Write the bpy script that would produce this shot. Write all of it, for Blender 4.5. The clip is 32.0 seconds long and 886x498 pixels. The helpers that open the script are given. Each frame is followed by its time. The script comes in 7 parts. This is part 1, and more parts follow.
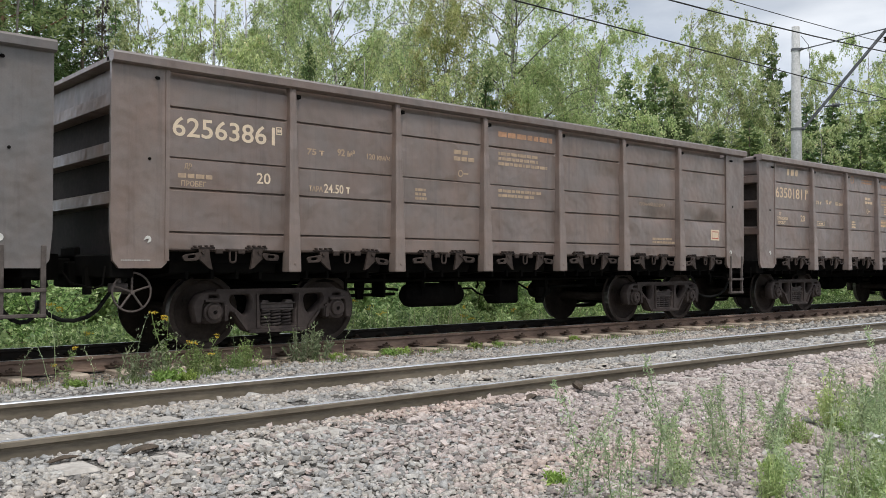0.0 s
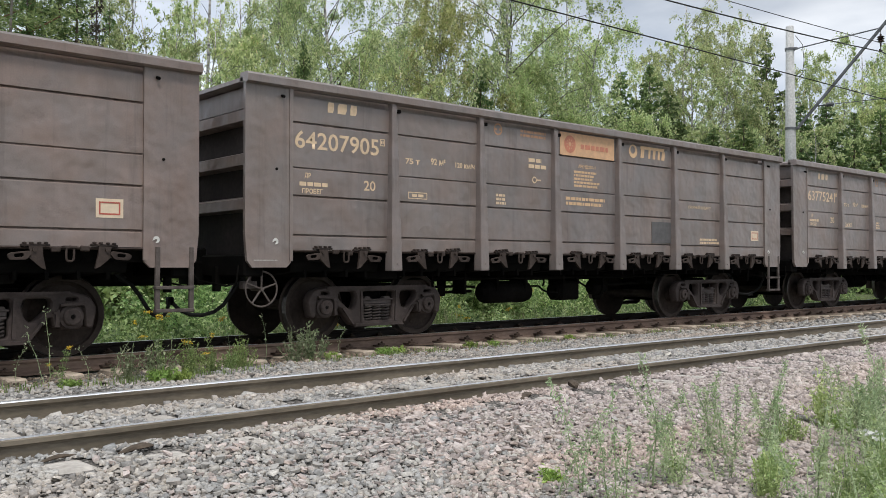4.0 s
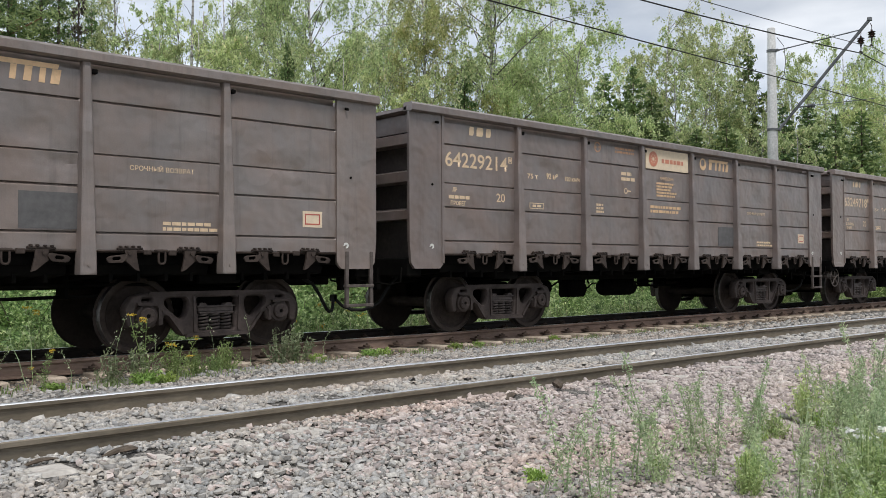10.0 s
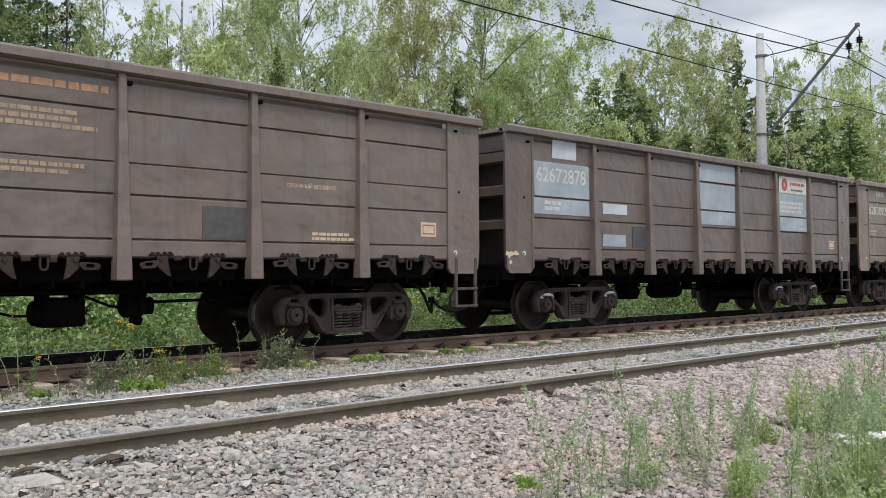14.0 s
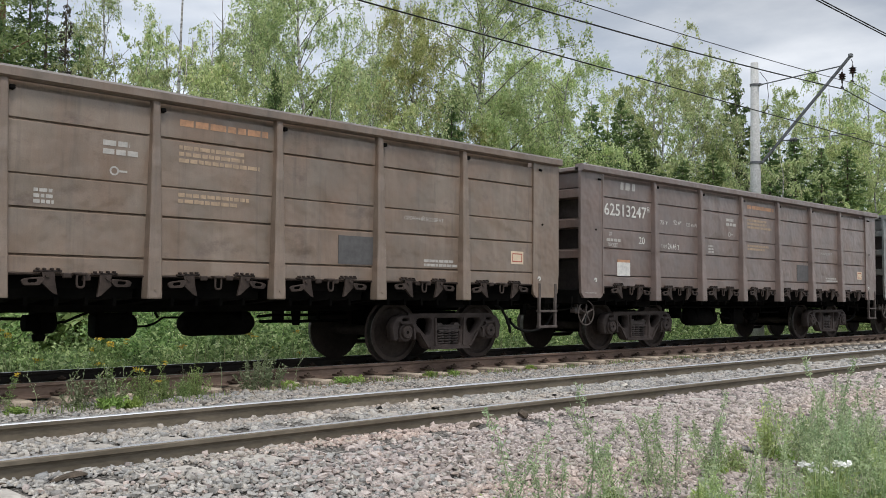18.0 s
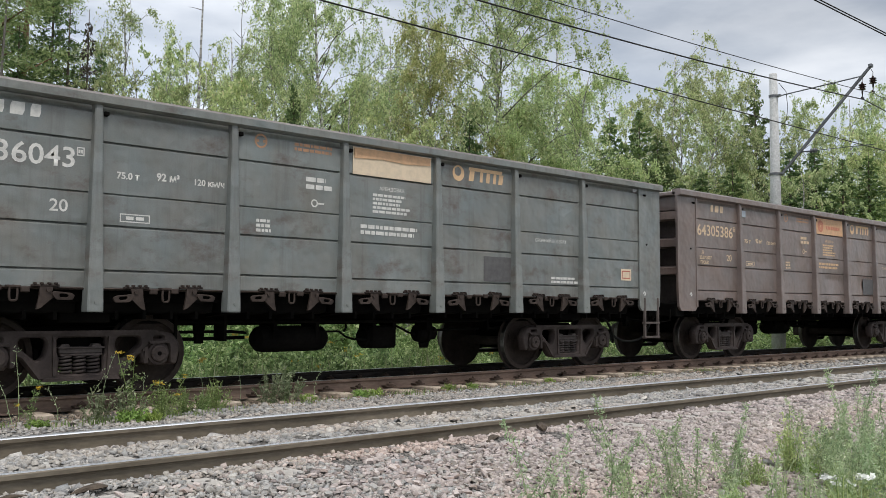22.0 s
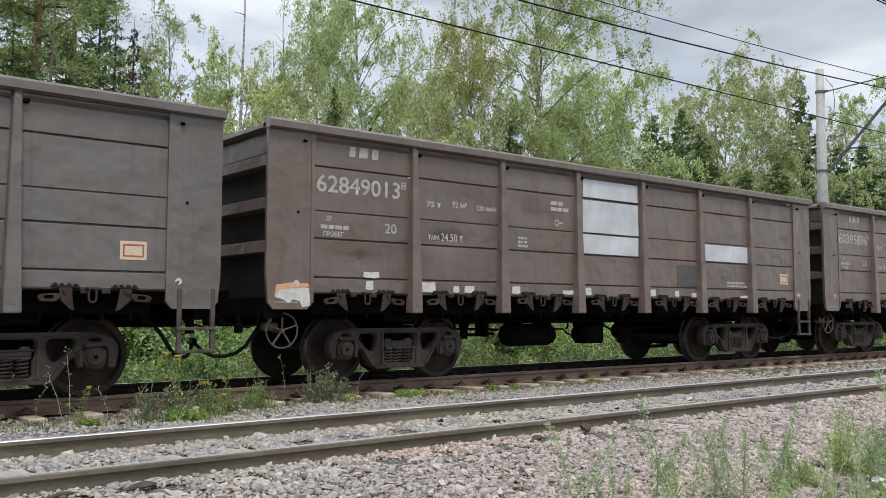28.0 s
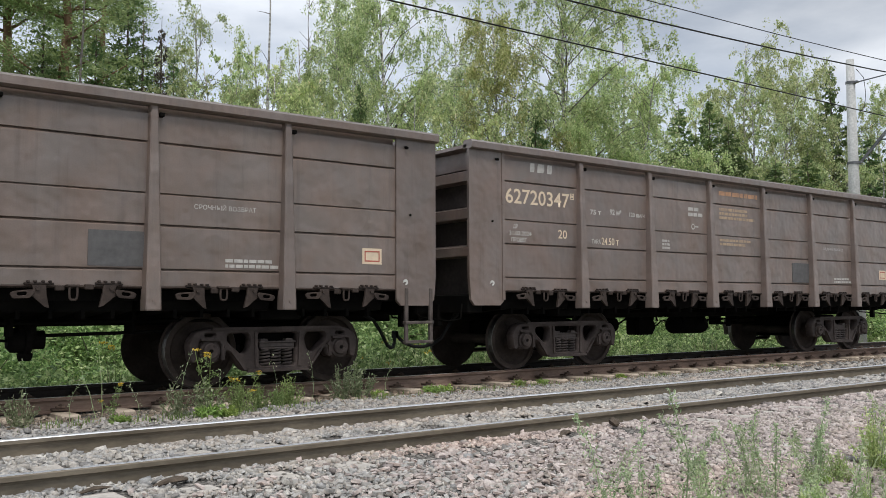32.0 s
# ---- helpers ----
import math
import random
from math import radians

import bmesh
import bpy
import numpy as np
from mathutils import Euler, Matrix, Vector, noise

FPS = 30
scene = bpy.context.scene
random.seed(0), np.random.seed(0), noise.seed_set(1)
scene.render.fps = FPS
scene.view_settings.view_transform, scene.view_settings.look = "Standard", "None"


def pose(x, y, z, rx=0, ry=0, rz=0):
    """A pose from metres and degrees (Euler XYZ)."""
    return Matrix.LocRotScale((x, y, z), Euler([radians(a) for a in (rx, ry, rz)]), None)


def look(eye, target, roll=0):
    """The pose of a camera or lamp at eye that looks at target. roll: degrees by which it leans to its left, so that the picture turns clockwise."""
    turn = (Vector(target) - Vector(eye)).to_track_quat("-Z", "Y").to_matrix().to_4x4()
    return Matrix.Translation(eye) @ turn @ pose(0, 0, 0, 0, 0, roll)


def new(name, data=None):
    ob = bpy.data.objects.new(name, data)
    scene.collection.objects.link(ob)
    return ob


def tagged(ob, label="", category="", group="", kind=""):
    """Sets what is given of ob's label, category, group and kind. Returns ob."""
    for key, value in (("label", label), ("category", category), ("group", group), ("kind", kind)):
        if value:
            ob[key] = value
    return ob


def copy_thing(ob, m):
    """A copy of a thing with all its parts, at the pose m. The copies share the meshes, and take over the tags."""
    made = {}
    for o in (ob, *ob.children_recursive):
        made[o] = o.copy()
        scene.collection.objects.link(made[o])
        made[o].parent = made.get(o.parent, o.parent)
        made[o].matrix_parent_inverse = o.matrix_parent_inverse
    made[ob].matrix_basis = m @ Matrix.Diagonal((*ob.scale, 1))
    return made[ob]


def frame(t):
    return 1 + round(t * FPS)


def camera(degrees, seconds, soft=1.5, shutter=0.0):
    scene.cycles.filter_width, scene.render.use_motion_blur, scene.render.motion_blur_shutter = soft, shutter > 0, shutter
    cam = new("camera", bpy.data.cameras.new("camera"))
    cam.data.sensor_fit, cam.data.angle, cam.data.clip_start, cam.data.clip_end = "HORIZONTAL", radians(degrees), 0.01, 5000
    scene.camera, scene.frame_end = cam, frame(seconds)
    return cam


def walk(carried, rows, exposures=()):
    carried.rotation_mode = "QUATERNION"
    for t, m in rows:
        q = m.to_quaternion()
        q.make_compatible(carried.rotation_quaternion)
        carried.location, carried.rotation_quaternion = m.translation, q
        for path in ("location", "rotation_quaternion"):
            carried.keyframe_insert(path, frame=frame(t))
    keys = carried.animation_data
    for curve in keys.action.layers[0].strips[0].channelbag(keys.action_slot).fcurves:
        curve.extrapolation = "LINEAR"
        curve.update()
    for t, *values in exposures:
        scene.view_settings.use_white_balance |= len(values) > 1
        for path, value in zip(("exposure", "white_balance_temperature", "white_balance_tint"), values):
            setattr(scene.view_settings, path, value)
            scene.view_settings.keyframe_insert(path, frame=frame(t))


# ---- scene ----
cam = camera(53.05, 32.0, soft=0.65)

# seconds, place of the eye, heading from the line across the tracks, pitch, roll
EYE = (
    (0, 0.000, -11.477, 1.051, 40.892, 1.166, 0.048),
    (0.5, 0.002, -11.471, 1.038, 40.844, 1.086, -0.025),
    (1, -0.007, -11.495, 1.045, 40.798, 1.042, 0.073),
    (1.5, -0.002, -11.489, 1.038, 40.881, 1.103, 0.075),
    (2, 0.000, -11.488, 1.037, 40.923, 1.158, 0.074),
    (2.5, 0.003, -11.489, 1.037, 41.036, 1.198, 0.020),
    (3, 0.008, -11.483, 1.037, 41.092, 1.188, -0.073),
    (3.5, 0.001, -11.477, 1.038, 41.189, 1.194, -0.065),
    (5.5, -0.002, -11.481, 1.038, 41.212, 1.097, -0.029),
    (6, -0.006, -11.494, 1.037, 41.257, 1.089, -0.057),
    (6.5, 0.001, -11.483, 1.038, 41.325, 1.058, -0.029),
    (7, -0.002, -11.473, 1.036, 41.448, 1.066, -0.071),
    (7.5, 0.003, -11.468, 1.034, 41.524, 1.068, -0.109),
    (8, -0.004, -11.475, 1.035, 41.621, 1.071, -0.116),
    (8.5, 0.001, -11.468, 1.035, 41.737, 1.065, -0.158),
    (9, -0.006, -11.477, 1.038, 41.926, 1.072, -0.171),
    (9.5, -0.010, -11.482, 1.036, 42.050, 1.159, -0.229),
    (10, -0.006, -11.491, 1.034, 42.171, 1.267, -0.289),
    (10.5, -0.000, -11.495, 1.035, 42.252, 1.332, -0.339),
    (11, -0.007, -11.509, 1.037, 42.335, 1.400, -0.460),
    (11.5, 0.000, -11.491, 1.033, 42.404, 1.454, -0.499),
    (12, 0.002, -11.485, 1.029, 42.483, 1.474, -0.525),
    (12.5, 0.005, -11.480, 1.035, 42.581, 1.433, -0.474),
    (13, 0.007, -11.473, 1.034, 42.615, 1.440, -0.440),
    (13.5, 0.010, -11.446, 1.034, 42.720, 1.411, -0.437),
    (14, 0.020, -11.468, 1.042, 42.795, 1.568, -0.372),
    (14.5, 0.056, -11.518, 1.042, 42.664, 1.475, -0.209),
    (16.5, 0.136, -11.645, 1.040, 42.424, 2.791, 0.517),
    (17, 0.156, -11.627, 1.039, 42.787, 2.876, 0.517),
    (17.5, 0.144, -11.650, 1.045, 42.824, 2.922, 0.530),
    (18, 0.143, -11.652, 1.041, 42.775, 3.054, 0.475),
    (18.5, 0.141, -11.650, 1.040, 42.706, 3.180, 0.410),
    (19, 0.143, -11.639, 1.038, 42.594, 3.288, 0.464),
    (19.5, 0.143, -11.644, 1.036, 42.422, 3.364, 0.453),
    (20, 0.138, -11.646, 1.034, 42.251, 3.460, 0.461),
    (20.5, 0.142, -11.647, 1.033, 42.090, 3.599, 0.473),
    (21, 0.149, -11.650, 1.033, 41.928, 3.686, 0.375),
    (21.5, 0.151, -11.653, 1.032, 41.761, 3.816, 0.393),
    (22, 0.146, -11.663, 1.030, 41.570, 3.923, 0.289),
    (22.5, 0.146, -11.666, 1.031, 41.370, 4.003, 0.267),
    (23, 0.147, -11.658, 1.030, 41.171, 4.059, 0.266),
    (23.2, 0.147, -11.660, 1.030, 41.075, 4.075, 0.211),
    (23.5, 0.147, -11.664, 1.028, 40.979, 4.092, 0.232),
    (24, 0.149, -11.667, 1.028, 40.777, 4.092, 0.179),
    (24.5, 0.150, -11.671, 1.029, 40.605, 4.065, 0.144),
    (25, 0.149, -11.669, 1.028, 40.364, 4.046, 0.126),
    (25.5, 0.147, -11.661, 1.027, 40.094, 4.070, 0.121),
    (27.5, 0.138, -11.666, 1.022, 39.161, 3.989, 0.068),
    (28, 0.134, -11.657, 1.024, 38.944, 3.960, 0.138),
    (28.5, 0.130, -11.662, 1.023, 38.700, 3.945, 0.112),
    (29, 0.130, -11.667, 1.023, 38.502, 3.926, 0.095),
    (29.5, 0.131, -11.669, 1.022, 38.268, 3.883, 0.050),
    (30, 0.135, -11.663, 1.017, 38.065, 3.867, -0.026),
    (30.5, 0.125, -11.667, 1.018, 37.881, 3.836, 0.012),
    (31, 0.127, -11.667, 1.017, 37.669, 3.815, -0.020),
    (31.5, 0.127, -11.666, 1.015, 37.458, 3.752, -0.109),
    (32, 0.132, -11.657, 1.012, 37.236, 3.747, -0.234),
)


def eye_pose(x, y, z, heading, pitch, roll):
    return pose(x, y, z, 90 + pitch, 0, -heading) @ pose(0, 0, 0, 0, 0, roll)


walk(cam, [(t, eye_pose(*r)) for t, *r in EYE], ((0, 0.49), (8, 0.48), (14, 0.44), (19, 0.41), (25, 0.44), (32, 0.42)))

# ---- the train's run ----
COUPLING = 13.92
WHEEL_R = 0.4785
DRIFT_T = (0, 1, 3, 6, 9, 11, 13, 17, 19, 21, 23, 25, 28, 30, 32)
DRIFT = (0.033, 0.026, 0.018, -0.073, -0.068, -0.039, 0.062, -0.024, 0.033, 0.024, 0.032, 0.036, -0.043, 0.020, -0.036)


def train_x(t):
    """Where the first coupling stands along the track at t seconds: it slows a little."""
    return -10.5843 - 6.3780 * t + -0.004802 * t * (32 - t) + float(np.interp(t, DRIFT_T, DRIFT))


# ---- world and sun ----
world = bpy.data.worlds.new("overcast_sky")
scene.world = world
world.use_nodes = True
wn, wl = world.node_tree.nodes, world.node_tree.links
wn.clear()
w_out = wn.new("ShaderNodeOutputWorld")
w_sky = wn.new("ShaderNodeTexSky")
w_sky.sky_type = "NISHITA"
w_sky.sun_disc = False
w_sky.sun_elevation, w_sky.sun_rotation = radians(61), radians(202)
w_bg = wn.new("ShaderNodeBackground")
w_bg.inputs["Strength"].default_value = 0.1
w_cloud = wn.new("ShaderNodeBackground")
w_cloud.inputs["Strength"].default_value = 1.0
w_mix = wn.new("ShaderNodeMixShader")
w_mix.inputs[0].default_value = 0.86
w_tc = wn.new("ShaderNodeTexCoord")
w_map = wn.new("ShaderNodeMapping")
w_map.inputs["Scale"].default_value = (1.0, 1.0, 3.2)
w_map.inputs["Location"].default_value = (0.62, 0.35, 0.29)
w_noise = wn.new("ShaderNodeTexNoise")
w_noise.inputs["Scale"].default_value = 2.1
w_noise.inputs["Detail"].default_value = 7
w_noise.inputs["Roughness"].default_value = 0.52
w_ramp = wn.new("ShaderNodeValToRGB")
w_ramp.color_ramp.elements[0].position, w_ramp.color_ramp.elements[0].color = 0.36, (0.44, 0.505, 0.625, 1)
w_ramp.color_ramp.elements[1].position, w_ramp.color_ramp.elements[1].color = 0.63, (1.20, 1.23, 1.28, 1)
mid = w_ramp.color_ramp.elements.new(0.47)
mid.color = (0.68, 0.735, 0.825, 1)
wl.new(w_tc.outputs["Generated"], w_map.inputs["Vector"])
wl.new(w_map.outputs[0], w_noise.inputs["Vector"])
wl.new(w_noise.outputs["Fac"], w_ramp.inputs[0])
# an overcast sky is brighter overhead than at its rim
w_sep = wn.new("ShaderNodeSeparateXYZ")
w_lift = wn.new("ShaderNodeValToRGB")
for w_at, w_v in ((0.14, 0.88), (0.30, 0.52)):
    w_lift.color_ramp.elements.new(w_at).color = (w_v, w_v, w_v, 1)
w_lift.color_ramp.elements[0].color, w_lift.color_ramp.elements[-1].color = (1.02, 1.02, 1.02, 1), (1.2, 1.2, 1.2, 1)
wl.new(w_tc.outputs["Generated"], w_sep.inputs[0])
wl.new(w_sep.outputs["Z"], w_lift.inputs[0])
# and the cloud is thinner beyond the wood's western end
w_dot = wn.new("ShaderNodeVectorMath")
w_dot.operation = "DOT_PRODUCT"
w_dot.inputs[1].default_value = (-0.45, 0.85, 0.0)
w_side = wn.new("ShaderNodeMapRange")
w_side.inputs["From Min"].default_value, w_side.inputs["From Max"].default_value = 0.0, 0.7
w_side.inputs["To Min"].default_value, w_side.inputs["To Max"].default_value = 0.95, 1.5
wl.new(w_tc.outputs["Generated"], w_dot.inputs[0])
wl.new(w_dot.outputs["Value"], w_side.inputs["Value"])
w_mul = wn.new("ShaderNodeMath")
w_mul.operation = "MULTIPLY"
wl.new(w_lift.outputs[0], w_mul.inputs[0])
wl.new(w_side.outputs[0], w_mul.inputs[1])
wl.new(w_mul.outputs[0], w_cloud.inputs["Strength"])
wl.new(w_ramp.outputs[0], w_cloud.inputs["Color"])
wl.new(w_sky.outputs[0], w_bg.inputs["Color"])
wl.new(w_bg.outputs[0], w_mix.inputs[1])
wl.new(w_cloud.outputs[0], w_mix.inputs[2])
wl.new(w_mix.outputs[0], w_out.inputs["Surface"])

sun = new("sun", bpy.data.lights.new("sun", "SUN"))
sun.data.energy, sun.data.angle, sun.data.color = 1.5, radians(11), (1.0, 0.96, 0.9)
sun.matrix_world = look((-14, -34, 66), (0, 0, 0))


# ---- materials ----
def nodes_of(name):
    m = bpy.data.materials.new(name)
    m.use_nodes = True
    n = m.node_tree.nodes
    return m, n, m.node_tree.links, n["Principled BSDF"]


def ramp_node(n, stops):
    r = n.new("ShaderNodeValToRGB")
    e = r.color_ramp.elements
    e[0].position, e[0].color = stops[0][0], (*stops[0][1], 1)
    e[1].position, e[1].color = stops[-1][0], (*stops[-1][1], 1)
    for p, c in stops[1:-1]:
        k = e.new(p)
        k.color = (*c, 1)
    return r


def noise_node(n, l, scale, detail=6, stretch=(1, 1, 1), coord="Object", rough=0.6):
    tc, mp, tx = n.new("ShaderNodeTexCoord"), n.new("ShaderNodeMapping"), n.new("ShaderNodeTexNoise")
    mp.inputs["Scale"].default_value = stretch
    tx.inputs["Scale"].default_value, tx.inputs["Detail"].default_value = scale, detail
    tx.inputs["Roughness"].default_value = rough
    l.new(tc.outputs[coord], mp.inputs["Vector"])
    l.new(mp.outputs[0], tx.inputs["Vector"])
    return tx


def mix_node(n, l, fac, a, b, how="MIX"):
    mx = n.new("ShaderNodeMix")
    mx.data_type, mx.blend_type = "RGBA", how
    for sock, v in ((mx.inputs[0], fac), (mx.inputs[6], a), (mx.inputs[7], b)):
        if isinstance(v, (int, float)):
            sock.default_value = v
        elif isinstance(v, tuple):
            sock.default_value = (*v, 1)
        else:
            l.new(v, sock)
    return mx.outputs[2]


def bump_to(n, l, bsdf, height, strength, dist):
    b = n.new("ShaderNodeBump")
    b.inputs["Strength"].default_value, b.inputs["Distance"].default_value = strength, dist
    l.new(height, b.inputs["Height"])
    l.new(b.outputs[0], bsdf.inputs["Normal"])


def surface(name, dark, light, rough=0.7, metal=0.0, grain=30.0, broad=2.0, bump=0.2, dist=0.004, coord="Object", stretch=(1, 1, 1), spec=0.25):
    """A surface that varies at two scales between two colours."""
    m, n, l, b = nodes_of(name)
    fine, wide = noise_node(n, l, grain, 5, stretch, coord), noise_node(n, l, broad, 4, stretch, coord)
    r1 = ramp_node(n, [(0.32, dark), (0.68, light)])
    l.new(wide.outputs["Fac"], r1.inputs[0])
    r2 = ramp_node(n, [(0.3, (0.78, 0.78, 0.78)), (0.7, (1.15, 1.15, 1.15))])
    l.new(fine.outputs["Fac"], r2.inputs[0])
    l.new(mix_node(n, l, 1.0, r1.outputs[0], r2.outputs[0], "MULTIPLY"), b.inputs["Base Color"])
    b.inputs["Roughness"].default_value, b.inputs["Metallic"].default_value = rough, metal
    b.inputs["Specular IOR Level"].default_value = spec
    if bump:
        bump_to(n, l, b, fine.outputs["Fac"], bump, dist)
    return m


def wagon_paint(name, colour, dust, rust):
    """Old matt wagon paint: broad fading, faint runs, dust and rusty scuffs."""
    m, n, l, b = nodes_of(name)
    c = tuple(v * k for v, k in zip(colour, (0.87, 0.83, 0.79)))
    wide = noise_node(n, l, 0.8, 6, rough=0.6)
    r1 = ramp_node(n, [(0.30, tuple(v * k for v, k in zip(c, (0.90, 0.86, 0.83)))), (0.5, c), (0.70, tuple(v * k for v, k in zip(c, (1.14, 1.15, 1.16))))])
    l.new(wide.outputs["Fac"], r1.inputs[0])
    warm = noise_node(n, l, 1.9, 5, (1, 1, 0.7))
    r0 = ramp_node(n, [(0.35, (0.97, 1.0, 1.03)), (0.65, (1.10, 0.99, 0.93))])
    l.new(warm.outputs["Fac"], r0.inputs[0])
    k0 = mix_node(n, l, 1.0, r1.outputs[0], r0.outputs[0], "MULTIPLY")
    streak = noise_node(n, l, 2.2, 7, (1.3, 1.0, 0.22), rough=0.65)
    r2 = ramp_node(n, [(0.50, (0, 0, 0)), (0.80, (1, 1, 1))])
    l.new(streak.outputs["Fac"], r2.inputs[0])
    dusty = tuple(min(1, v * 1.35 + 0.03) for v in c)
    s1 = n.new("ShaderNodeMath")
    s1.operation = "MULTIPLY"
    s1.inputs[1].default_value = dust
    l.new(r2.outputs[0], s1.inputs[0])
    k1 = mix_node(n, l, s1.outputs[0], k0, dusty)
    spots = noise_node(n, l, 1.7, 10, (1, 1, 1.5), rough=0.74)
    r3 = ramp_node(n, [(0.64 - 0.12 * rust, (0, 0, 0)), (0.78 - 0.10 * rust, (1, 1, 1))])
    l.new(spots.outputs["Fac"], r3.inputs[0])
    s2 = n.new("ShaderNodeMath")
    s2.operation = "MULTIPLY"
    s2.inputs[1].default_value = rust
    l.new(r3.outputs[0], s2.inputs[0])
    k2 = mix_node(n, l, s2.outputs[0], k1, (0.085, 0.052, 0.038))
    chips = noise_node(n, l, 7.0, 8, rough=0.75)
    r5 = ramp_node(n, [(0.70, (0, 0, 0)), (0.73, (1, 1, 1))])
    l.new(chips.outputs["Fac"], r5.inputs[0])
    k3 = mix_node(n, l, r5.outputs[0], k2, tuple(v * 0.55 for v in c))
    grit = noise_node(n, l, 60, 3)
    r4 = ramp_node(n, [(0.3, (0.92, 0.92, 0.92)), (0.7, (1.07, 1.07, 1.07))])
    l.new(grit.outputs["Fac"], r4.inputs[0])
    k4 = mix_node(n, l, 1.0, k3, r4.outputs[0], "MULTIPLY")
    # thin dark runs, and every sheet of a slightly other shade
    runs = noise_node(n, l, 3.0, 6, (2.6, 1.0, 0.14), rough=0.7)
    r6 = ramp_node(n, [(0.54, (0, 0, 0)), (0.78, (0.55, 0.55, 0.55))])
    l.new(runs.outputs["Fac"], r6.inputs[0])
    k5 = mix_node(n, l, r6.outputs[0], k4, (0.06, 0.045, 0.038))
    info = n.new("ShaderNodeObjectInfo")
    r7 = ramp_node(n, [(0.0, (0.93, 0.93, 0.94)), (1.0, (1.07, 1.06, 1.05))])
    l.new(info.outputs["Random"], r7.inputs[0])
    l.new(mix_node(n, l, 1.0, k5, r7.outputs[0], "MULTIPLY"), b.inputs["Base Color"])
    b.inputs["Roughness"].default_value = 0.43
    b.inputs["Specular IOR Level"].default_value = 0.85
    dents = noise_node(n, l, 1.3, 3)
    knocks = n.new("ShaderNodeTexVoronoi")
    knocks.inputs["Scale"].default_value = 0.95
    tc = n.new("ShaderNodeTexCoord")
    shift = n.new("ShaderNodeMapping")
    shift.inputs["Location"].default_value = (colour[0] * 90, 0.3, colour[2] * 70)
    l.new(tc.outputs["Object"], shift.inputs["Vector"])
    l.new(shift.outputs[0], knocks.inputs["Vector"])
    r8 = ramp_node(n, [(0.03, (0.55, 0.55, 0.55)), (0.22, (1, 1, 1))])
    l.new(knocks.outputs["Distance"], r8.inputs[0])
    bump_to(n, l, b, mix_node(n, l, 1.0, dents.outputs["Fac"], r8.outputs[0], "MULTIPLY"), 0.9, 0.085)
    return m


def faded_letters(name, colour, wear=0.5):
    """Stencilled paint, worn through in places."""
    m, n, l, b = nodes_of(name)
    w = noise_node(n, l, 9, 8, (1, 1, 1), rough=0.7)
    r = ramp_node(n, [(0.28, tuple(v * (1 - wear) + 0.08 * wear for v in colour)), (0.58, colour)])
    l.new(w.outputs["Fac"], r.inputs[0])
    l.new(r.outputs[0], b.inputs["Base Color"])
    b.inputs["Roughness"].default_value = 0.7
    return m


def leaf_material(name, stops, glow=0.42):
    """Thin leaves, each of its own shade, that let light through."""
    m, n, l, b = nodes_of(name)
    geo = n.new("ShaderNodeNewGeometry")
    info = n.new("ShaderNodeObjectInfo")
    r = ramp_node(n, stops)
    l.new(geo.outputs["Random Per Island"], r.inputs[0])
    hue = n.new("ShaderNodeHueSaturation")
    mp = n.new("ShaderNodeMapRange")
    mp.inputs["To Min"].default_value, mp.inputs["To Max"].default_value = 0.9, 1.3
    l.new(info.outputs["Random"], mp.inputs["Value"])
    l.new(mp.outputs[0], hue.inputs["Value"])
    turn = n.new("ShaderNodeMath")
    turn.operation = "MULTIPLY"
    turn.inputs[1].default_value = 7.31
    part_of = n.new("ShaderNodeMath")
    part_of.operation = "FRACT"
    tint = n.new("ShaderNodeMapRange")
    tint.inputs["To Min"].default_value, tint.inputs["To Max"].default_value = 0.478, 0.506
    l.new(info.outputs["Random"], turn.inputs[0])
    l.new(turn.outputs[0], part_of.inputs[0])
    l.new(part_of.outputs[0], tint.inputs["Value"])
    l.new(tint.outputs[0], hue.inputs["Hue"])
    l.new(r.outputs[0], hue.inputs["Color"])
    l.new(hue.outputs[0], b.inputs["Base Color"])
    b.inputs["Roughness"].default_value = 0.6
    tr = n.new("ShaderNodeBsdfTranslucent")
    l.new(hue.outputs[0], tr.inputs["Color"])
    mx = n.new("ShaderNodeMixShader")
    mx.inputs[0].default_value = glow
    l.new(b.outputs[0], mx.inputs[1])
    l.new(tr.outputs[0], mx.inputs[2])
    l.new(mx.outputs[0], n["Material Output"].inputs["Surface"])
    return m


def stone_material(name, stops):
    m, n, l, b = nodes_of(name)
    geo = n.new("ShaderNodeNewGeometry")
    r = ramp_node(n, stops)
    l.new(geo.outputs["Random Per Island"], r.inputs[0])
    fine = noise_node(n, l, 60, 4)
    r2 = ramp_node(n, [(0.3, (0.75, 0.75, 0.75)), (0.7, (1.2, 1.2, 1.2))])
    l.new(fine.outputs["Fac"], r2.inputs[0])
    tint = noise_node(n, l, 0.9, 4, (0.18, 1.1, 1.0))
    r3 = ramp_node(n, [(0.36, (0.97, 0.97, 0.99)), (0.50, (1, 1, 1)), (0.66, (1.10, 1.0, 0.94))])
    l.new(tint.outputs["Fac"], r3.inputs[0])
    k = mix_node(n, l, 1.0, r.outputs[0], r2.outputs[0], "MULTIPLY")
    l.new(mix_node(n, l, 1.0, k, r3.outputs[0], "MULTIPLY"), b.inputs["Base Color"])
    b.inputs["Roughness"].default_value = 0.85
    b.inputs["Specular IOR Level"].default_value = 0.2
    return m


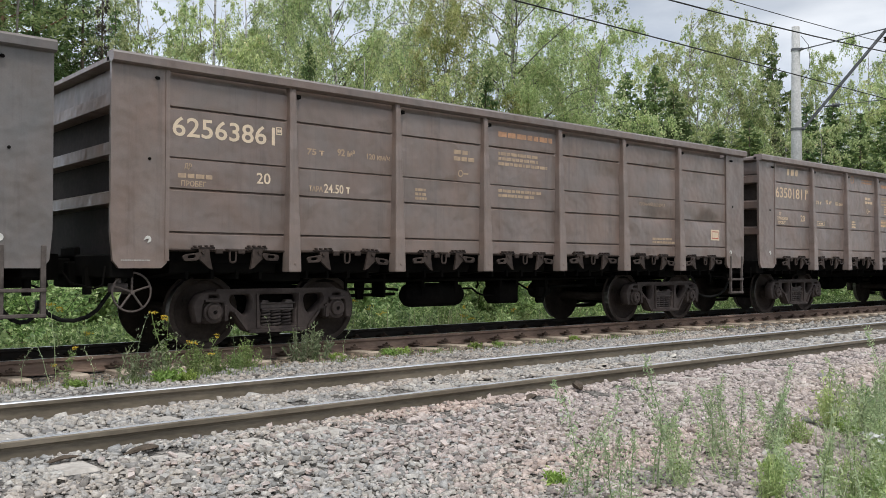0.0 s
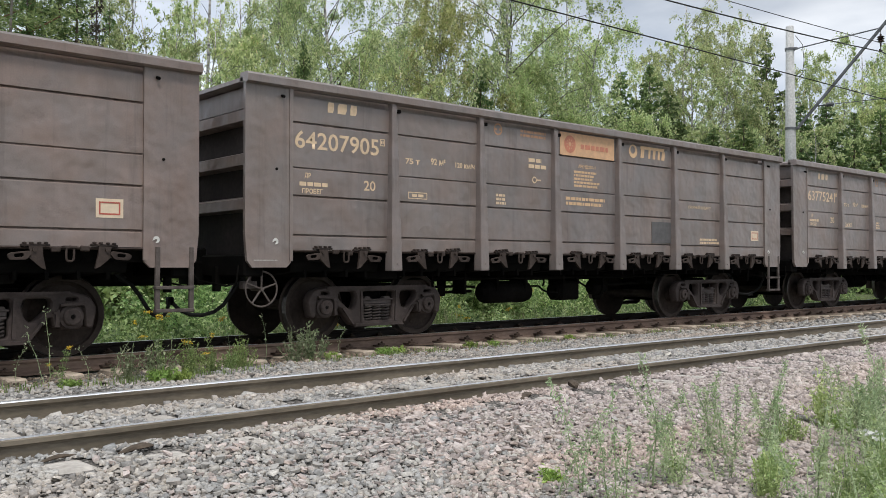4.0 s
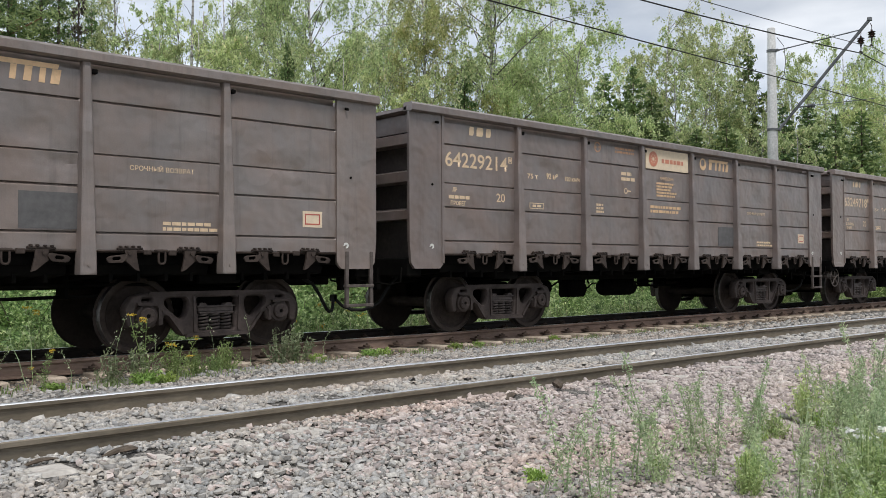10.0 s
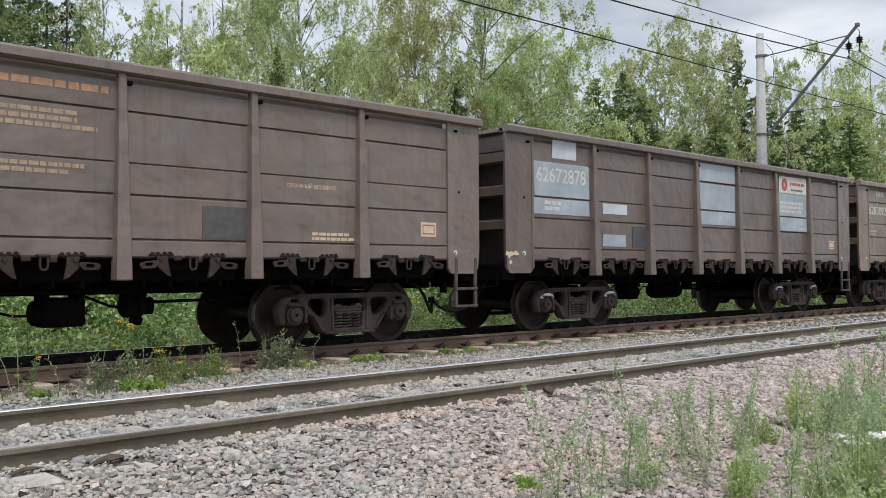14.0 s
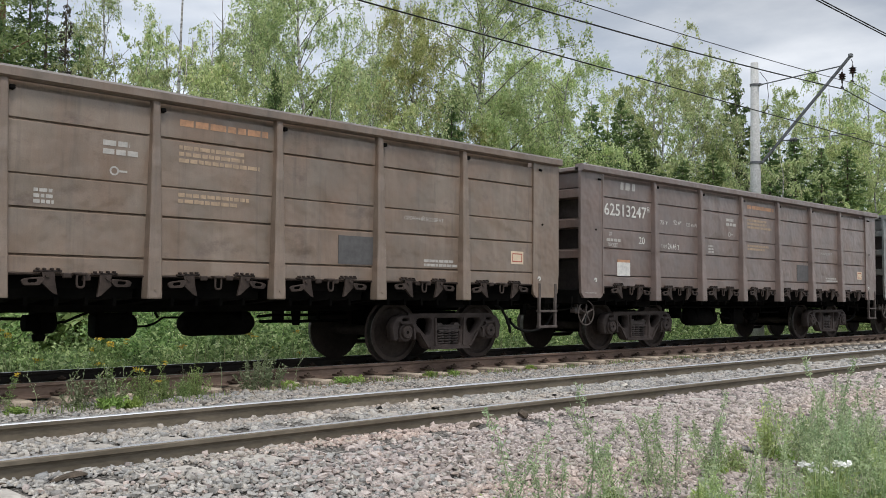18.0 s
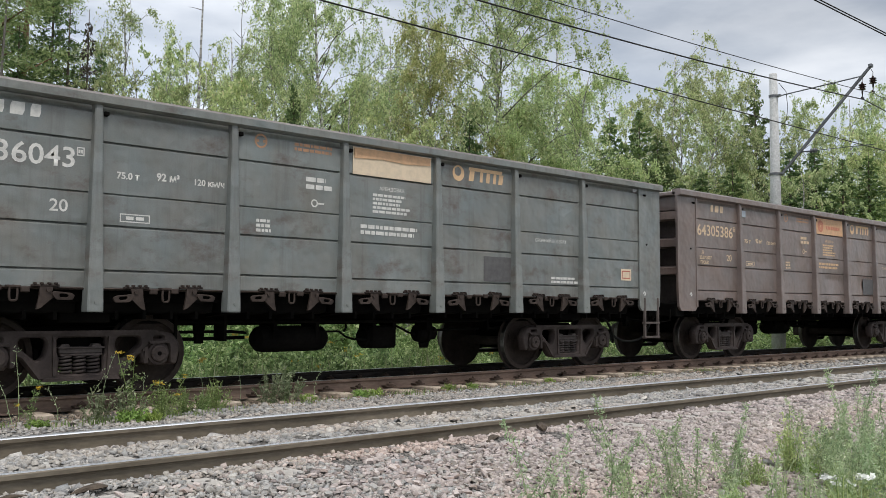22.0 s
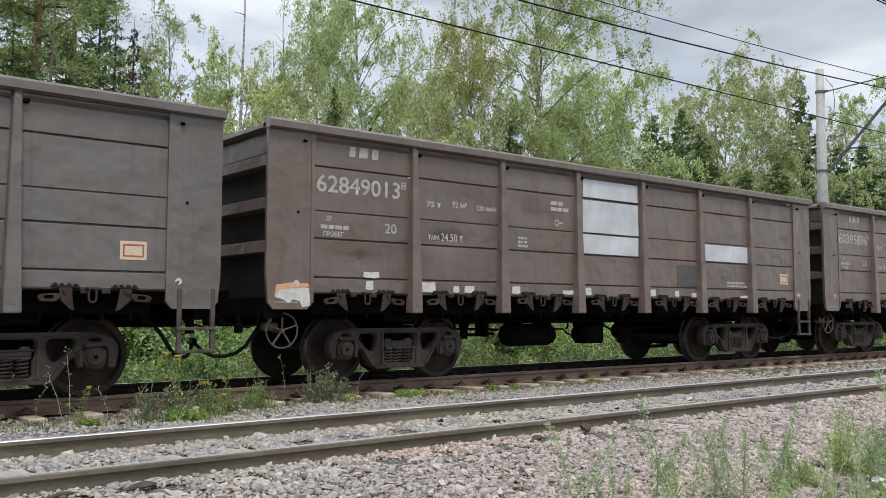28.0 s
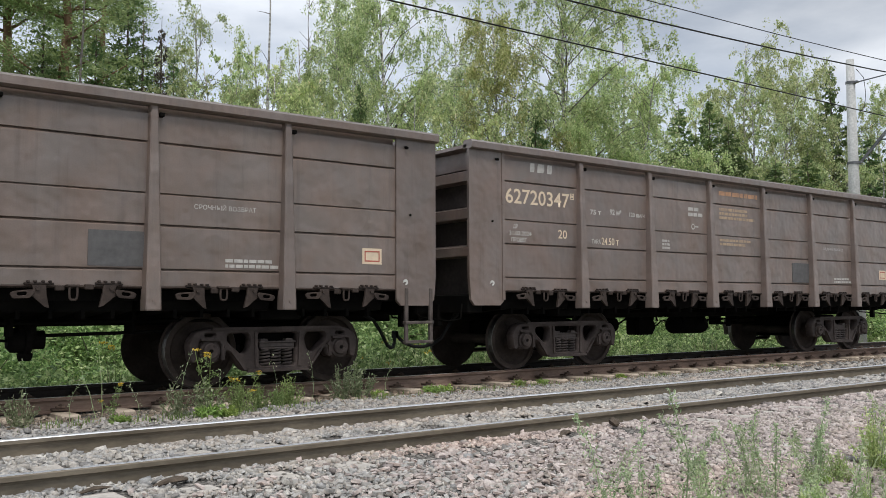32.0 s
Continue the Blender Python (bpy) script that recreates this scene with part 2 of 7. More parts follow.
def gravel_material(name, stops):
    """Packed small stones: cells of uneven grey with dark joints."""
    m, n, l, b = nodes_of(name)
    tc = n.new("ShaderNodeTexCoord")
    cell, gap = n.new("ShaderNodeTexVoronoi"), n.new("ShaderNodeTexVoronoi")
    gap.feature = "DISTANCE_TO_EDGE"
    for v in (cell, gap):
        v.inputs["Scale"].default_value = 21
        l.new(tc.outputs["Object"], v.inputs["Vector"])
    r = ramp_node(n, stops)
    l.new(cell.outputs["Color"], r.inputs[0])
    r2 = ramp_node(n, [(0.0, (0.12, 0.12, 0.12)), (0.16, (1, 1, 1))])
    l.new(gap.outputs["Distance"], r2.inputs[0])
    l.new(mix_node(n, l, 1.0, r.outputs[0], r2.outputs[0], "MULTIPLY"), b.inputs["Base Color"])
    b.inputs["Roughness"].default_value = 0.95
    bump_to(n, l, b, gap.outputs["Distance"], 1.0, 0.05)
    return m


M_STONE = stone_material("crushed_granite", [(0.0, (0.19, 0.181, 0.168)), (0.22, (0.30, 0.297, 0.285)), (0.42, (0.385, 0.352, 0.306)), (0.6, (0.352, 0.348, 0.334)), (0.8, (0.425, 0.388, 0.342)), (0.9, (0.43, 0.415, 0.388)), (1.0, (0.52, 0.49, 0.44))])
M_STONE_WARM = stone_material("pinkish_crushed_granite", [(0.0, (0.21, 0.183, 0.17)), (0.3, (0.375, 0.322, 0.295)), (0.6, (0.452, 0.388, 0.354)), (0.88, (0.50, 0.432, 0.395)), (1.0, (0.56, 0.51, 0.47))])
M_BED = gravel_material("ballast_bed", [(0.0, (0.085, 0.077, 0.067)), (0.5, (0.20, 0.182, 0.16)), (1.0, (0.34, 0.312, 0.277))])
M_SOIL = surface("grassy_soil", (0.045, 0.06, 0.025), (0.10, 0.12, 0.05), 0.95, 0, 9, 0.8, 0.8, 0.05)
M_RAIL_OLD = surface("dusty_rusty_rail_side", (0.145, 0.097, 0.074), (0.25, 0.178, 0.138), 0.85, 0.0, 40, 3, 0.3, 0.002, stretch=(0.3, 1, 1))
M_RAIL = surface("rail_side", (0.135, 0.112, 0.082), (0.22, 0.187, 0.142), 0.75, 0.1, 40, 3, 0.3, 0.002, stretch=(0.3, 1, 1))
M_HEAD = surface("rail_running_face", (0.60, 0.61, 0.62), (0.76, 0.77, 0.78), 0.5, 1.0, 30, 4, 0.03, 0.001, stretch=(0.05, 1, 1))
M_SLEEPER = surface("weathered_sleeper", (0.29, 0.235, 0.18), (0.53, 0.44, 0.35), 0.9, 0, 22, 2.5, 0.5, 0.006)
M_SLEEPER_B = surface("pale_concrete_sleeper", (0.32, 0.295, 0.262), (0.48, 0.445, 0.40), 0.9, 0, 22, 3, 0.4, 0.004)
M_IRON = surface("rusty_fastening", (0.06, 0.04, 0.03), (0.12, 0.085, 0.065), 0.8, 0.2, 40, 5, 0.3, 0.002)
M_CAST = surface("dusty_cast_steel", (0.034, 0.026, 0.023), (0.088, 0.068, 0.061), 0.7, 0.1, 26, 2.2, 0.35, 0.004)
M_SPRING = surface("spring_steel", (0.045, 0.035, 0.032), (0.11, 0.09, 0.082), 0.6, 0.1, 26, 2.2, 0.2, 0.003)
# near-black: the deep shade below the floor is put into the colour
M_UNDER = surface("underframe_shade_black", (0.003, 0.0028, 0.0026), (0.010, 0.009, 0.008), 0.9, 0.0, 20, 2, 0.3, 0.004, spec=0.05)
# rail side darkened in colour for the shade below the wagons
M_RAIL_SHADE = surface("shaded_inner_rail", (0.022, 0.018, 0.015), (0.05, 0.04, 0.034), 0.7, 0.0, 40, 3, 0.3, 0.002, stretch=(0.3, 1, 1))
M_WHEEL = surface("wheel_steel", (0.026, 0.020, 0.017), (0.062, 0.048, 0.041), 0.8, 0.0, 30, 3, 0.3, 0.003, spec=0.12)
# dark colour holds the shade between coupled wagons
M_END = surface("shaded_end_wall", (0.032, 0.026, 0.024), (0.075, 0.061, 0.055), 0.75, 0.0, 18, 1.1, 0.25, 0.004)
M_TREAD = surface("wheel_tread", (0.11, 0.10, 0.095), (0.19, 0.18, 0.17), 0.5, 1.0, 30, 5, 0.05, 0.001)
M_HOOK = surface("worn_hatch_iron", (0.019, 0.013, 0.011), (0.072, 0.053, 0.044), 0.65, 0.1, 30, 4, 0.3, 0.003)
M_RUNG = surface("worn_ladder_steel", (0.06, 0.048, 0.043), (0.135, 0.112, 0.10), 0.6, 0.1, 30, 4, 0.3, 0.003)
M_PAD = surface("greasy_hinge_iron", (0.016, 0.011, 0.009), (0.06, 0.042, 0.034), 0.6, 0.0, 30, 6, 0.3, 0.003)
M_RUBBER = surface("black_rubber", (0.008, 0.008, 0.008), (0.02, 0.02, 0.02), 0.7, 0, 30, 5, 0.1, 0.002)
M_CREAM = faded_letters("cream_stencil", (0.70, 0.52, 0.34), 0.35)
M_STRAW = faded_letters("straw_yellow_stencil", (0.68, 0.45, 0.26), 0.3)
M_DULL = faded_letters("dull_grey_stencil", (0.50, 0.47, 0.435), 0.5)
M_TAN = faded_letters("worn_tan_stencil", (0.46, 0.33, 0.22), 0.6)
M_ORANGE = faded_letters("worn_orange_stencil", (0.52, 0.28, 0.155), 0.6)
M_WHITE = faded_letters("white_stencil", (0.68, 0.66, 0.62), 0.4)
M_RED = faded_letters("red_sticker", (0.46, 0.10, 0.07), 0.25)
M_FADED = faded_letters("faded_red_print", (0.56, 0.21, 0.13), 0.35)
M_BOARD = faded_letters("faded_orange_board", (0.66, 0.40, 0.23), 0.3)
M_PALE = faded_letters("pale_board", (0.72, 0.58, 0.42), 0.2)
M_SILVER = surface("silver_patch_paint", (0.56, 0.58, 0.62), (0.62, 0.64, 0.68), 0.55, 0.0, 2.0, 0.7, 0.05, 0.004)
M_BLUE = surface("pale_blue_patch_paint", (0.36, 0.405, 0.455), (0.46, 0.50, 0.55), 0.5, 0.1, 2.0, 0.7, 0.05, 0.004)
M_SLATE = surface("slate_patch_paint", (0.075, 0.078, 0.085), (0.11, 0.113, 0.12), 0.5, 0.0, 3.0, 0.9, 0)
M_CONCRETE = surface("pole_concrete", (0.52, 0.515, 0.50), (0.70, 0.69, 0.675), 0.85, 0, 18, 1.2, 0.3, 0.003)
M_STEEL = surface("galvanised_steel", (0.10, 0.105, 0.11), (0.19, 0.195, 0.20), 0.5, 0.5, 18, 2, 0.1, 0.002)
M_WIRE = surface("contact_copper", (0.02, 0.018, 0.016), (0.045, 0.038, 0.033), 0.5, 0.6, 5, 1, 0)
M_GLAZE = surface("brown_insulator", (0.02, 0.012, 0.01), (0.05, 0.03, 0.025), 0.18, 0, 20, 3, 0)
M_BARK = surface("dark_bark", (0.05, 0.04, 0.03), (0.13, 0.10, 0.075), 0.95, 0, 18, 3, 0.8, 0.02, stretch=(1, 1, 0.25))
M_PINE_BARK = surface("reddish_pine_bark", (0.12, 0.075, 0.05), (0.32, 0.19, 0.12), 0.9, 0, 14, 1.5, 0.8, 0.02, stretch=(1, 1, 0.3))
M_BIRCH_BARK = surface("birch_bark", (0.10, 0.095, 0.09), (0.66, 0.64, 0.60), 0.8, 0, 9, 4.5, 0.4, 0.01, stretch=(0.6, 0.6, 2.2))
M_TWIG = surface("birch_twig", (0.10, 0.085, 0.075), (0.26, 0.235, 0.21), 0.9, 0, 9, 1.2, 0.2, 0.004)
M_BIRCH = leaf_material("birch_leaves", [(0.0, (0.18, 0.25, 0.10)), (0.5, (0.41, 0.50, 0.225)), (0.88, (0.60, 0.66, 0.36)), (1.0, (0.69, 0.64, 0.38))], 0.54)
M_BIRCH_WARM = leaf_material("yellowing_birch_leaves", [(0.0, (0.21, 0.26, 0.085)), (0.5, (0.46, 0.52, 0.20)), (0.88, (0.61, 0.63, 0.30)), (1.0, (0.70, 0.62, 0.31))], 0.54)
M_DEAD = leaf_material("dead_spruce_twigs", [(0.0, (0.035, 0.03, 0.022)), (0.7, (0.075, 0.06, 0.045)), (1.0, (0.11, 0.10, 0.06))], 0.1)
M_SPRUCE = leaf_material("spruce_needles", [(0.0, (0.05, 0.095, 0.03)), (0.6, (0.11, 0.185, 0.06)), (1.0, (0.19, 0.28, 0.095))], 0.3)
M_PINE = leaf_material("pine_needles", [(0.0, (0.13, 0.21, 0.075)), (0.6, (0.26, 0.36, 0.14)), (1.0, (0.38, 0.48, 0.20))], 0.42)
M_DEEP = leaf_material("shaded_wood_leaves", [(0.0, (0.09, 0.13, 0.045)), (0.6, (0.17, 0.23, 0.08)), (1.0, (0.27, 0.33, 0.12))], 0.4)
# dust colour, also the painted skylight along the rim's front slope
M_TOP = surface("rail_dust_and_sheen", (0.165, 0.145, 0.132), (0.27, 0.245, 0.228), 0.6, 0.1, 16, 1.4, 0.2, 0.004, stretch=(0.5, 1, 1))
M_SHRUB = leaf_material("shrub_leaves", [(0.0, (0.075, 0.14, 0.045)), (0.45, (0.20, 0.32, 0.11)), (0.8, (0.38, 0.51, 0.21)), (1.0, (0.60, 0.68, 0.37))], 0.5)
M_GRASS = leaf_material("grass_blades", [(0.0, (0.16, 0.22, 0.065)), (0.5, (0.28, 0.36, 0.115)), (0.85, (0.38, 0.44, 0.18)), (1.0, (0.50, 0.48, 0.28))], 0.45)
M_WEED = leaf_material("weed_leaves", [(0.0, (0.22, 0.30, 0.16)), (0.5, (0.37, 0.47, 0.26)), (0.85, (0.47, 0.56, 0.34)), (1.0, (0.56, 0.56, 0.42))], 0.45)
M_HERB = leaf_material("herb_leaves", [(0.0, (0.13, 0.20, 0.06)), (0.6, (0.24, 0.34, 0.12)), (1.0, (0.37, 0.46, 0.19))], 0.35)
M_TANSY = leaf_material("yellow_flower_heads", [(0.0, (0.52, 0.35, 0.03)), (1.0, (0.74, 0.53, 0.06))], 0.2)


# ---- mesh helpers ----
def mesh_of(name, verts, faces, mats, index=None, smooth=False):
    me = bpy.data.meshes.new(name)
    me.from_pydata([tuple(v) for v in verts], [], [tuple(f) for f in faces])
    for m in mats if isinstance(mats, (list, tuple)) else (mats,):
        me.materials.append(m)
    if index is not None:
        me.polygons.foreach_set("material_index", np.asarray(index, dtype=np.int32))
    if smooth:
        me.polygons.foreach_set("use_smooth", np.ones(len(me.polygons), dtype=bool))
    me.update()
    return me


def fast_mesh(name, verts, faces, mat):
    """From arrays, all faces with the same number of corners."""
    me = bpy.data.meshes.new(name)
    v, f = np.asarray(verts, dtype=np.float32), np.asarray(faces, dtype=np.int32)
    k = f.shape[1]
    me.vertices.add(len(v))
    me.vertices.foreach_set("co", v.ravel())
    me.loops.add(f.size)
    me.loops.foreach_set("vertex_index", f.ravel())
    me.polygons.add(len(f))
    me.polygons.foreach_set("loop_start", np.arange(0, f.size, k, dtype=np.int32))
    me.materials.append(mat)
    me.update(calc_edges=True)
    return me


def part(name, data, parent, label="", at=None):
    """Links a bmesh or a mesh as one object under a thing or a part."""
    ob = new(name, data)
    ob.parent = parent
    if at is not None:
        ob.matrix_basis = at
    if label:
        tagged(ob, label)
    return ob


class Shape:
    """Gathers simple solids into one mesh."""

    def __init__(self):
        self.v, self.f, self.mi = [], [], []

    def add(self, verts, faces, mi=0):
        o = len(self.v)
        self.v += [tuple(p) for p in verts]
        self.f += [tuple(i + o for i in f) for f in faces]
        self.mi += [mi] * len(faces)
        return self

    def box(self, x0, x1, y0, y1, z0, z1, mi=0, c=0.0):
        """A box, with its edges along the x, y or z run bevelled by c."""
        if c <= 0:
            p = [(x, y, z) for x in (x0, x1) for y in (y0, y1) for z in (z0, z1)]
            return self.add(p, [(0, 1, 3, 2), (4, 6, 7, 5), (0, 4, 5, 1), (2, 3, 7, 6), (0, 2, 6, 4), (1, 5, 7, 3)], mi)
        bm = bmesh.new()
        bmesh.ops.create_cube(bm, size=1)
        for v in bm.verts:
            v.co = ((x0 + x1) / 2 + v.co.x * (x1 - x0), (y0 + y1) / 2 + v.co.y * (y1 - y0), (z0 + z1) / 2 + v.co.z * (z1 - z0))
        bmesh.ops.bevel(bm, geom=bm.edges[:], offset=c, segments=1, affect="EDGES")
        bm.verts.index_update()
        self.add([v.co for v in bm.verts], [[v.index for v in f.verts] for f in bm.faces], mi)
        bm.free()
        return self

    def prism(self, outline, axis, a, b, mi=0):
        """A convex or simple outline (two coordinates) pulled along an axis from a to b."""
        k = len(outline)
        put = {"x": lambda p, q: (q, p[0], p[1]), "y": lambda p, q: (p[0], q, p[1]), "z": lambda p, q: (p[0], p[1], q)}[axis]
        v = [put(p, a) for p in outline] + [put(p, b) for p in outline]
        f = [(i, (i + 1) % k, k + (i + 1) % k, k + i) for i in range(k)] + [tuple(range(k))[::-1], tuple(range(k, 2 * k))]
        return self.add(v, f, mi)

    def rod(self, p, q, r, sides=8, r2=None, mi=0, caps=True):
        p, q = Vector(p), Vector(q)
        d = (q - p).normalized()
        u = d.orthogonal().normalized()
        w = d.cross(u)
        r2 = r if r2 is None else r2
        ring = [(math.cos(2 * math.pi * i / sides), math.sin(2 * math.pi * i / sides)) for i in range(sides)]
        v = [p + (u * c + w * s) * r for c, s in ring] + [q + (u * c + w * s) * r2 for c, s in ring]
        f = [(i, (i + 1) % sides, sides + (i + 1) % sides, sides + i) for i in range(sides)]
        if caps:
            f += [tuple(range(sides))[::-1], tuple(range(sides, 2 * sides))]
        return self.add(v, f, mi)

    def tube(self, path, r, sides=8, mi=0, ends=None):
        """A tube along a path; r a number or one a point."""
        path = [Vector(p) for p in path]
        rs = [r] * len(path) if isinstance(r, (int, float)) else r
        v, f = [], []
        u = None
        for i, p in enumerate(path):
            d = (path[min(i + 1, len(path) - 1)] - path[max(i - 1, 0)]).normalized()
            u = d.orthogonal().normalized() if u is None else (u - d * u.dot(d)).normalized()
            w = d.cross(u)
            v += [p + (u * math.cos(2 * math.pi * k / sides) + w * math.sin(2 * math.pi * k / sides)) * rs[i] for k in range(sides)]
        for i in range(len(path) - 1):
            for k in range(sides):
                a, b = i * sides + k, i * sides + (k + 1) % sides
                f.append((a, b, b + sides, a + sides))
        f += [tuple(range(sides))[::-1], tuple(range(len(v) - sides, len(v)))]
        return self.add(v, f, mi)

    def lathe(self, profile, axis="y", sides=32, at=(0, 0, 0), mi=0):
        """Turns (radius, along) points round an axis through at."""
        v, f, k = [], [], len(profile)
        mis = mi if isinstance(mi, (list, tuple)) else [mi] * (k - 1)
        o = len(self.v)
        for s in range(sides):
            a = 2 * math.pi * s / sides
            for r, h in profile:
                c, d = r * math.cos(a), r * math.sin(a)
                p = {"y": (c, h, d), "x": (h, c, d), "z": (c, d, h)}[axis]
                v.append((p[0] + at[0], p[1] + at[1], p[2] + at[2]))
        self.v += v
        for s in range(sides):
            for i in range(k - 1):
                a, b = s * k + i, ((s + 1) % sides) * k + i
                self.f.append((o + a, o + a + 1, o + b + 1, o + b))
                self.mi.append(mis[i])
        return self

    def mesh(self, name, mats, smooth=False):
        me = mesh_of(name, self.v, self.f, mats, self.mi, smooth)
        bm = bmesh.new()
        bm.from_mesh(me)
        bmesh.ops.recalc_face_normals(bm, faces=bm.faces[:])
        bm.to_mesh(me)
        bm.free()
        return me


def painted(ob, mat):
    """Gives one object its own material on a shared mesh."""
    ob.material_slots[0].link = "OBJECT"
    ob.material_slots[0].material = mat
    return ob


# ---- ground, ballast, tracks ----
NEAR_Y, NEAR_Z = -5.0, 0.02
GROUND = ((-500, -1.2), (-60, -0.9), (-20, -0.7), (-12, -0.6), (-9.6, -0.52), (-8.6, -0.42), (-7.6, -0.27), (-6.9, -0.165), (-6.4, -0.11), (-5.9, -0.10),
          (-5.0, -0.14), (-4.1, -0.13), (-3.6, -0.14), (-2.9, -0.18), (-2.2, -0.182), (-1.5, -0.19), (-0.8, -0.212), (0.8, -0.22), (1.6, -0.29), (2.4, -0.5), (3.4, -0.8),
          (6, -0.75), (10, -0.5), (16, -0.3), (40, 0.3), (120, 1.5), (600, 4))


def ground_z(y):
    return float(np.interp(y, [p[0] for p in GROUND], [p[1] for p in GROUND]))


def build_ground():
    xs = sorted(set(list(np.arange(-12, 44, 0.8)) + [-600, -200, -60, -30, -18, 50, 60, 75, 95, 130, 200, 350, 700]))
    ys = sorted(set([p[0] for p in GROUND] + list(np.arange(-12, 3, 0.35)) + [4, 5, 7, 8, 12, 14, 20, 26, 32, 50, 70, 200, 350]))
    rng = np.random.RandomState(4)
    v, f, mi = [], [], []
    for y in ys:
        for x in xs:
            amp = 0.03 if -9 < y < 1.8 else 0.06
            v.append((x, y, ground_z(y) + amp * (noise.noise((x * 0.7, y * 0.9, 3.0)))))
    n = len(xs)
    for j in range(len(ys) - 1):
        for i in range(n - 1):
            f.append((j * n + i, j * n + i + 1, (j + 1) * n + i + 1, (j + 1) * n + i))
            ym = (ys[j] + ys[j + 1]) / 2
            edge = -8.9 + (0.8 * noise.noise((xs[i] * 0.9, ym * 2.0, 7.0)) if xs[i] < 2 else 0.0)
            mi.append(0 if edge < ym < 2.2 else 1)
    ob = new("ground", mesh_of("ground", v, f, (M_BED, M_SOIL), mi, True))
    tagged(ob, "grey crushed stone railway bed between grassy verges", "ground", kind="structure")


build_ground()


def stones(name, x0, x1, y0, y1, count, size, seed, label, lift=0.0, keep=None, mat=None):
    """Loose crushed stone: angular pieces, one mesh."""
    rng = np.random.RandomState(seed)
    # a split block: eight corners pushed about, faces cut askew
    cube = np.array([(a, b, c) for a in (-1, 1) for b in (-1, 1) for c in (-1, 1)], dtype=float) * 0.62
    quad = [(0, 1, 3, 2), (4, 6, 7, 5), (0, 4, 5, 1), (2, 3, 7, 6), (0, 2, 6, 4), (1, 5, 7, 3)]
    tri = np.array([t for q in quad[:4] + quad[5:] for t in ((q[0], q[1], q[2]), (q[0], q[2], q[3]))])
    x = rng.uniform(x0, x1, count)
    y = rng.uniform(y0, y1, count)
    if keep is not None:
        k = keep(x, y, rng)
        x, y = x[k], y[k]
    count = len(x)
    zs = np.interp(y, [p[0] for p in GROUND], [p[1] for p in GROUND])
    s = size * np.exp(rng.normal(0, 0.28, count)) * 0.5
    ax = s[:, None] * rng.uniform((0.95, 0.72, 0.42), (1.75, 1.3, 0.85), (count, 3))
    P = cube[None] * rng.uniform(0.64, 1.20, (count, 8, 1)) * rng.uniform(0.78, 1.18, (count, 8, 3)) * ax[:, None, :]
    a, b, c = rng.uniform(0, 6.28, count), rng.normal(0, 0.28, count), rng.normal(0, 0.28, count)
    ca, sa, cb, sb, cc, sc = np.cos(a), np.sin(a), np.cos(b), np.sin(b), np.cos(c), np.sin(c)
    Rz = np.stack([np.stack([ca, -sa, 0 * a], 1), np.stack([sa, ca, 0 * a], 1), np.stack([0 * a, 0 * a, 1 + 0 * a], 1)], 1)
    Rx = np.stack([np.stack([1 + 0 * a, 0 * a, 0 * a], 1), np.stack([0 * a, cb, -sb], 1), np.stack([0 * a, sb, cb], 1)], 1)
    Ry = np.stack([np.stack([cc, 0 * a, sc], 1), np.stack([0 * a, 1 + 0 * a, 0 * a], 1), np.stack([-sc, 0 * a, cc], 1)], 1)
    P = np.einsum("nij,nkj->nki", Rx @ Ry @ Rz, P)
    P += np.stack([x, y, zs + lift + s * rng.uniform(-0.25, 0.65, count)], 1)[:, None, :]
    F = (tri[None] + 8 * np.arange(count)[:, None, None]).reshape(-1, 3)
    ob = new(name, fast_mesh(name, P.reshape(-1, 3), F, mat or M_STONE))
    return tagged(ob, label, "ballast", kind="stuff")


RAIL = [(-0.066, -0.18), (0.066, -0.18), (0.066, -0.168), (0.014, -0.15), (0.009, -0.13), (0.009, -0.06), (0.018, -0.045), (0.036, -0.036), (0.0375, -0.008), (0.031, 0.0),
        (-0.031, 0.0), (-0.0375, -0.008), (-0.036, -0.036), (-0.018, -0.045), (-0.009, -0.06), (-0.009, -0.13), (-0.014, -0.15), (-0.066, -0.168)]


def rail_mesh(name, polished, side):
    sh = Shape()
    k = len(RAIL)
    x0, x1 = -60.0, 220.0
    v = [(x0, p[0], p[1]) for p in RAIL] + [(x1, p[0], p[1]) for p in RAIL]
    f, mi = [], []
    for i in range(k):
        f.append((i, (i + 1) % k, k + (i + 1) % k, k + i))
        mi.append(1 if i in polished else 0)
    sh.v, sh.f, sh.mi = v, f + [tuple(range(k))[::-1], tuple(range(k, 2 * k))], mi + [0, 0]
    return sh.mesh(name, (side, M_HEAD), False)


def sleeper_mesh(name, length, broad, mat):
    h = length / 2
    sh = Shape()
    # slightly dished top, tapered ends
    prof = [(-0.14, -0.20), (0.14, -0.20), (0.125, -0.015), (0.10, 0.0), (-0.10, 0.0), (-0.125, -0.015)]
    v, f = [], []
    for j, (y, dz, wd) in enumerate(((-h, -0.02, 0.94), (-h + 0.03, 0, 1), (-0.3, -0.03, 0.92), (0.3, -0.03, 0.92), (h - 0.03, 0, 1), (h, -0.02, 0.94))):
        v += [(p[0] * wd * broad, y, p[1] + (dz if p[1] > -0.1 else 0)) for p in prof]
    for j in range(5):
        for i in range(6):
            a, b = j * 6 + i, j * 6 + (i + 1) % 6
            f.append((a, b, b + 6, a + 6))
    f += [tuple(range(6))[::-1], tuple(range(30, 36))]
    sh.add(v, f)
    return sh.mesh(name, mat)


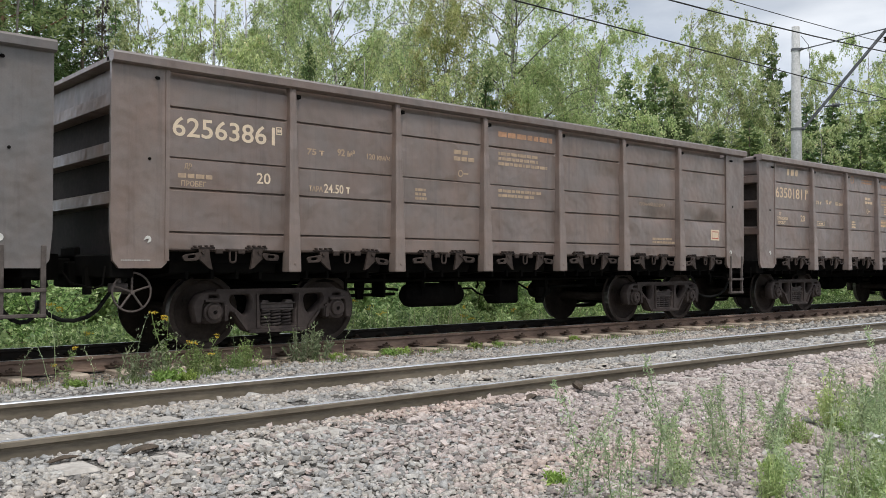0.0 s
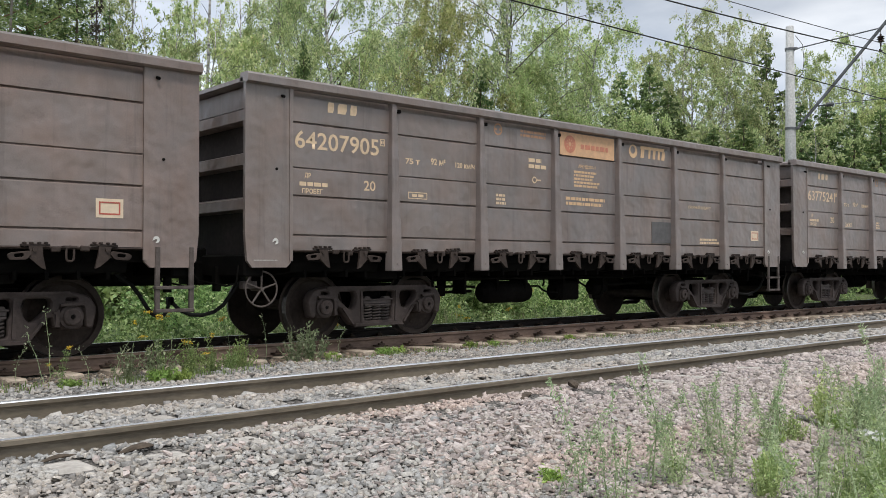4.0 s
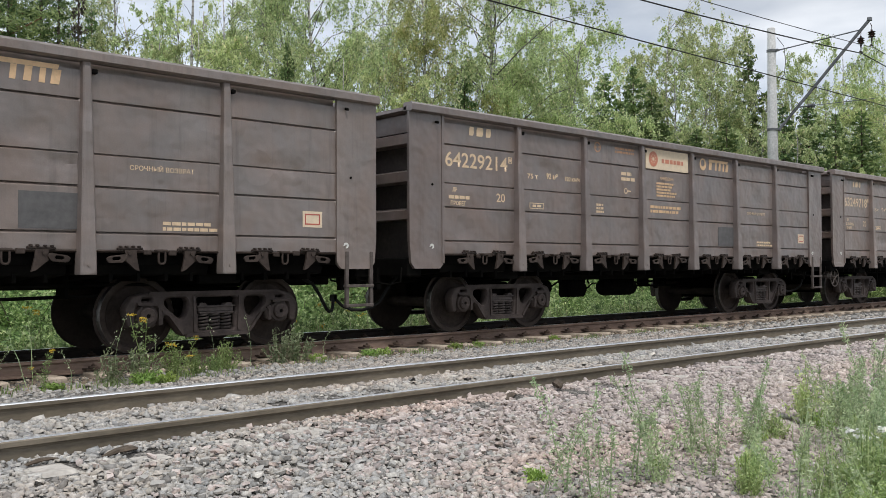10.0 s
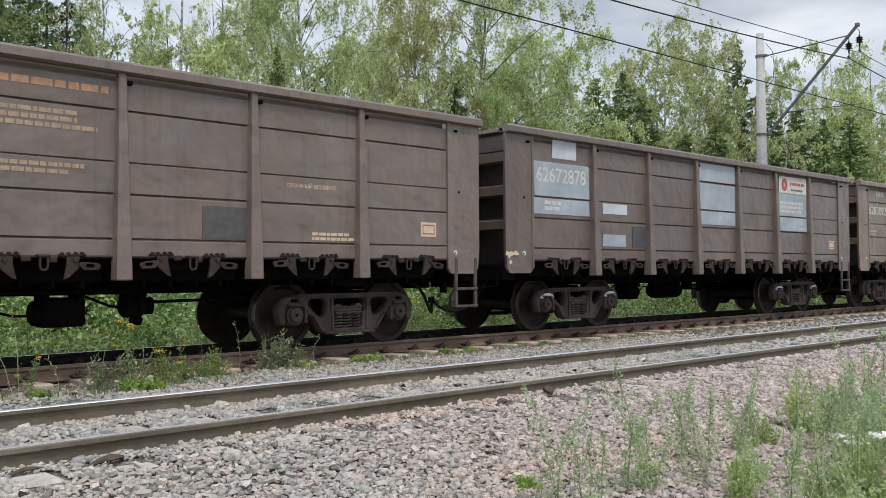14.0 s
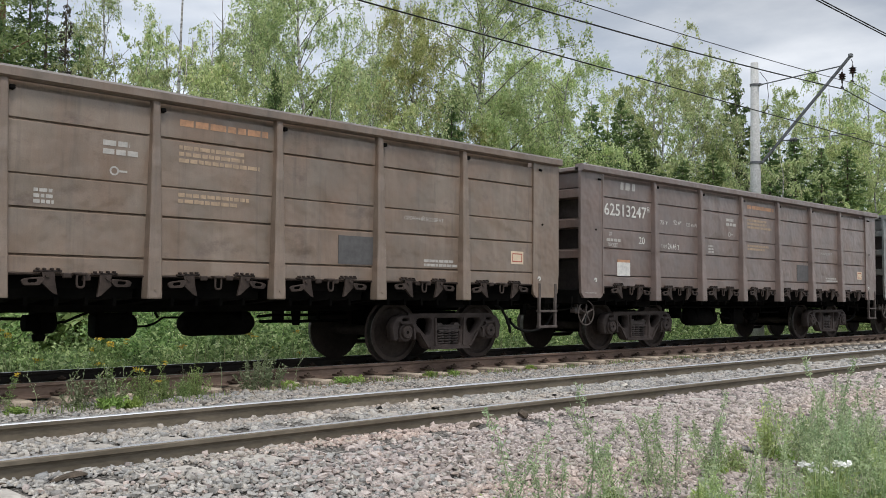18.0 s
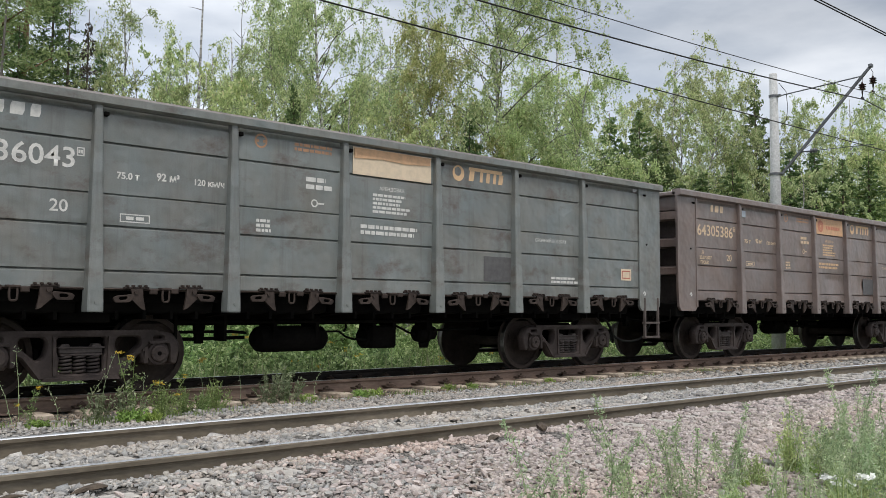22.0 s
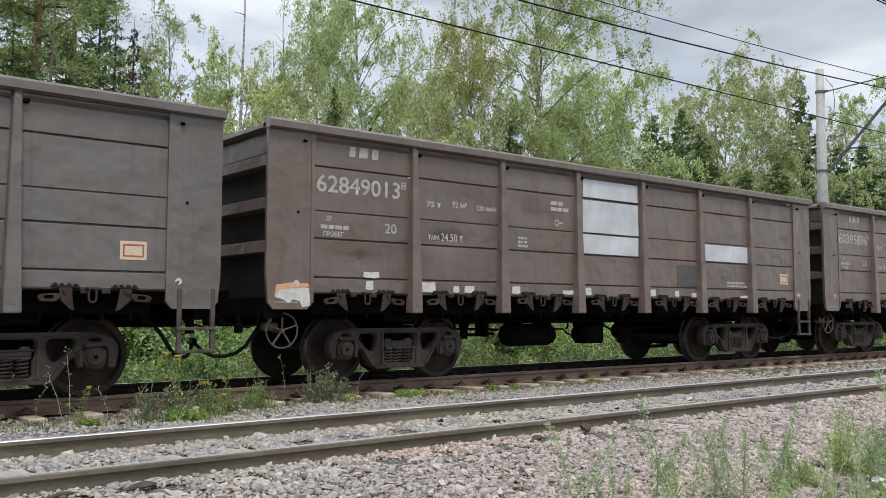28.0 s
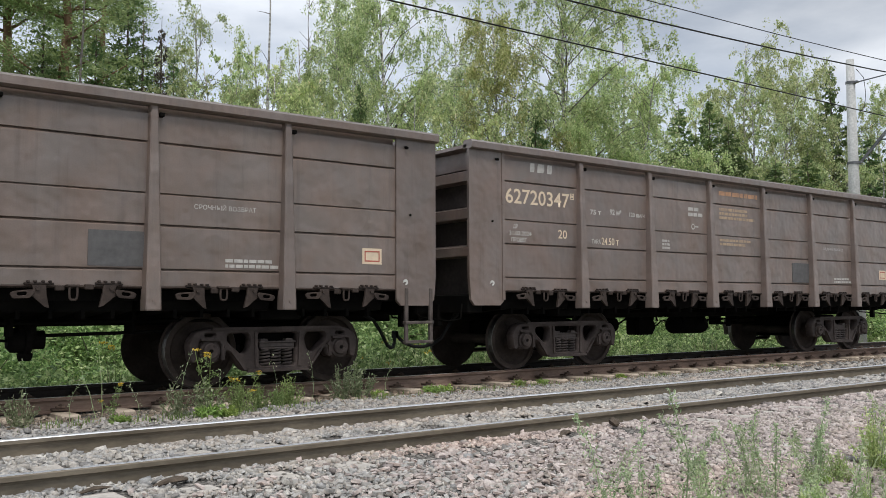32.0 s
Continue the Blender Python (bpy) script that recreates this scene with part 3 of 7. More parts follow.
NEAR_PITCH, FAR_PITCH, NEAR_FIRST, FAR_FIRST = 0.568, 0.579, -9.59, -9.33


def build_track(y, z, label, sleeper_mat, sleeper_z, pitch, first, seed, polished):
    rng = random.Random(seed)
    root = tagged(new("railway_track"), label, "railway track", kind="structure")
    root.location = (0, y, z)
    for s, pol in ((-1, polished[0]), (1, polished[1])):
        # the train track's far rail carries the train's shade in its colour
        part("rail", rail_mesh("rail", pol, (M_RAIL_OLD if s < 0 else M_RAIL_SHADE) if y == 0 else M_RAIL), root, "rusty steel rail with a bright running face", pose(0, s * 0.7975, 0))
    tie = sleeper_mesh("sleeper", 2.74, 0.82, sleeper_mat) if y == 0 else sleeper_mesh("sleeper", 2.7, 1.0, sleeper_mat)
    clip = Shape()
    clip.box(-0.09, 0.09, -0.15, 0.15, 0.0, 0.018)
    for sy in (-1, 1):
        clip.box(-0.05, 0.05, sy * 0.105 - 0.035, sy * 0.105 + 0.035, 0.018, 0.05, 0, 0.008)
        clip.rod((0, sy * 0.115, 0.03), (0, sy * 0.115, 0.075), 0.014, 6)
        clip.rod((0, sy * 0.115, 0.05), (0, sy * 0.115, 0.065), 0.024, 6)
    plate = clip.mesh("fastening", M_IRON)
    x = first - 36 * pitch
    while x < 110:
        yaw = rng.uniform(-1.6, 1.6)
        ob = part("sleeper", tie, root, "", pose(x, rng.uniform(-0.04, 0.04), sleeper_z + rng.uniform(-0.014, 0.010), 0, rng.uniform(-2, 2), yaw))
        if -2 < x < 60 and y == 0:
            for s in (-1, 1):
                part("fastening", plate, root, "", pose(x, s * 0.7975, sleeper_z + 0.006))
        x += pitch
    return root


build_track(0.0, 0.0, "used railway track with rusty rails and half-buried pale sleepers", M_SLEEPER, -0.148, FAR_PITCH, FAR_FIRST, 5, ((9,), (9,)))
build_track(NEAR_Y, NEAR_Z, "railway track with bright railheads in grey stone ballast", M_SLEEPER_B, -0.120, NEAR_PITCH, NEAR_FIRST, 6, ((9,), (9, 10)))


# ---- the gondola wagons ----
BODY_C = 6.97            # the body's middle, from the coupling face
POST_X = [(i - 3.5) * 1.7212 - 0.01 for i in range(1, 7)]
X_END = 6.65             # half length of the body
X_IN = 5.985             # inner edge of the corner plates
SIDE = -1.50


def panel_mesh(x0, x1, name):
    """One pressed side sheet with four horizontal grooves, its lower edge flanged."""
    prof = [(SIDE + 0.10, 1.268), (SIDE, 1.268), (SIDE, 1.435), (SIDE + 0.034, 1.466), (SIDE, 1.473), (SIDE, 1.95), (SIDE + 0.034, 1.982), (SIDE, 1.989), (SIDE, 2.325), (SIDE + 0.024, 2.348), (SIDE, 2.354),
            (SIDE, 2.915), (SIDE + 0.034, 2.946), (SIDE, 2.953), (SIDE, 3.265), (SIDE + 0.16, 3.285), (SIDE + 0.16, 3.40), (SIDE + 0.19, 3.40), (SIDE + 0.19, 1.30)]
    sh = Shape()
    m = 0.05
    v, f, k = [], [], len(prof)
    # the grooves run out before the posts
    for x, flat in ((x0, 1), (x0 + m, 1), (x0 + m + 0.03, 0), (x1 - m - 0.03, 0), (x1 - m, 1), (x1, 1)):
        for y, z in prof:
            yy = SIDE if flat and y < SIDE + 0.05 else y
            v.append((x, yy, z))
    for j in range(5):
        for i in range(k):
            a, b = j * k + i, j * k + (i + 1) % k
            f.append((a, b, b + k, a + k))
    sh.add(v, f)
    return sh.mesh(name, M_CAST)


def dented_panel_mesh(x0, x1, dents):
    """A side sheet knocked in: each dent (x, z, wide, high, depth)."""
    flat_panel = panel_mesh(x0, x1, "side_panel")
    bm = bmesh.new()
    bm.from_mesh(flat_panel)
    bmesh.ops.subdivide_edges(bm, edges=[e for e in bm.edges if abs(e.verts[0].co.x - e.verts[1].co.x) > 0.5], cuts=20, use_grid_fill=True)
    bmesh.ops.subdivide_edges(bm, edges=[e for e in bm.edges if abs(e.verts[0].co.z - e.verts[1].co.z) > 0.28 and e.verts[0].co.y < SIDE + 0.01], cuts=5, use_grid_fill=True)
    for v in bm.verts:
        if v.co.y < SIDE + 0.05:
            for x, z, w, h, d in dents:
                q = ((v.co.x - x) / w) ** 2 + ((v.co.z - z) / h) ** 2
                edge = min(1.0, (v.co.x - x0) / 0.08, (x1 - v.co.x) / 0.08)
                v.co.y += d * max(0.0, edge) * math.exp(-q) * (1.0 if v.co.z > z else 0.45)
    bm.to_mesh(flat_panel)
    bm.free()
    flat_panel.polygons.foreach_set("use_smooth", np.ones(len(flat_panel.polygons), dtype=bool))
    flat_panel.set_sharp_from_angle(angle=radians(28))
    return flat_panel


DENTS_ONE = {
    1: {5: ((3.6, 1.93, 0.42, 0.20, 0.06), (3.9, 2.75, 0.5, 0.25, 0.045)), 6: ((5.3, 1.95, 0.40, 0.16, 0.07), (4.9, 2.6, 0.3, 0.2, 0.03)), 4: ((2.2, 2.6, 0.5, 0.3, 0.05),)},
    14: {1: ((-3.7, 2.02, 0.30, 0.15, 0.075), (-3.2, 2.6, 0.3, 0.3, 0.04)), 0: ((-5.2, 1.66, 0.4, 0.18, 0.05),), 2: ((-1.9, 2.5, 0.4, 0.25, 0.045),)},
    6: {3: ((-0.2, 2.6, 0.35, 0.25, 0.035),), 1: ((-3.6, 2.7, 0.22, 0.12, 0.035), (-3.3, 2.6, 0.15, 0.1, 0.03)), 5: ((3.5, 2.5, 0.3, 0.2, 0.03),)},
    5: {4: ((2.0, 2.52, 0.2, 0.12, 0.03), (2.4, 2.2, 0.25, 0.12, 0.035)), 6: ((5.2, 2.3, 0.3, 0.2, 0.03),)},
}
DENTS_TWO = {
    7: {2: ((-2.2, 2.62, 0.22, 0.1, 0.03), (-1.9, 2.1, 0.2, 0.12, 0.025)), 1: ((-3.4, 1.65, 0.5, 0.2, 0.04),)},
    12: {3: ((0.3, 1.75, 0.5, 0.22, 0.05),), 4: ((2.2, 1.7, 0.5, 0.2, 0.05),), 1: ((-3.4, 2.1, 0.4, 0.2, 0.03),)},
    15: {1: ((-3.3, 2.6, 0.4, 0.2, 0.03),), 3: ((0.2, 2.2, 0.3, 0.25, 0.04),)},
    10: {2: ((-1.8, 2.3, 0.2, 0.12, 0.03),), 0: ((-5.2, 2.7, 0.3, 0.2, 0.025),)},
}
DENTS = {**DENTS_ONE, **DENTS_TWO}


def post_mesh():
    """A hollow post that widens downwards, with a foot below the sill."""
    sh = Shape()
    rows = ((0.985, 0.088, -1.63), (1.0, 0.092, -1.635), (1.5, 0.082, -1.625), (2.4, 0.062, -1.60), (3.30, 0.046, -1.572), (3.36, 0.045, -1.555))
    v, f = [], []
    for z, w, y in rows:
        v += [(-w - 0.012, SIDE + 0.02, z), (-w, y + 0.015, z), (-w + 0.015, y, z), (w - 0.015, y, z), (w, y + 0.015, z), (w + 0.012, SIDE + 0.02, z)]
    for j in range(len(rows) - 1):
        for i in range(6):
            a, b = j * 6 + i, j * 6 + (i + 1) % 6
            f.append((a, b, b + 6, a + 6))
    f += [tuple(range(6)), tuple(range(len(v) - 6, len(v)))[::-1]]
    sh.add(v, f)
    sh.rod((0.0, -1.63, 1.09), (0.0, -1.642, 1.09), 0.018, 8)
    # small lug beside the top
    sh.box(0.055, 0.115, -1.57, SIDE, 3.235, 3.285, 1, 0.008)
    return sh.mesh("post", (M_CAST, M_UNDER))


def corner_mesh(sign):
    """Flat corner plate with cut lower corners."""
    a, b = X_IN + 0.0, X_END
    o = [(a, 1.10), (a + 0.07, 1.035), (b - 0.10, 1.035), (b - 0.03, 1.12), (b, 1.45), (b, 3.37), (a, 3.37)]
    sh = Shape().prism([(sign * x, z) for x, z in o], "y", SIDE - 0.022, SIDE + 0.03)
    # welded seam, peg near the top, drilled lug
    sh.box(min(sign * (a - 0.02), sign * (a + 0.03)), max(sign * (a - 0.02), sign * (a + 0.03)), SIDE - 0.034, SIDE, 1.12, 3.36)
    sh.rod((sign * (a + 0.14), SIDE - 0.02, 3.25), (sign * (a + 0.14), SIDE - 0.075, 3.235), 0.02, 8, None, 1)
    sh.rod((sign * (a + 0.22), SIDE - 0.02, 2.30), (sign * (a + 0.22), SIDE - 0.035, 2.30), 0.018, 8, None, 1)
    return sh.mesh("corner_plate", (M_CAST, M_UNDER))


def top_rail_mesh(y_sign):
    s = y_sign
    prof = [(s * 1.40, 3.37), (s * 1.52, 3.37), (s * 1.555, 3.355), (s * 1.605, 3.375), (s * 1.605, 3.462), (s * 1.58, 3.492), (s * 1.42, 3.492), (s * 1.40, 3.475)]
    sh = Shape().prism(prof, "x", -X_END - 0.01, X_END + 0.01)
    # dust on the flat top; the front slope's pale colour paints caught skylight
    sh.mi[4] = sh.mi[5] = 1
    return sh.mesh("top_rail", (M_CAST, M_TOP))


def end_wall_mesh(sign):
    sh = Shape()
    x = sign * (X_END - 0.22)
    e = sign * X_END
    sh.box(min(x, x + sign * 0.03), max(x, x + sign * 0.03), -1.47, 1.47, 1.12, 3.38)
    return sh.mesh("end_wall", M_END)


def end_beam_mesh(sign, z0, z1, deep):
    x, e = sign * (X_END - 0.19), sign * (X_END - 0.19 + deep)
    return Shape().prism([(x, z0), (e, z0 + 0.02), (e, z1 - 0.05), (x, z1)], "y", -1.468, 1.438).mesh("end_beam", M_CAST)


def lit_end_sheet_mesh(sign):
    """The end wall's lit top between the rim and the first beam, added in wagon paint over the darkened wall."""
    x = sign * (X_END - 0.19)
    return Shape().box(min(x, x + sign * 0.05), max(x, x + sign * 0.05), -1.46, 1.46, 3.085, 3.358).mesh("end_sheet", M_CAST)


def hook_mesh(sign):
    """Hatch lock: a bolted hinge pad, a hanging claw and a slotted lever."""
    sh = Shape()
    y = -1.55
    sh.box(-0.15, 0.15, y + 0.015, SIDE + 0.02, 1.262, 1.288, 1, 0.006)
    for x in (-0.11, -0.04, 0.04, 0.11):
        sh.box(x - 0.016, x + 0.016, y + 0.005, SIDE + 0.02, 1.285, 1.31, 1, 0.005)
    claw = [(-0.075, 1.262), (0.065, 1.262), (0.07, 1.17), (0.10, 1.015), (0.055, 1.03), (-0.05, 1.125), (-0.08, 1.145), (-0.06, 1.20)]
    sh.prism([(sign * x, z) for x, z in claw], "y", y, y + 0.035)
    sh.rod((sign * -0.02, y - 0.02, 1.225), (sign * -0.02, y + 0.05, 1.225), 0.022, 8)
    sh.box(min(sign * 0.16, sign * 0.26), max(sign * 0.16, sign * 0.26), y + 0.02, y + 0.06, 1.20, 1.262, 0, 0.01)
    return sh.mesh("hatch_lock", (M_HOOK, M_PAD))


def lever_mesh(sign):
    """The lock's slotted lever."""
    plate = [(-0.05, 1.17), (-0.07, 1.205), (-0.26, 1.185), (-0.30, 1.16), (-0.27, 1.105), (-0.10, 1.11)]
    slot = [(-0.13, 1.18), (-0.23, 1.17), (-0.225, 1.135), (-0.13, 1.14)]
    k = sign * 1.0
    return outline_mesh("lever", rounded([(k * x, z) for x, z in plate], 0.02, 2), [rounded([(k * x, z) for x, z in slot], 0.012, 1)], -1.578, -1.552, 0.004, M_HOOK)


def loop_mesh():
    sh = Shape()
    pts = []
    for i in range(17):
        a = 2 * math.pi * i / 16
        pts.append((0.042 * math.copysign(abs(math.cos(a)) ** 0.6, math.cos(a)), -1.56, 1.185 + 0.08 * math.copysign(abs(math.sin(a)) ** 0.6, math.sin(a))))
    sh.tube(pts, 0.013, 6)
    sh.box(-0.07, 0.07, -1.58, -1.48, 1.245, 1.275, 0, 0.008)
    return sh.mesh("tie_ring", M_HOOK)


def sill_mesh():
    """The lower longitudinal flange behind the locks, worn and dirty."""
    sh = Shape()
    sh.prism([(-1.50, 1.262), (-1.52, 1.25), (-1.50, 1.235), (-1.36, 1.235), (-1.36, 1.262)], "x", -X_IN, X_IN)
    return sh.mesh("side_sill", M_HOOK)


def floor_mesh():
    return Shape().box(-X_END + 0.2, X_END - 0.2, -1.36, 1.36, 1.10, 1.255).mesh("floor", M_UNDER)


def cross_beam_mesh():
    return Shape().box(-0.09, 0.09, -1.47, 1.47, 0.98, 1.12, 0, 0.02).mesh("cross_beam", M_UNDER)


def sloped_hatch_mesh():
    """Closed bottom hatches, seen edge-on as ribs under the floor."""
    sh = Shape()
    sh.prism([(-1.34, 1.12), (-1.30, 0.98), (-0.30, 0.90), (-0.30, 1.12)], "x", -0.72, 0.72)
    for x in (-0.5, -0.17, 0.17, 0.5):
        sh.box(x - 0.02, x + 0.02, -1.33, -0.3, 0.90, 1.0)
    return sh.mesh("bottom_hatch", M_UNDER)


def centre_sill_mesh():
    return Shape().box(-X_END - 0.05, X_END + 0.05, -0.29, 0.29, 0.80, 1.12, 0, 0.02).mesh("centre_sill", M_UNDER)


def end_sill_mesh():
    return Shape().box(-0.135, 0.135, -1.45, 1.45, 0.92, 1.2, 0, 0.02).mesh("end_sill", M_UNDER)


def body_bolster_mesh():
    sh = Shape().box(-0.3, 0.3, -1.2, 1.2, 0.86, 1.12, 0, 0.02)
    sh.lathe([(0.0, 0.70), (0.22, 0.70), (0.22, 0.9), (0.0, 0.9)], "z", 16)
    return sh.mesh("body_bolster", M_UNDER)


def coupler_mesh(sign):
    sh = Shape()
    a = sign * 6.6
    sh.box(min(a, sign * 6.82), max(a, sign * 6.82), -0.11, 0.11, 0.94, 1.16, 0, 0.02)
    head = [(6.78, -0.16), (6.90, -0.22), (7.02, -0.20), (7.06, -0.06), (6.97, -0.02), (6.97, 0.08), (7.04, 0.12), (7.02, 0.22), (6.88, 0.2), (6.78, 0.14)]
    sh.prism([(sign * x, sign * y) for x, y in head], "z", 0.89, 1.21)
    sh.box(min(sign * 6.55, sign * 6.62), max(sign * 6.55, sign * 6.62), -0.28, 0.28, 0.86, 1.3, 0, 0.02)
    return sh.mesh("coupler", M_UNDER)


def hose_mesh(sign):
    sh = Shape()
    path = [(6.08, -0.52, 0.90), (6.22, -0.55, 0.82), (6.33, -0.55, 0.68), (6.43, -0.53, 0.53), (6.53, -0.46, 0.44), (6.65, -0.36, 0.395), (6.77, -0.25, 0.40), (6.87, -0.14, 0.46), (6.95, -0.04, 0.58)]
    sh.tube([(sign * x, y, z) for x, y, z in path], 0.026, 8)
    sh.rod((sign * 6.05, -0.5, 0.98), (sign * 6.14, -0.52, 0.88), 0.042, 8)
    sh.box(min(sign * 6.92, sign * 6.99), max(sign * 6.92, sign * 6.99), -0.08, 0.02, 0.53, 0.64, 0, 0.012)
    return sh.mesh("brake_hose", M_RUBBER)


def release_rod_mesh(sign):
    """Uncoupling rod and hanger at the wagon's end."""
    sh = Shape()
    sh.tube([(sign * 6.62, -1.30, 1.06), (sign * 6.66, -1.32, 0.84), (sign * 6.68, -1.1, 0.80), (sign * 6.70, -0.35, 0.86), (sign * 6.74, -0.15, 1.0)], 0.014, 5)
    sh.box(min(sign * 6.58, sign * 6.66), max(sign * 6.58, sign * 6.66), -0.75, -0.66, 0.72, 1.05)
    return sh.mesh("release_rod", M_UNDER)


def ladder_rail_mesh():
    return Shape().box(-0.028, 0.028, -1.535, -1.49, 0.50, 1.28, 0, 0.006).mesh("ladder_rail", M_RUNG)


def ladder_rung_mesh():
    return Shape().box(-0.24, 0.24, -1.55, -1.47, -0.02, 0.02, 0, 0.006).mesh("rung", M_RUNG)


def hand_wheel_mesh():
    sh = Shape()
    pts = [(0.225 * math.cos(2 * math.pi * i / 28), 0, 0.225 * math.sin(2 * math.pi * i / 28)) for i in range(29)]
    sh.tube(pts, 0.012, 6)
    sh.rod((0, -0.03, 0), (0, 0.25, 0), 0.028, 8)
    sh.box(-0.2, 0.0, 0.10, 0.22, 0.0, 0.10, 0, 0.01)
    sh.box(-0.12, -0.08, 0.12, 0.2, 0.05, 0.35)
    for k in range(5):
        a = 2 * math.pi * k / 5 + 0.3
        sh.rod((0, 0, 0), (0.222 * math.cos(a), 0, 0.222 * math.sin(a)), 0.013, 6)
    return sh.mesh("brake_hand_wheel", M_RUNG)


def outline_mesh(name, outline, holes, y0, y1, bevel, mat):
    """A flat casting with holes: filled outline, pulled across and bevelled."""
    cu = bpy.data.curves.new(name, "CURVE")
    cu.dimensions, cu.fill_mode = "2D", "BOTH"
    cu.extrude, cu.bevel_depth, cu.bevel_resolution = (y1 - y0) / 2 - bevel, bevel, 0
    cu.offset = -bevel
    for loop in (outline, *holes):
        sp = cu.splines.new("POLY")
        sp.points.add(len(loop) - 1)
        for p, (x, z) in zip(sp.points, loop):
            p.co = (x, z, 0, 1)
        sp.use_cyclic_u = True
    ob = bpy.data.objects.new(name, cu)
    me = bpy.data.meshes.new_from_object(ob)
    me.transform(Matrix.Translation((0, (y0 + y1) / 2, 0)) @ Matrix.Rotation(math.pi / 2, 4, "X"))
    bpy.data.objects.remove(ob)
    bpy.data.curves.remove(cu)
    me.materials.clear()
    me.materials.append(mat)
    me.name = name
    return me


def rounded(loop, r, steps=3):
    """Rounds the corners of an outline."""
    out, k = [], len(loop)
    for i in range(k):
        p, a, b = Vector(loop[i]), Vector(loop[i - 1]), Vector(loop[(i + 1) % k])
        da, db = a - p, b - p
        t = min(r, da.length * 0.45, db.length * 0.45)
        s, e = p + da.normalized() * t, p + db.normalized() * t
        for j in range(steps + 1):
            u = j / steps
            q = s * (1 - u) ** 2 + p * 2 * u * (1 - u) + e * u * u
            out.append((q.x, q.y))
    return out


def side_frame_mesh():
    half = [(-0.38, 0.195), (-0.49, 0.225), (-0.66, 0.455), (-0.705, 0.48), (-0.725, 0.36), (-0.79, 0.355), (-0.79, 0.60), (-1.06, 0.61), (-1.08, 0.34), (-1.17, 0.34), (-1.21, 0.58), (-1.12, 0.715), (-0.90, 0.765)]
    out = rounded(half + [(-x, z) for x, z in half[::-1]], 0.05, 2)
    tri = [(-0.69, 0.69), (-0.42, 0.69), (-0.385, 0.62), (-0.425, 0.46), (-0.50, 0.42), (-0.71, 0.60)]
    holes = [rounded(tri, 0.05, 2), rounded([(-x, z) for x, z in tri[::-1]], 0.05, 2), rounded([(-0.26, 0.27), (0.26, 0.27), (0.25, 0.47), (0.28, 0.50), (0.29, 0.69), (-0.29, 0.69), (-0.28, 0.50), (-0.25, 0.47)], 0.03, 1),
             rounded([(-0.99, 0.655), (-0.86, 0.655), (-0.86, 0.69), (-0.99, 0.69)], 0.012, 1), rounded([(0.86, 0.655), (0.99, 0.655), (0.99, 0.69), (0.86, 0.69)], 0.012, 1)]
    return outline_mesh("side_frame", out, holes, -1.13, -0.97, 0.018, M_CAST)


def flange_mesh():
    """Raised lips of the side frame: along its top, its slants and its spring pocket."""
    sh = Shape()
    y0, y1 = -1.155, -1.125
    sh.prism([(-0.92, 0.735), (0.92, 0.735), (0.90, 0.768), (-0.90, 0.768)], "y", y0, y1)
    for s in (-1, 1):
        sh.prism([(s * 0.47, 0.225), (s * 0.65, 0.46), (s * 0.625, 0.48), (s * 0.44, 0.245)], "y", y0, y1)
        sh.prism([(s * 0.285, 0.26), (s * 0.325, 0.26), (s * 0.335, 0.70), (s * 0.30, 0.70)], "y", y0, y1)
        sh.prism([(s * 0.80, 0.60), (s * 1.05, 0.61), (s * 1.06, 0.64), (s * 0.79, 0.63)], "y", y0 - 0.02, y1)
        sh.prism([(s * 0.735, 0.37), (s * 0.785, 0.37), (s * 0.785, 0.56), (s * 0.75, 0.56)], "y", y0, y1)
        sh.rod((s * 0.73, y0 - 0.008, 0.53), (s * 0.73, y1, 0.53), 0.018, 6)
    sh.prism([(-0.44, 0.195), (0.44, 0.195), (0.42, 0.235), (-0.42, 0.235)], "y", y0 - 0.01, y1)
    return sh.mesh("frame_flange", M_CAST)


def bolster_end_mesh():
    sh = Shape()
    sh.box(-0.24, 0.24, -1.125, -1.0, 0.478, 0.502, 0, 0.006)
    sh.box(-0.25, 0.25, -1.10, -1.0, 0.502, 0.565, 0, 0.010)
    sh.box(-0.27, 0.27, -1.12, -1.0, 0.560, 0.580, 0, 0.005)
    for s in (-1, 1):
        sh.prism([(s * 0.12, 0.580), (s * 0.24, 0.580), (s * 0.22, 0.612), (s * 0.14, 0.612)], "y", -1.10, -1.0)
    return sh.mesh("bolster_end", M_SPRING)


def primer_band_mesh():
    """A brush stroke of fresh silver primer over the pedestal."""
    pts = []
    for i in range(9):
        a = radians(150 - 110 * i / 8)
        pts.append((0.225 * math.cos(a), 0.16 * math.sin(a)))
    for i in range(8, -1, -1):
        a = radians(150 - 110 * i / 8)
        pts.append((0.175 * math.cos(a), 0.11 * math.sin(a)))
    return Shape().prism(pts, "y", -1.162, -1.13).mesh("primer_band", M_SILVER)


def spring_mesh():
    pts = [(0.064 * math.cos(2 * math.pi * i / 10), 0.064 * math.sin(2 * math.pi * i / 10), 0.262 + 0.215 * i / 50) for i in range(51)]
    return Shape().tube(pts, 0.018, 5).mesh("spring", M_SPRING, True)


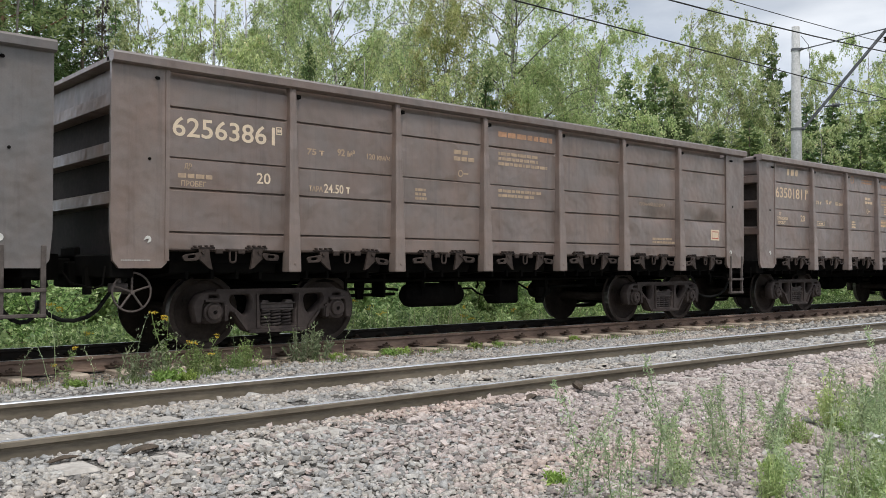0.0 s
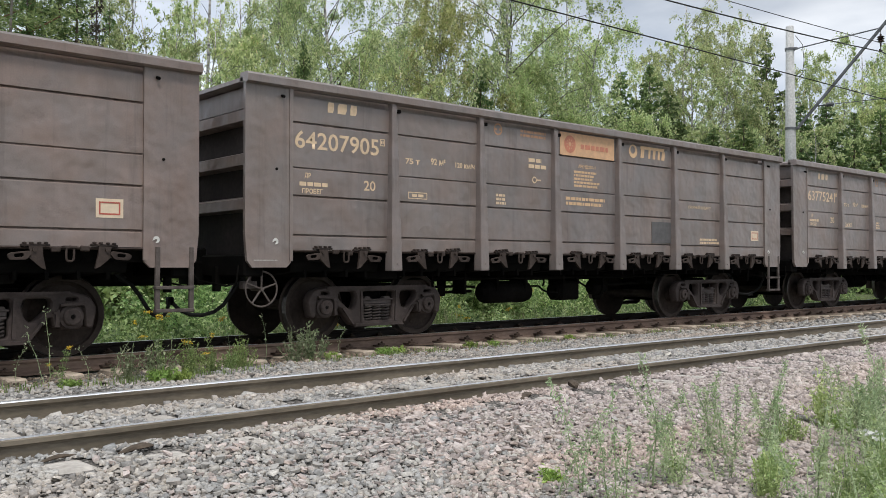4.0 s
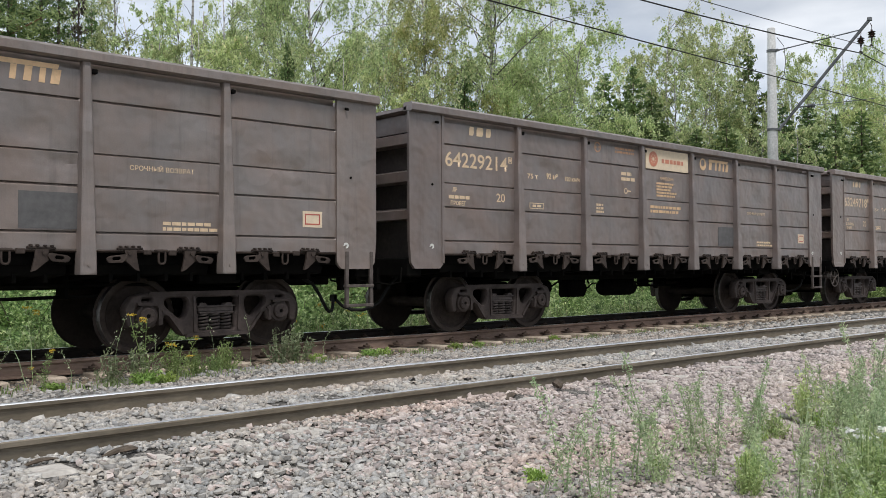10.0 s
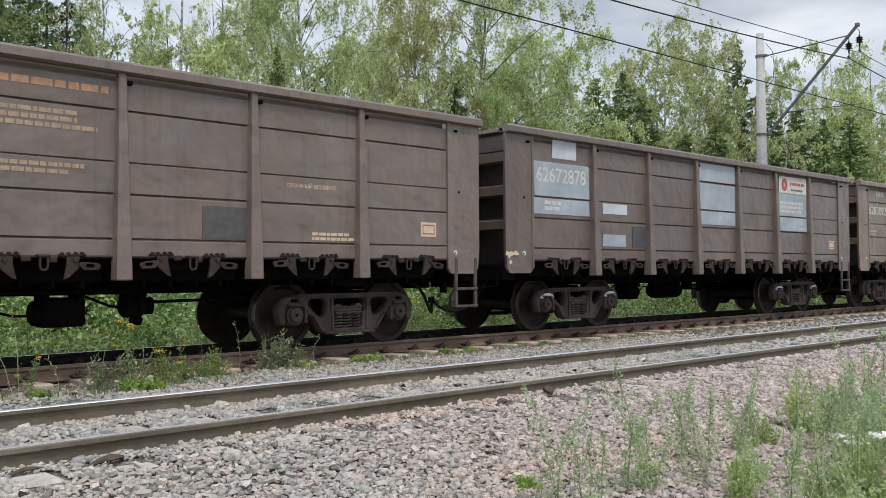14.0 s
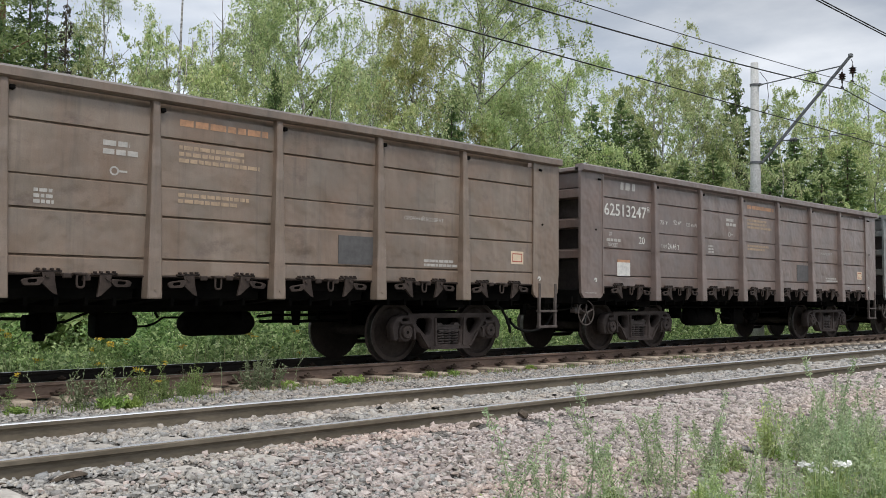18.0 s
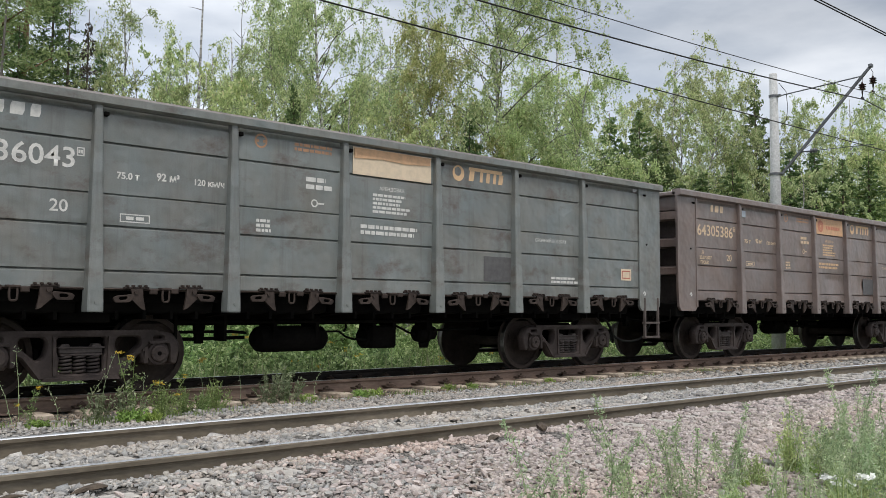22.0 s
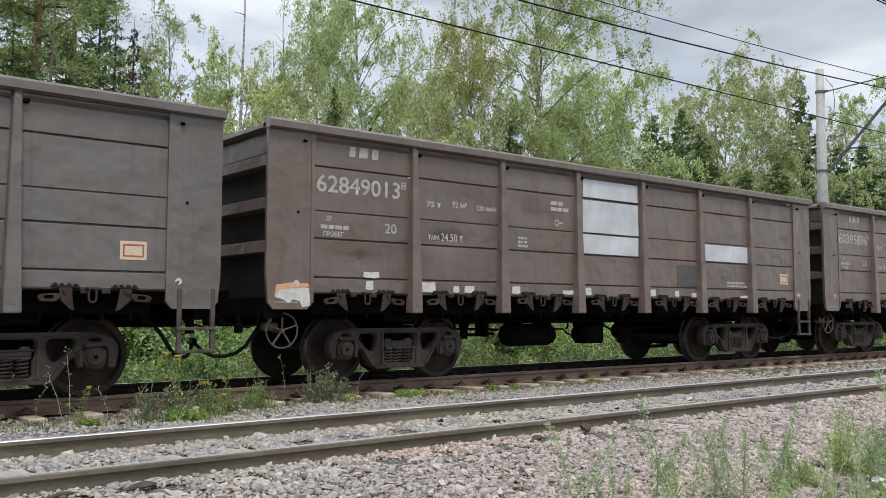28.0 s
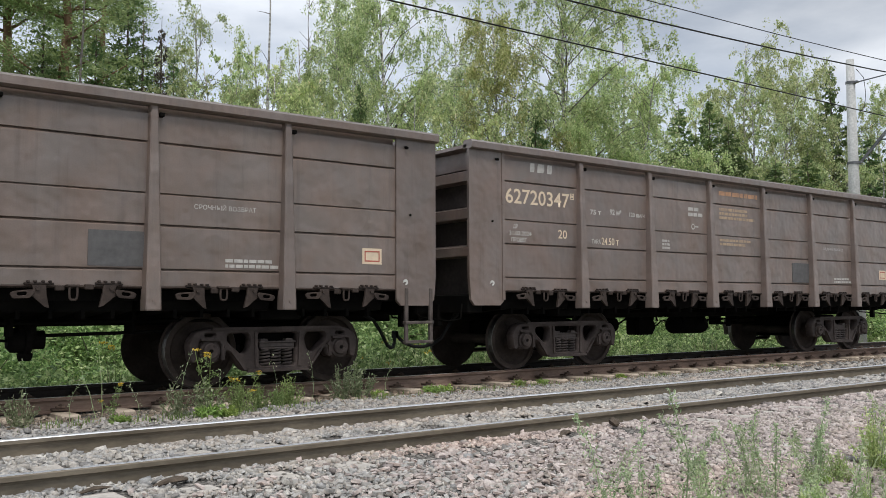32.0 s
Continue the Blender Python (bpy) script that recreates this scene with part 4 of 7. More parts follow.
def axle_box_mesh():
    sh = Shape()
    sh.box(-0.145, 0.145, -1.12, -0.90, 0.335, 0.61, 0, 0.045)
    sh.lathe([(0.0, -1.165), (0.026, -1.165), (0.03, -1.178), (0.088, -1.178), (0.10, -1.168), (0.104, -1.135), (0.135, -1.13), (0.14, -1.10), (0.0, -1.10)], "y", 18, (0, 0, WHEEL_R))
    for k in range(6):
        a = 2 * math.pi * k / 6
        sh.rod((0.068 * math.cos(a), -1.17, WHEEL_R + 0.068 * math.sin(a)), (0.068 * math.cos(a), -1.186, WHEEL_R + 0.068 * math.sin(a)), 0.011, 6)
    sh.rod((0.0, -1.16, WHEEL_R), (0.0, -1.169, WHEEL_R), 0.024, 10, None, 1)
    return sh.mesh("axle_box", (M_CAST, M_UNDER))


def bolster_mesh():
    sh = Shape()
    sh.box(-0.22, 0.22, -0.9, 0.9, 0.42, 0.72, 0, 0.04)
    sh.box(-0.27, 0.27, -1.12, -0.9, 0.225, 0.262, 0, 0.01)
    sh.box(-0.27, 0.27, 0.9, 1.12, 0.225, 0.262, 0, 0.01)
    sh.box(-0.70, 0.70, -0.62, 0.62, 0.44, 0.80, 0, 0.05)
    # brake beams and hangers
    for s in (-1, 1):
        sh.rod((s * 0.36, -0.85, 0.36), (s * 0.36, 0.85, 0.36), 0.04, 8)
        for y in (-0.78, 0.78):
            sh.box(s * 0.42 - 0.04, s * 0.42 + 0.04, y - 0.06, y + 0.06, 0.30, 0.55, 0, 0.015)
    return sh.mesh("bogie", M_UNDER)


def wheel_mesh(sign):
    r = WHEEL_R
    prof = [(0.0, -0.93), (0.085, -0.93), (0.13, -0.84), (0.16, -0.79), (0.36, -0.77), (0.395, -0.80), (0.405, -0.845), (r - 0.012, -0.85), (r - 0.004, -0.842), (r, -0.755),
            (r + 0.028, -0.738), (r + 0.026, -0.725), (0.40, -0.722), (0.2, -0.745), (0.0, -0.70)]
    mi = [0] * 14
    mi[7] = mi[8] = 1
    sh = Shape().lathe([(a, h if sign < 0 else -h) for a, h in prof], "y", 26, (0, 0, 0), mi)
    # chalk and casting marks so that the turning shows
    s = -1 if sign < 0 else 1
    for a0 in (0.3, 2.6):
        c, d = math.cos(a0), math.sin(a0)
        sh.box(0.28 * c - 0.02, 0.28 * c + 0.02, min(s * 0.772, s * 0.79), max(s * 0.772, s * 0.79), 0.28 * d - 0.02, 0.28 * d + 0.02)
    return sh.mesh("wheel", (M_WHEEL, M_TREAD), False)


def axle_mesh():
    return Shape().lathe([(0.0, -1.12), (0.065, -1.12), (0.065, -0.92), (0.09, -0.88), (0.095, -0.7), (0.082, -0.4), (0.082, 0.4), (0.095, 0.7), (0.09, 0.88), (0.065, 0.92), (0.065, 1.12), (0.0, 1.12)], "y", 16).mesh("wheelset", M_WHEEL)


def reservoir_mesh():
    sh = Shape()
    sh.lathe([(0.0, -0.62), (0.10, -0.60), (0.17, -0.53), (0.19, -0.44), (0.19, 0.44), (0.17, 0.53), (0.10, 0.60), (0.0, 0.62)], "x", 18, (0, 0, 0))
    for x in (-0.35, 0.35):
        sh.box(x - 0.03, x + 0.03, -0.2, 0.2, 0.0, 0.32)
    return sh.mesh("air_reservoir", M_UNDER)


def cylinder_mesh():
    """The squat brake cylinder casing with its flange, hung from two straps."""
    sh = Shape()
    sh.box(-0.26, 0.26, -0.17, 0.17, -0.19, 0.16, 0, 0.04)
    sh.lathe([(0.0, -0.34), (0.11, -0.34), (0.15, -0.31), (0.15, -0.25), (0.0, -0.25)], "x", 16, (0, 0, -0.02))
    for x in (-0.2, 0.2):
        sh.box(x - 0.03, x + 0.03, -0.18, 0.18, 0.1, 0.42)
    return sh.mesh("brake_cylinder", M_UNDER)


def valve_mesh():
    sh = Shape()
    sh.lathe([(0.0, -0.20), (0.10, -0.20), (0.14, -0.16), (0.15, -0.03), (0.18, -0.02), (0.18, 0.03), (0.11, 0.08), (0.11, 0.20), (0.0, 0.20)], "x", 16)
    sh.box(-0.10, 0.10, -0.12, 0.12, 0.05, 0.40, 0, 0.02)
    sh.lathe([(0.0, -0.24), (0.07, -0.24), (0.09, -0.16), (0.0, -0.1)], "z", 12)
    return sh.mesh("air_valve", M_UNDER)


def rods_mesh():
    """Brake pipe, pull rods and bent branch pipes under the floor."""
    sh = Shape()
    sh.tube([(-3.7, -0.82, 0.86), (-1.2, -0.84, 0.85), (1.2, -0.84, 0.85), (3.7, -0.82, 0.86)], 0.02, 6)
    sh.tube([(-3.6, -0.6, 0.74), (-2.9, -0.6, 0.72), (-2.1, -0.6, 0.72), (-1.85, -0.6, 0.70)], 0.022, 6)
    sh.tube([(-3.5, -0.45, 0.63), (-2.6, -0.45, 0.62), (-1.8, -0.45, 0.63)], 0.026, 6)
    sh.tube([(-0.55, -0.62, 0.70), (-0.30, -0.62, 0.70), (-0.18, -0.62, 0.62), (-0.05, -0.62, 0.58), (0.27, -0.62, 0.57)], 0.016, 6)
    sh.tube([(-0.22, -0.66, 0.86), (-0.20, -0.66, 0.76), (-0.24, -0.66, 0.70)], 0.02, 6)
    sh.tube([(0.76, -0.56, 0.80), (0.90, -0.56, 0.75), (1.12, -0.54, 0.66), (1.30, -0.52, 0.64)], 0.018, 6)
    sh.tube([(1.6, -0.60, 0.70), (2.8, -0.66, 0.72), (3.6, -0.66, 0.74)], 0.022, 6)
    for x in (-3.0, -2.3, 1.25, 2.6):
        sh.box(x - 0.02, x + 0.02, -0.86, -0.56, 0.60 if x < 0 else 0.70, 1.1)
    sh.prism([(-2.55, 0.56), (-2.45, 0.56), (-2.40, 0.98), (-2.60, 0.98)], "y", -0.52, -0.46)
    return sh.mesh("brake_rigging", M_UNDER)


WM = {
    "esheet_l": lit_end_sheet_mesh(-1), "esheet_r": lit_end_sheet_mesh(1), "post": post_mesh(), "corner_l": corner_mesh(-1), "corner_r": corner_mesh(1), "top_n": top_rail_mesh(-1), "top_f": top_rail_mesh(1),
    "end_l": end_wall_mesh(-1), "end_r": end_wall_mesh(1), "hook_l": hook_mesh(1), "hook_r": hook_mesh(-1), "lever_l": lever_mesh(1), "lever_r": lever_mesh(-1), "loop": loop_mesh(), "sill": sill_mesh(), "floor": floor_mesh(),
    "hatch": sloped_hatch_mesh(), "centre": centre_sill_mesh(), "coup_l": coupler_mesh(-1), "coup_r": coupler_mesh(1), "hose_l": hose_mesh(-1), "hose_r": hose_mesh(1), "rel_l": release_rod_mesh(-1), "rel_r": release_rod_mesh(1),
    "lrail": ladder_rail_mesh(), "rung": ladder_rung_mesh(), "hand": hand_wheel_mesh(), "frame": side_frame_mesh(), "spring": spring_mesh(), "abox": axle_box_mesh(), "bolster": bolster_mesh(), "flange": flange_mesh(), "bend": bolster_end_mesh(), "primer": primer_band_mesh(),
    "wheel_n": wheel_mesh(-1), "wheel_f": wheel_mesh(1), "axle": axle_mesh(), "res": reservoir_mesh(), "cyl": cylinder_mesh(), "valve": valve_mesh(), "rods": rods_mesh(),
    "beam": cross_beam_mesh(), "esill": end_sill_mesh(), "bbol": body_bolster_mesh(),
    "far_side": Shape().box(-X_END, X_END, 1.44, 1.50, 1.2, 3.38).mesh("far_side_wall", M_CAST),
    "mark": Shape().prism([(0.040 * math.cos(radians(a)), 0.040 * math.sin(radians(a))) for a in range(-100, 181, 28)] + [(-0.046, -0.012), (-0.012, 0.004), (0.004, 0.008), (0.010, -0.008)], "y", 0.0, 0.010).mesh("paint_mark", M_WHITE),
}
edges = [-X_IN] + POST_X + [X_IN]
PANEL_ENDS = [(edges[i] - (0.0 if i else 0.05), edges[i + 1] + (0.0 if i < 6 else 0.05)) for i in range(7)]
PANELS = [panel_mesh(a, b, "side_panel") for a, b in PANEL_ENDS]
BEAMS = {s: [end_beam_mesh(s, z0, z1, d) for z0, z1, d in ((3.36, 3.48, 0.20), (2.87, 3.08, 0.17), (2.31, 2.52, 0.17), (1.75, 1.95, 0.17))] for s in (-1, 1)}

TEXT = {}


def text_mesh(words, height, width=None, mat=None):
    """Flat lettering in the wagon's side plane, its lower left corner at the origin."""
    key = (words, height, width, mat.name)
    if key not in TEXT:
        cu = bpy.data.curves.new("lettering", "FONT")
        cu.body, cu.size, cu.resolution_u, cu.fill_mode = words, 1.0, 3, "FRONT"
        cu.offset = 0.012 if height > 0.11 or "В" in words else 0.03
        ob = bpy.data.objects.new("lettering", cu)
        me = bpy.data.meshes.new_from_object(ob)
        bpy.data.objects.remove(ob)
        bpy.data.curves.remove(cu)
        co = np.empty(len(me.vertices) * 3)
        me.vertices.foreach_get("co", co)
        co = co.reshape(-1, 3)
        lo, hi = co.min(0), co.max(0)
        sz = height / max(hi[1] - lo[1], 1e-6)
        sx = width / (hi[0] - lo[0]) if width else sz * 0.85
        co = np.stack([(co[:, 0] - lo[0]) * sx, 0 * co[:, 0], (co[:, 1] - lo[1]) * sz], 1)
        me.vertices.foreach_set("co", co.ravel())
        me.materials.clear()
        me.materials.append(mat)
        me.update()
        TEXT[key] = me
    return TEXT[key]


def bars_mesh(w, h, rows, mat, seed=1, ragged=0.3):
    """Small lines that cannot be read: rows of short bars."""
    rng = random.Random(seed)
    sh = Shape()
    lh = h / rows
    for r in range(rows):
        x, end = 0.0, w * (1 - rng.random() * ragged)
        z = h - (r + 1) * lh
        while x < end:
            k = rng.uniform(0.35, 1.1) * lh * 1.6
            sh.add([(x, 0, z), (min(x + k, end), 0, z), (min(x + k, end), 0, z + lh * 0.62), (x, 0, z + lh * 0.62)], [(0, 1, 2, 3)])
            x += k + lh * 0.22
    return mesh_of("lettering", sh.v, sh.f, mat)


def frame_sign_mesh(w, h, mats):
    """A small framed sticker: field and border."""
    sh = Shape()
    sh.add([(0, 0, 0), (w, 0, 0), (w, 0, h), (0, 0, h)], [(0, 1, 2, 3)], 0)
    b = 0.16 * h
    for x0, x1, z0, z1 in ((b, w - b, b, b * 1.5), (b, w - b, h - b * 1.5, h - b), (b, b * 1.5, b, h - b), (w - b * 1.5, w - b, b, h - b)):
        sh.add([(x0, -0.003, z0), (x1, -0.003, z0), (x1, -0.003, z1), (x0, -0.003, z1)], [(0, 1, 2, 3)], 1)
    return mesh_of("sticker", sh.v, sh.f, mats, sh.mi)


def small_frame_mesh(w, h, mat):
    """A thin painted frame round two small bars."""
    sh = Shape()
    t = 0.013
    for x0, x1, z0, z1 in ((0, w, 0, t), (0, w, h - t, h), (0, t, t, h - t), (w - t, w, t, h - t), (w * 0.2, w * 0.45, h * 0.3, h * 0.7), (w * 0.53, w * 0.8, h * 0.3, h * 0.7)):
        sh.add([(x0, 0, z0), (x1, 0, z0), (x1, 0, z1), (x0, 0, z1)], [(0, 1, 2, 3)])
    return mesh_of("emblem", sh.v, sh.f, mat)


def ring_mesh(r0, r1, mat, spokes=0, tail=0.0):
    sh = Shape()
    k = 20
    v = [(r * math.cos(2 * math.pi * i / k), 0, r * math.sin(2 * math.pi * i / k)) for r in (r0, r1) for i in range(k)]
    sh.add(v, [(i, (i + 1) % k, k + (i + 1) % k, k + i) for i in range(k)])
    for s in range(spokes):
        a = 2 * math.pi * s / spokes
        c, d, w = math.cos(a), math.sin(a), 0.018
        sh.add([(r0 * c - w * d, 0, r0 * d + w * c), (r0 * 0.4 * c - w * d, 0, r0 * 0.4 * d + w * c), (r0 * 0.4 * c + w * d, 0, r0 * 0.4 * d - w * c), (r0 * c + w * d, 0, r0 * d - w * c)], [(0, 1, 2, 3)])
    if tail:
        sh.add([(r1, 0, -0.012), (r1 + tail, 0, -0.012), (r1 + tail, 0, 0.012), (r1, 0, 0.012)], [(0, 1, 2, 3)])
    return mesh_of("emblem", sh.v, sh.f, mat)


def letters_shape_mesh(kind, mat):
    """Plain emblem shapes in place of a company's mark."""
    sh = Shape()

    def quad(*p):
        sh.add([(x, 0, z) for x, z in p], [tuple(range(len(p)))])
    if kind == "owner_ring":
        k = 22
        v = [(0.14 + r * math.cos(2 * math.pi * i / k) + o, 0, 0.10 + r * math.sin(2 * math.pi * i / k) + q) for r, o, q in ((0.07, -0.01, 0.025), (0.125, 0, 0)) for i in range(k)]
        sh.add(v, [(i, (i + 1) % k, k + (i + 1) % k, k + i) for i in range(k)])
    elif kind == "owner":
        # slanted blocks hanging from one bar
        quad((0.36, 0.165), (1.10, 0.165), (1.12, 0.22), (0.37, 0.22))
        for x, w in ((0.36, 0.13), (0.60, 0.08), (0.74, 0.10), (0.90, 0.08), (1.02, 0.12)):
            quad((x, 0), (x + w * 0.8, 0), (x + w, 0.162), (x + w * 0.2, 0.162))
    else:
        for x, w in ((0.0, 0.10), (0.16, 0.15), (0.37, 0.11)):
            quad((x, 0), (x + w * 0.85, 0), (x + w, 0.05), (x + w, 0.14), (x + w * 0.15, 0.14), (x, 0.09))
    return mesh_of("emblem", sh.v, sh.f, mat)


FLAT = {}


def flat(kind, make):
    if kind not in FLAT:
        FLAT[kind] = make()
    return FLAT[kind]


def board_mesh(w, h, mat):
    sh = Shape().box(0, w, -0.006, 0.0, 0, h)
    return sh.mesh("board", mat)


GROOVES = ((1.428, 1.478), (1.943, 1.994), (2.320, 2.358), (2.908, 2.958))


def brushed_mesh(w, z, h, mat, seed):
    """A painted-over square that leaves the pressed grooves of the sheet free; its rim is a little uneven."""
    rng = random.Random(seed)
    cuts = [z] + [c for g in GROOVES if z < g[0] and g[1] < z + h for c in g] + [z + h]
    sh = Shape()
    for lo, hi in zip(cuts[::2], cuts[1::2]):
        a, b, c, d = (rng.uniform(-0.012, 0.012) for _ in range(4))
        sh.prism([(a, lo - z), (w * 0.55, lo - z), (w + b, lo - z), (w + c, hi - z), (w * 0.4, hi - z), (d, hi - z)], "y", -0.005, 0.0)
    return sh.mesh("brushed_patch", mat)


def blot_mesh(outline, mat):
    """A brushed patch with an uneven outline."""
    return Shape().prism(outline, "y", -0.005, 0.0).mesh("blot", mat)


def build_wagon(k, number, colour, big, ink, marks, label, dust=0.3, rust=0.3):
    """One open gondola wagon; its origin lies on the rails under its middle."""
    root = tagged(new("gondola_wagon"), label, "freight wagon", "open wagons of the train")
    paint = wagon_paint("wagon_paint", colour, dust, rust)
    rng = random.Random(100 + k)

    def put(name, me, at=None, under=root, own=True, label=""):
        ob = part(name, me, under, label, at)
        return painted(ob, paint) if own else ob
    for i, me in enumerate(PANELS):
        knocked = DENTS.get(k, {}).get(i)
        put("side_panel", dented_panel_mesh(*PANEL_ENDS[i], knocked) if knocked else me)
    for x in POST_X:
        put("post", WM["post"], pose(x, 0, 0))
    put("corner_plate", WM["corner_l"])
    put("corner_plate", WM["corner_r"])
    put("top_rail", WM["top_n"])
    put("top_rail", WM["top_f"])
    put("far_side_wall", WM["far_side"])
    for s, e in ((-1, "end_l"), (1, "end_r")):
        # the recesses' shade is in the wall's colour; beams keep the wagon's paint
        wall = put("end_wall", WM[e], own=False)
        for b in BEAMS[s]:
            put("end_beam", b, None, wall)
        put("end_sheet", WM["esheet_" + e[-1]], None, wall)
    put("side_sill", WM["sill"], own=False)
    put("floor", WM["floor"], own=False)
    put("centre_sill", WM["centre"], own=False)
    for x in POST_X:
        put("cross_beam", WM["beam"], pose(x, 0, 0), own=False)
    for q in (-1, 1):
        put("end_sill", WM["esill"], pose(q * 6.485, 0, 0), own=False)
        put("body_bolster", WM["bbol"], pose(q * 4.325 + 0.055, 0, 0), own=False)
    for i in range(7):
        c = (edges[i] + edges[i + 1]) / 2
        for sx, key in ((-0.34, "hook_l"), (0.34, "hook_r")):
            lock = put("hatch_lock", WM[key], pose(c + sx, 0, rng.uniform(-0.012, 0.012), 0, rng.uniform(-3, 3), 0), own=False)
            put("lever", WM["lever" + key[4:]], pose(0, 0, rng.uniform(-0.01, 0.02)), lock, False)
        put("tie_ring", WM["loop"], pose(c + rng.uniform(-0.02, 0.02), 0, 0), own=False)
        put("bottom_hatch", WM["hatch"], pose(c, 0, 0), own=False)
        put("bottom_hatch", WM["hatch"], pose(c, 0, 0, 0, 0, 180), own=False)
    for c in ("l", "r"):
        put("coupler", WM["coup_" + c], own=False)
        put("brake_hose", WM["hose_" + c], own=False)
        put("release_rod", WM["rel_" + c], own=False)
    put("ladder_rail", WM["lrail"], pose(6.14, 0, 0), own=False)
    put("ladder_rail", WM["lrail"], pose(6.56, 0, 0), own=False)
    for z in (0.53, 0.80):
        put("rung", WM["rung"], pose(6.35, 0, z), own=False)
    # the brake gear faces the end that carries the hand wheel
    turn = pose(0, 0, 0) if "hand" in marks else pose(0, 0, 0, 0, 0, 180)
    put("air_reservoir", WM["res"], turn @ pose(-1.15, -0.60, 0.61), own=False)
    put("brake_cylinder", WM["cyl"], turn @ pose(0.52, -0.50, 0.62), own=False)
    put("air_valve", WM["valve"], turn @ pose(1.47, -0.50, 0.65), own=False)
    put("brake_rigging", WM["rods"], turn, own=False)
    if "hand" in marks:
        put("brake_hand_wheel", WM["hand"], pose(-6.36, -1.42, 0.76), own=False)
    put("paint_mark", WM["mark"], pose(-6.22, SIDE - 0.035, 1.37), own=False)
    put("paint_mark", WM["mark"], pose(6.12, SIDE - 0.035, 1.36), own=False)
    if "hand" in marks:
        tagged(part("lettering", flat("dash", lambda: bars_mesh(0.34, 0.022, 1, M_DULL, 31, 0.0)), root, "", pose(-6.53, SIDE - 0.026, 1.12)), kind="stuff")
    sets = []
    for bx in (-4.27, 4.38):
        bogie = put("bogie", WM["bolster"], pose(bx, 0, 0), own=False)
        put("side_frame", WM["frame"], None, bogie, False)
        put("side_frame", WM["frame"], pose(0, 0, 0, 0, 0, 180), bogie, False)
        put("frame_flange", WM["flange"], None, bogie, False)
        put("bolster_end", WM["bend"], None, bogie, False)
        if k == 8:
            for ax in (-0.925, 0.925):
                put("primer_band", WM["primer"], pose(ax, 0, 0.52), bogie, False, "fresh silver primer stroke")
        for sx in (-0.16, 0.0, 0.16):
            for y in (-1.05,):
                put("spring", WM["spring"], pose(sx, y, 0), bogie, False)
        for ax in (-0.925, 0.925):
            put("axle_box", WM["abox"], pose(ax, 0, 0), bogie, False)
            put("axle_box", WM["abox"], pose(ax, 0, 0, 0, 0, 180), bogie, False)
            w = put("wheelset", WM["axle"], pose(bx + ax, 0, WHEEL_R), own=False)
            put("wheel", WM["wheel_n"], None, w, False)
            put("wheel", WM["wheel_f"], None, w, False)
            sets.append((w, bx + ax))
    # ---- writing and patches on the near side ----
    y = SIDE - 0.004

    def sign(me, u, z, name="lettering", label="", dy=0.0):
        ob = part(name, me, root, label, pose(u - BODY_C, y - dy, z))
        return tagged(ob, kind="stuff") if name == "lettering" else ob
    if number:
        sign(text_mesh(number, 0.235, 1.37, big), 1.05, 2.60, label="pale stencilled wagon number")
        sign(flat(("sq", big.name), lambda: small_frame_mesh(0.085, 0.10, big)), 2.44, 2.745, "emblem")
        sign(text_mesh("20", 0.14, 0.20, big), 2.16, 2.10)
        sign(text_mesh("ДР", 0.075, None, ink), 1.20, 2.21)
        sign(text_mesh("ПРОБЕГ", 0.07, 0.32, ink), 1.16, 2.01)
        date = DATES.get(k)
        sign(text_mesh(date, 0.07, 0.46, ink) if date else flat(("d", ink.name), lambda: bars_mesh(0.44, 0.085, 1, ink, 3, 0.0)), 1.12, 2.11)
    if "mark" in marks:
        sign(flat(("mk", ink.name), lambda: letters_shape_mesh("line", ink)), 1.56, 3.12, "emblem")
    if "data" in marks:
        sign(text_mesh("75.0 т" if k == 11 else "75 т", 0.085, 0.27, ink), 2.90, 2.53)
        sign(text_mesh("92 м³", 0.10, 0.29, ink), 3.38, 2.55)
        sign(text_mesh("120 км/ч", 0.08, 0.40, ink), 3.87, 2.545)
        sign(flat(("b1", ink.name), lambda: bars_mesh(0.42, 0.20, 2, ink, 6, 0.3)), 5.48, 2.66)
        sign(flat(("o1", ink.name), lambda: ring_mesh(0.035, 0.055, ink, 0, 0.10)), 5.62, 2.47, "emblem")
        sign(flat(("b2", ink.name), lambda: bars_mesh(0.22, 0.19, 3, ink, 7, 0.1)), 4.73, 2.03)
    if "tara" in marks:
        sign(text_mesh("ТАРА", 0.075, 0.22, ink), 2.93, 2.05)
        sign(text_mesh("24.46 т" if k == 10 else "24.50 т", 0.12, 0.42, big), 3.17, 2.04)
    elif "data" in marks:
        sign(flat(("x1", ink.name), lambda: small_frame_mesh(0.36, 0.10, ink)), 2.95, 2.03)
    if "ring" in marks:
        sign(flat(("r", ink.name), lambda: ring_mesh(0.07, 0.095, M_ORANGE, 2)), 4.78, 3.22, "emblem")
        sign(flat(("r2", ink.name), lambda: bars_mesh(0.62, 0.13, 2, M_ORANGE, 9, 0.05)), 5.29, 3.16)
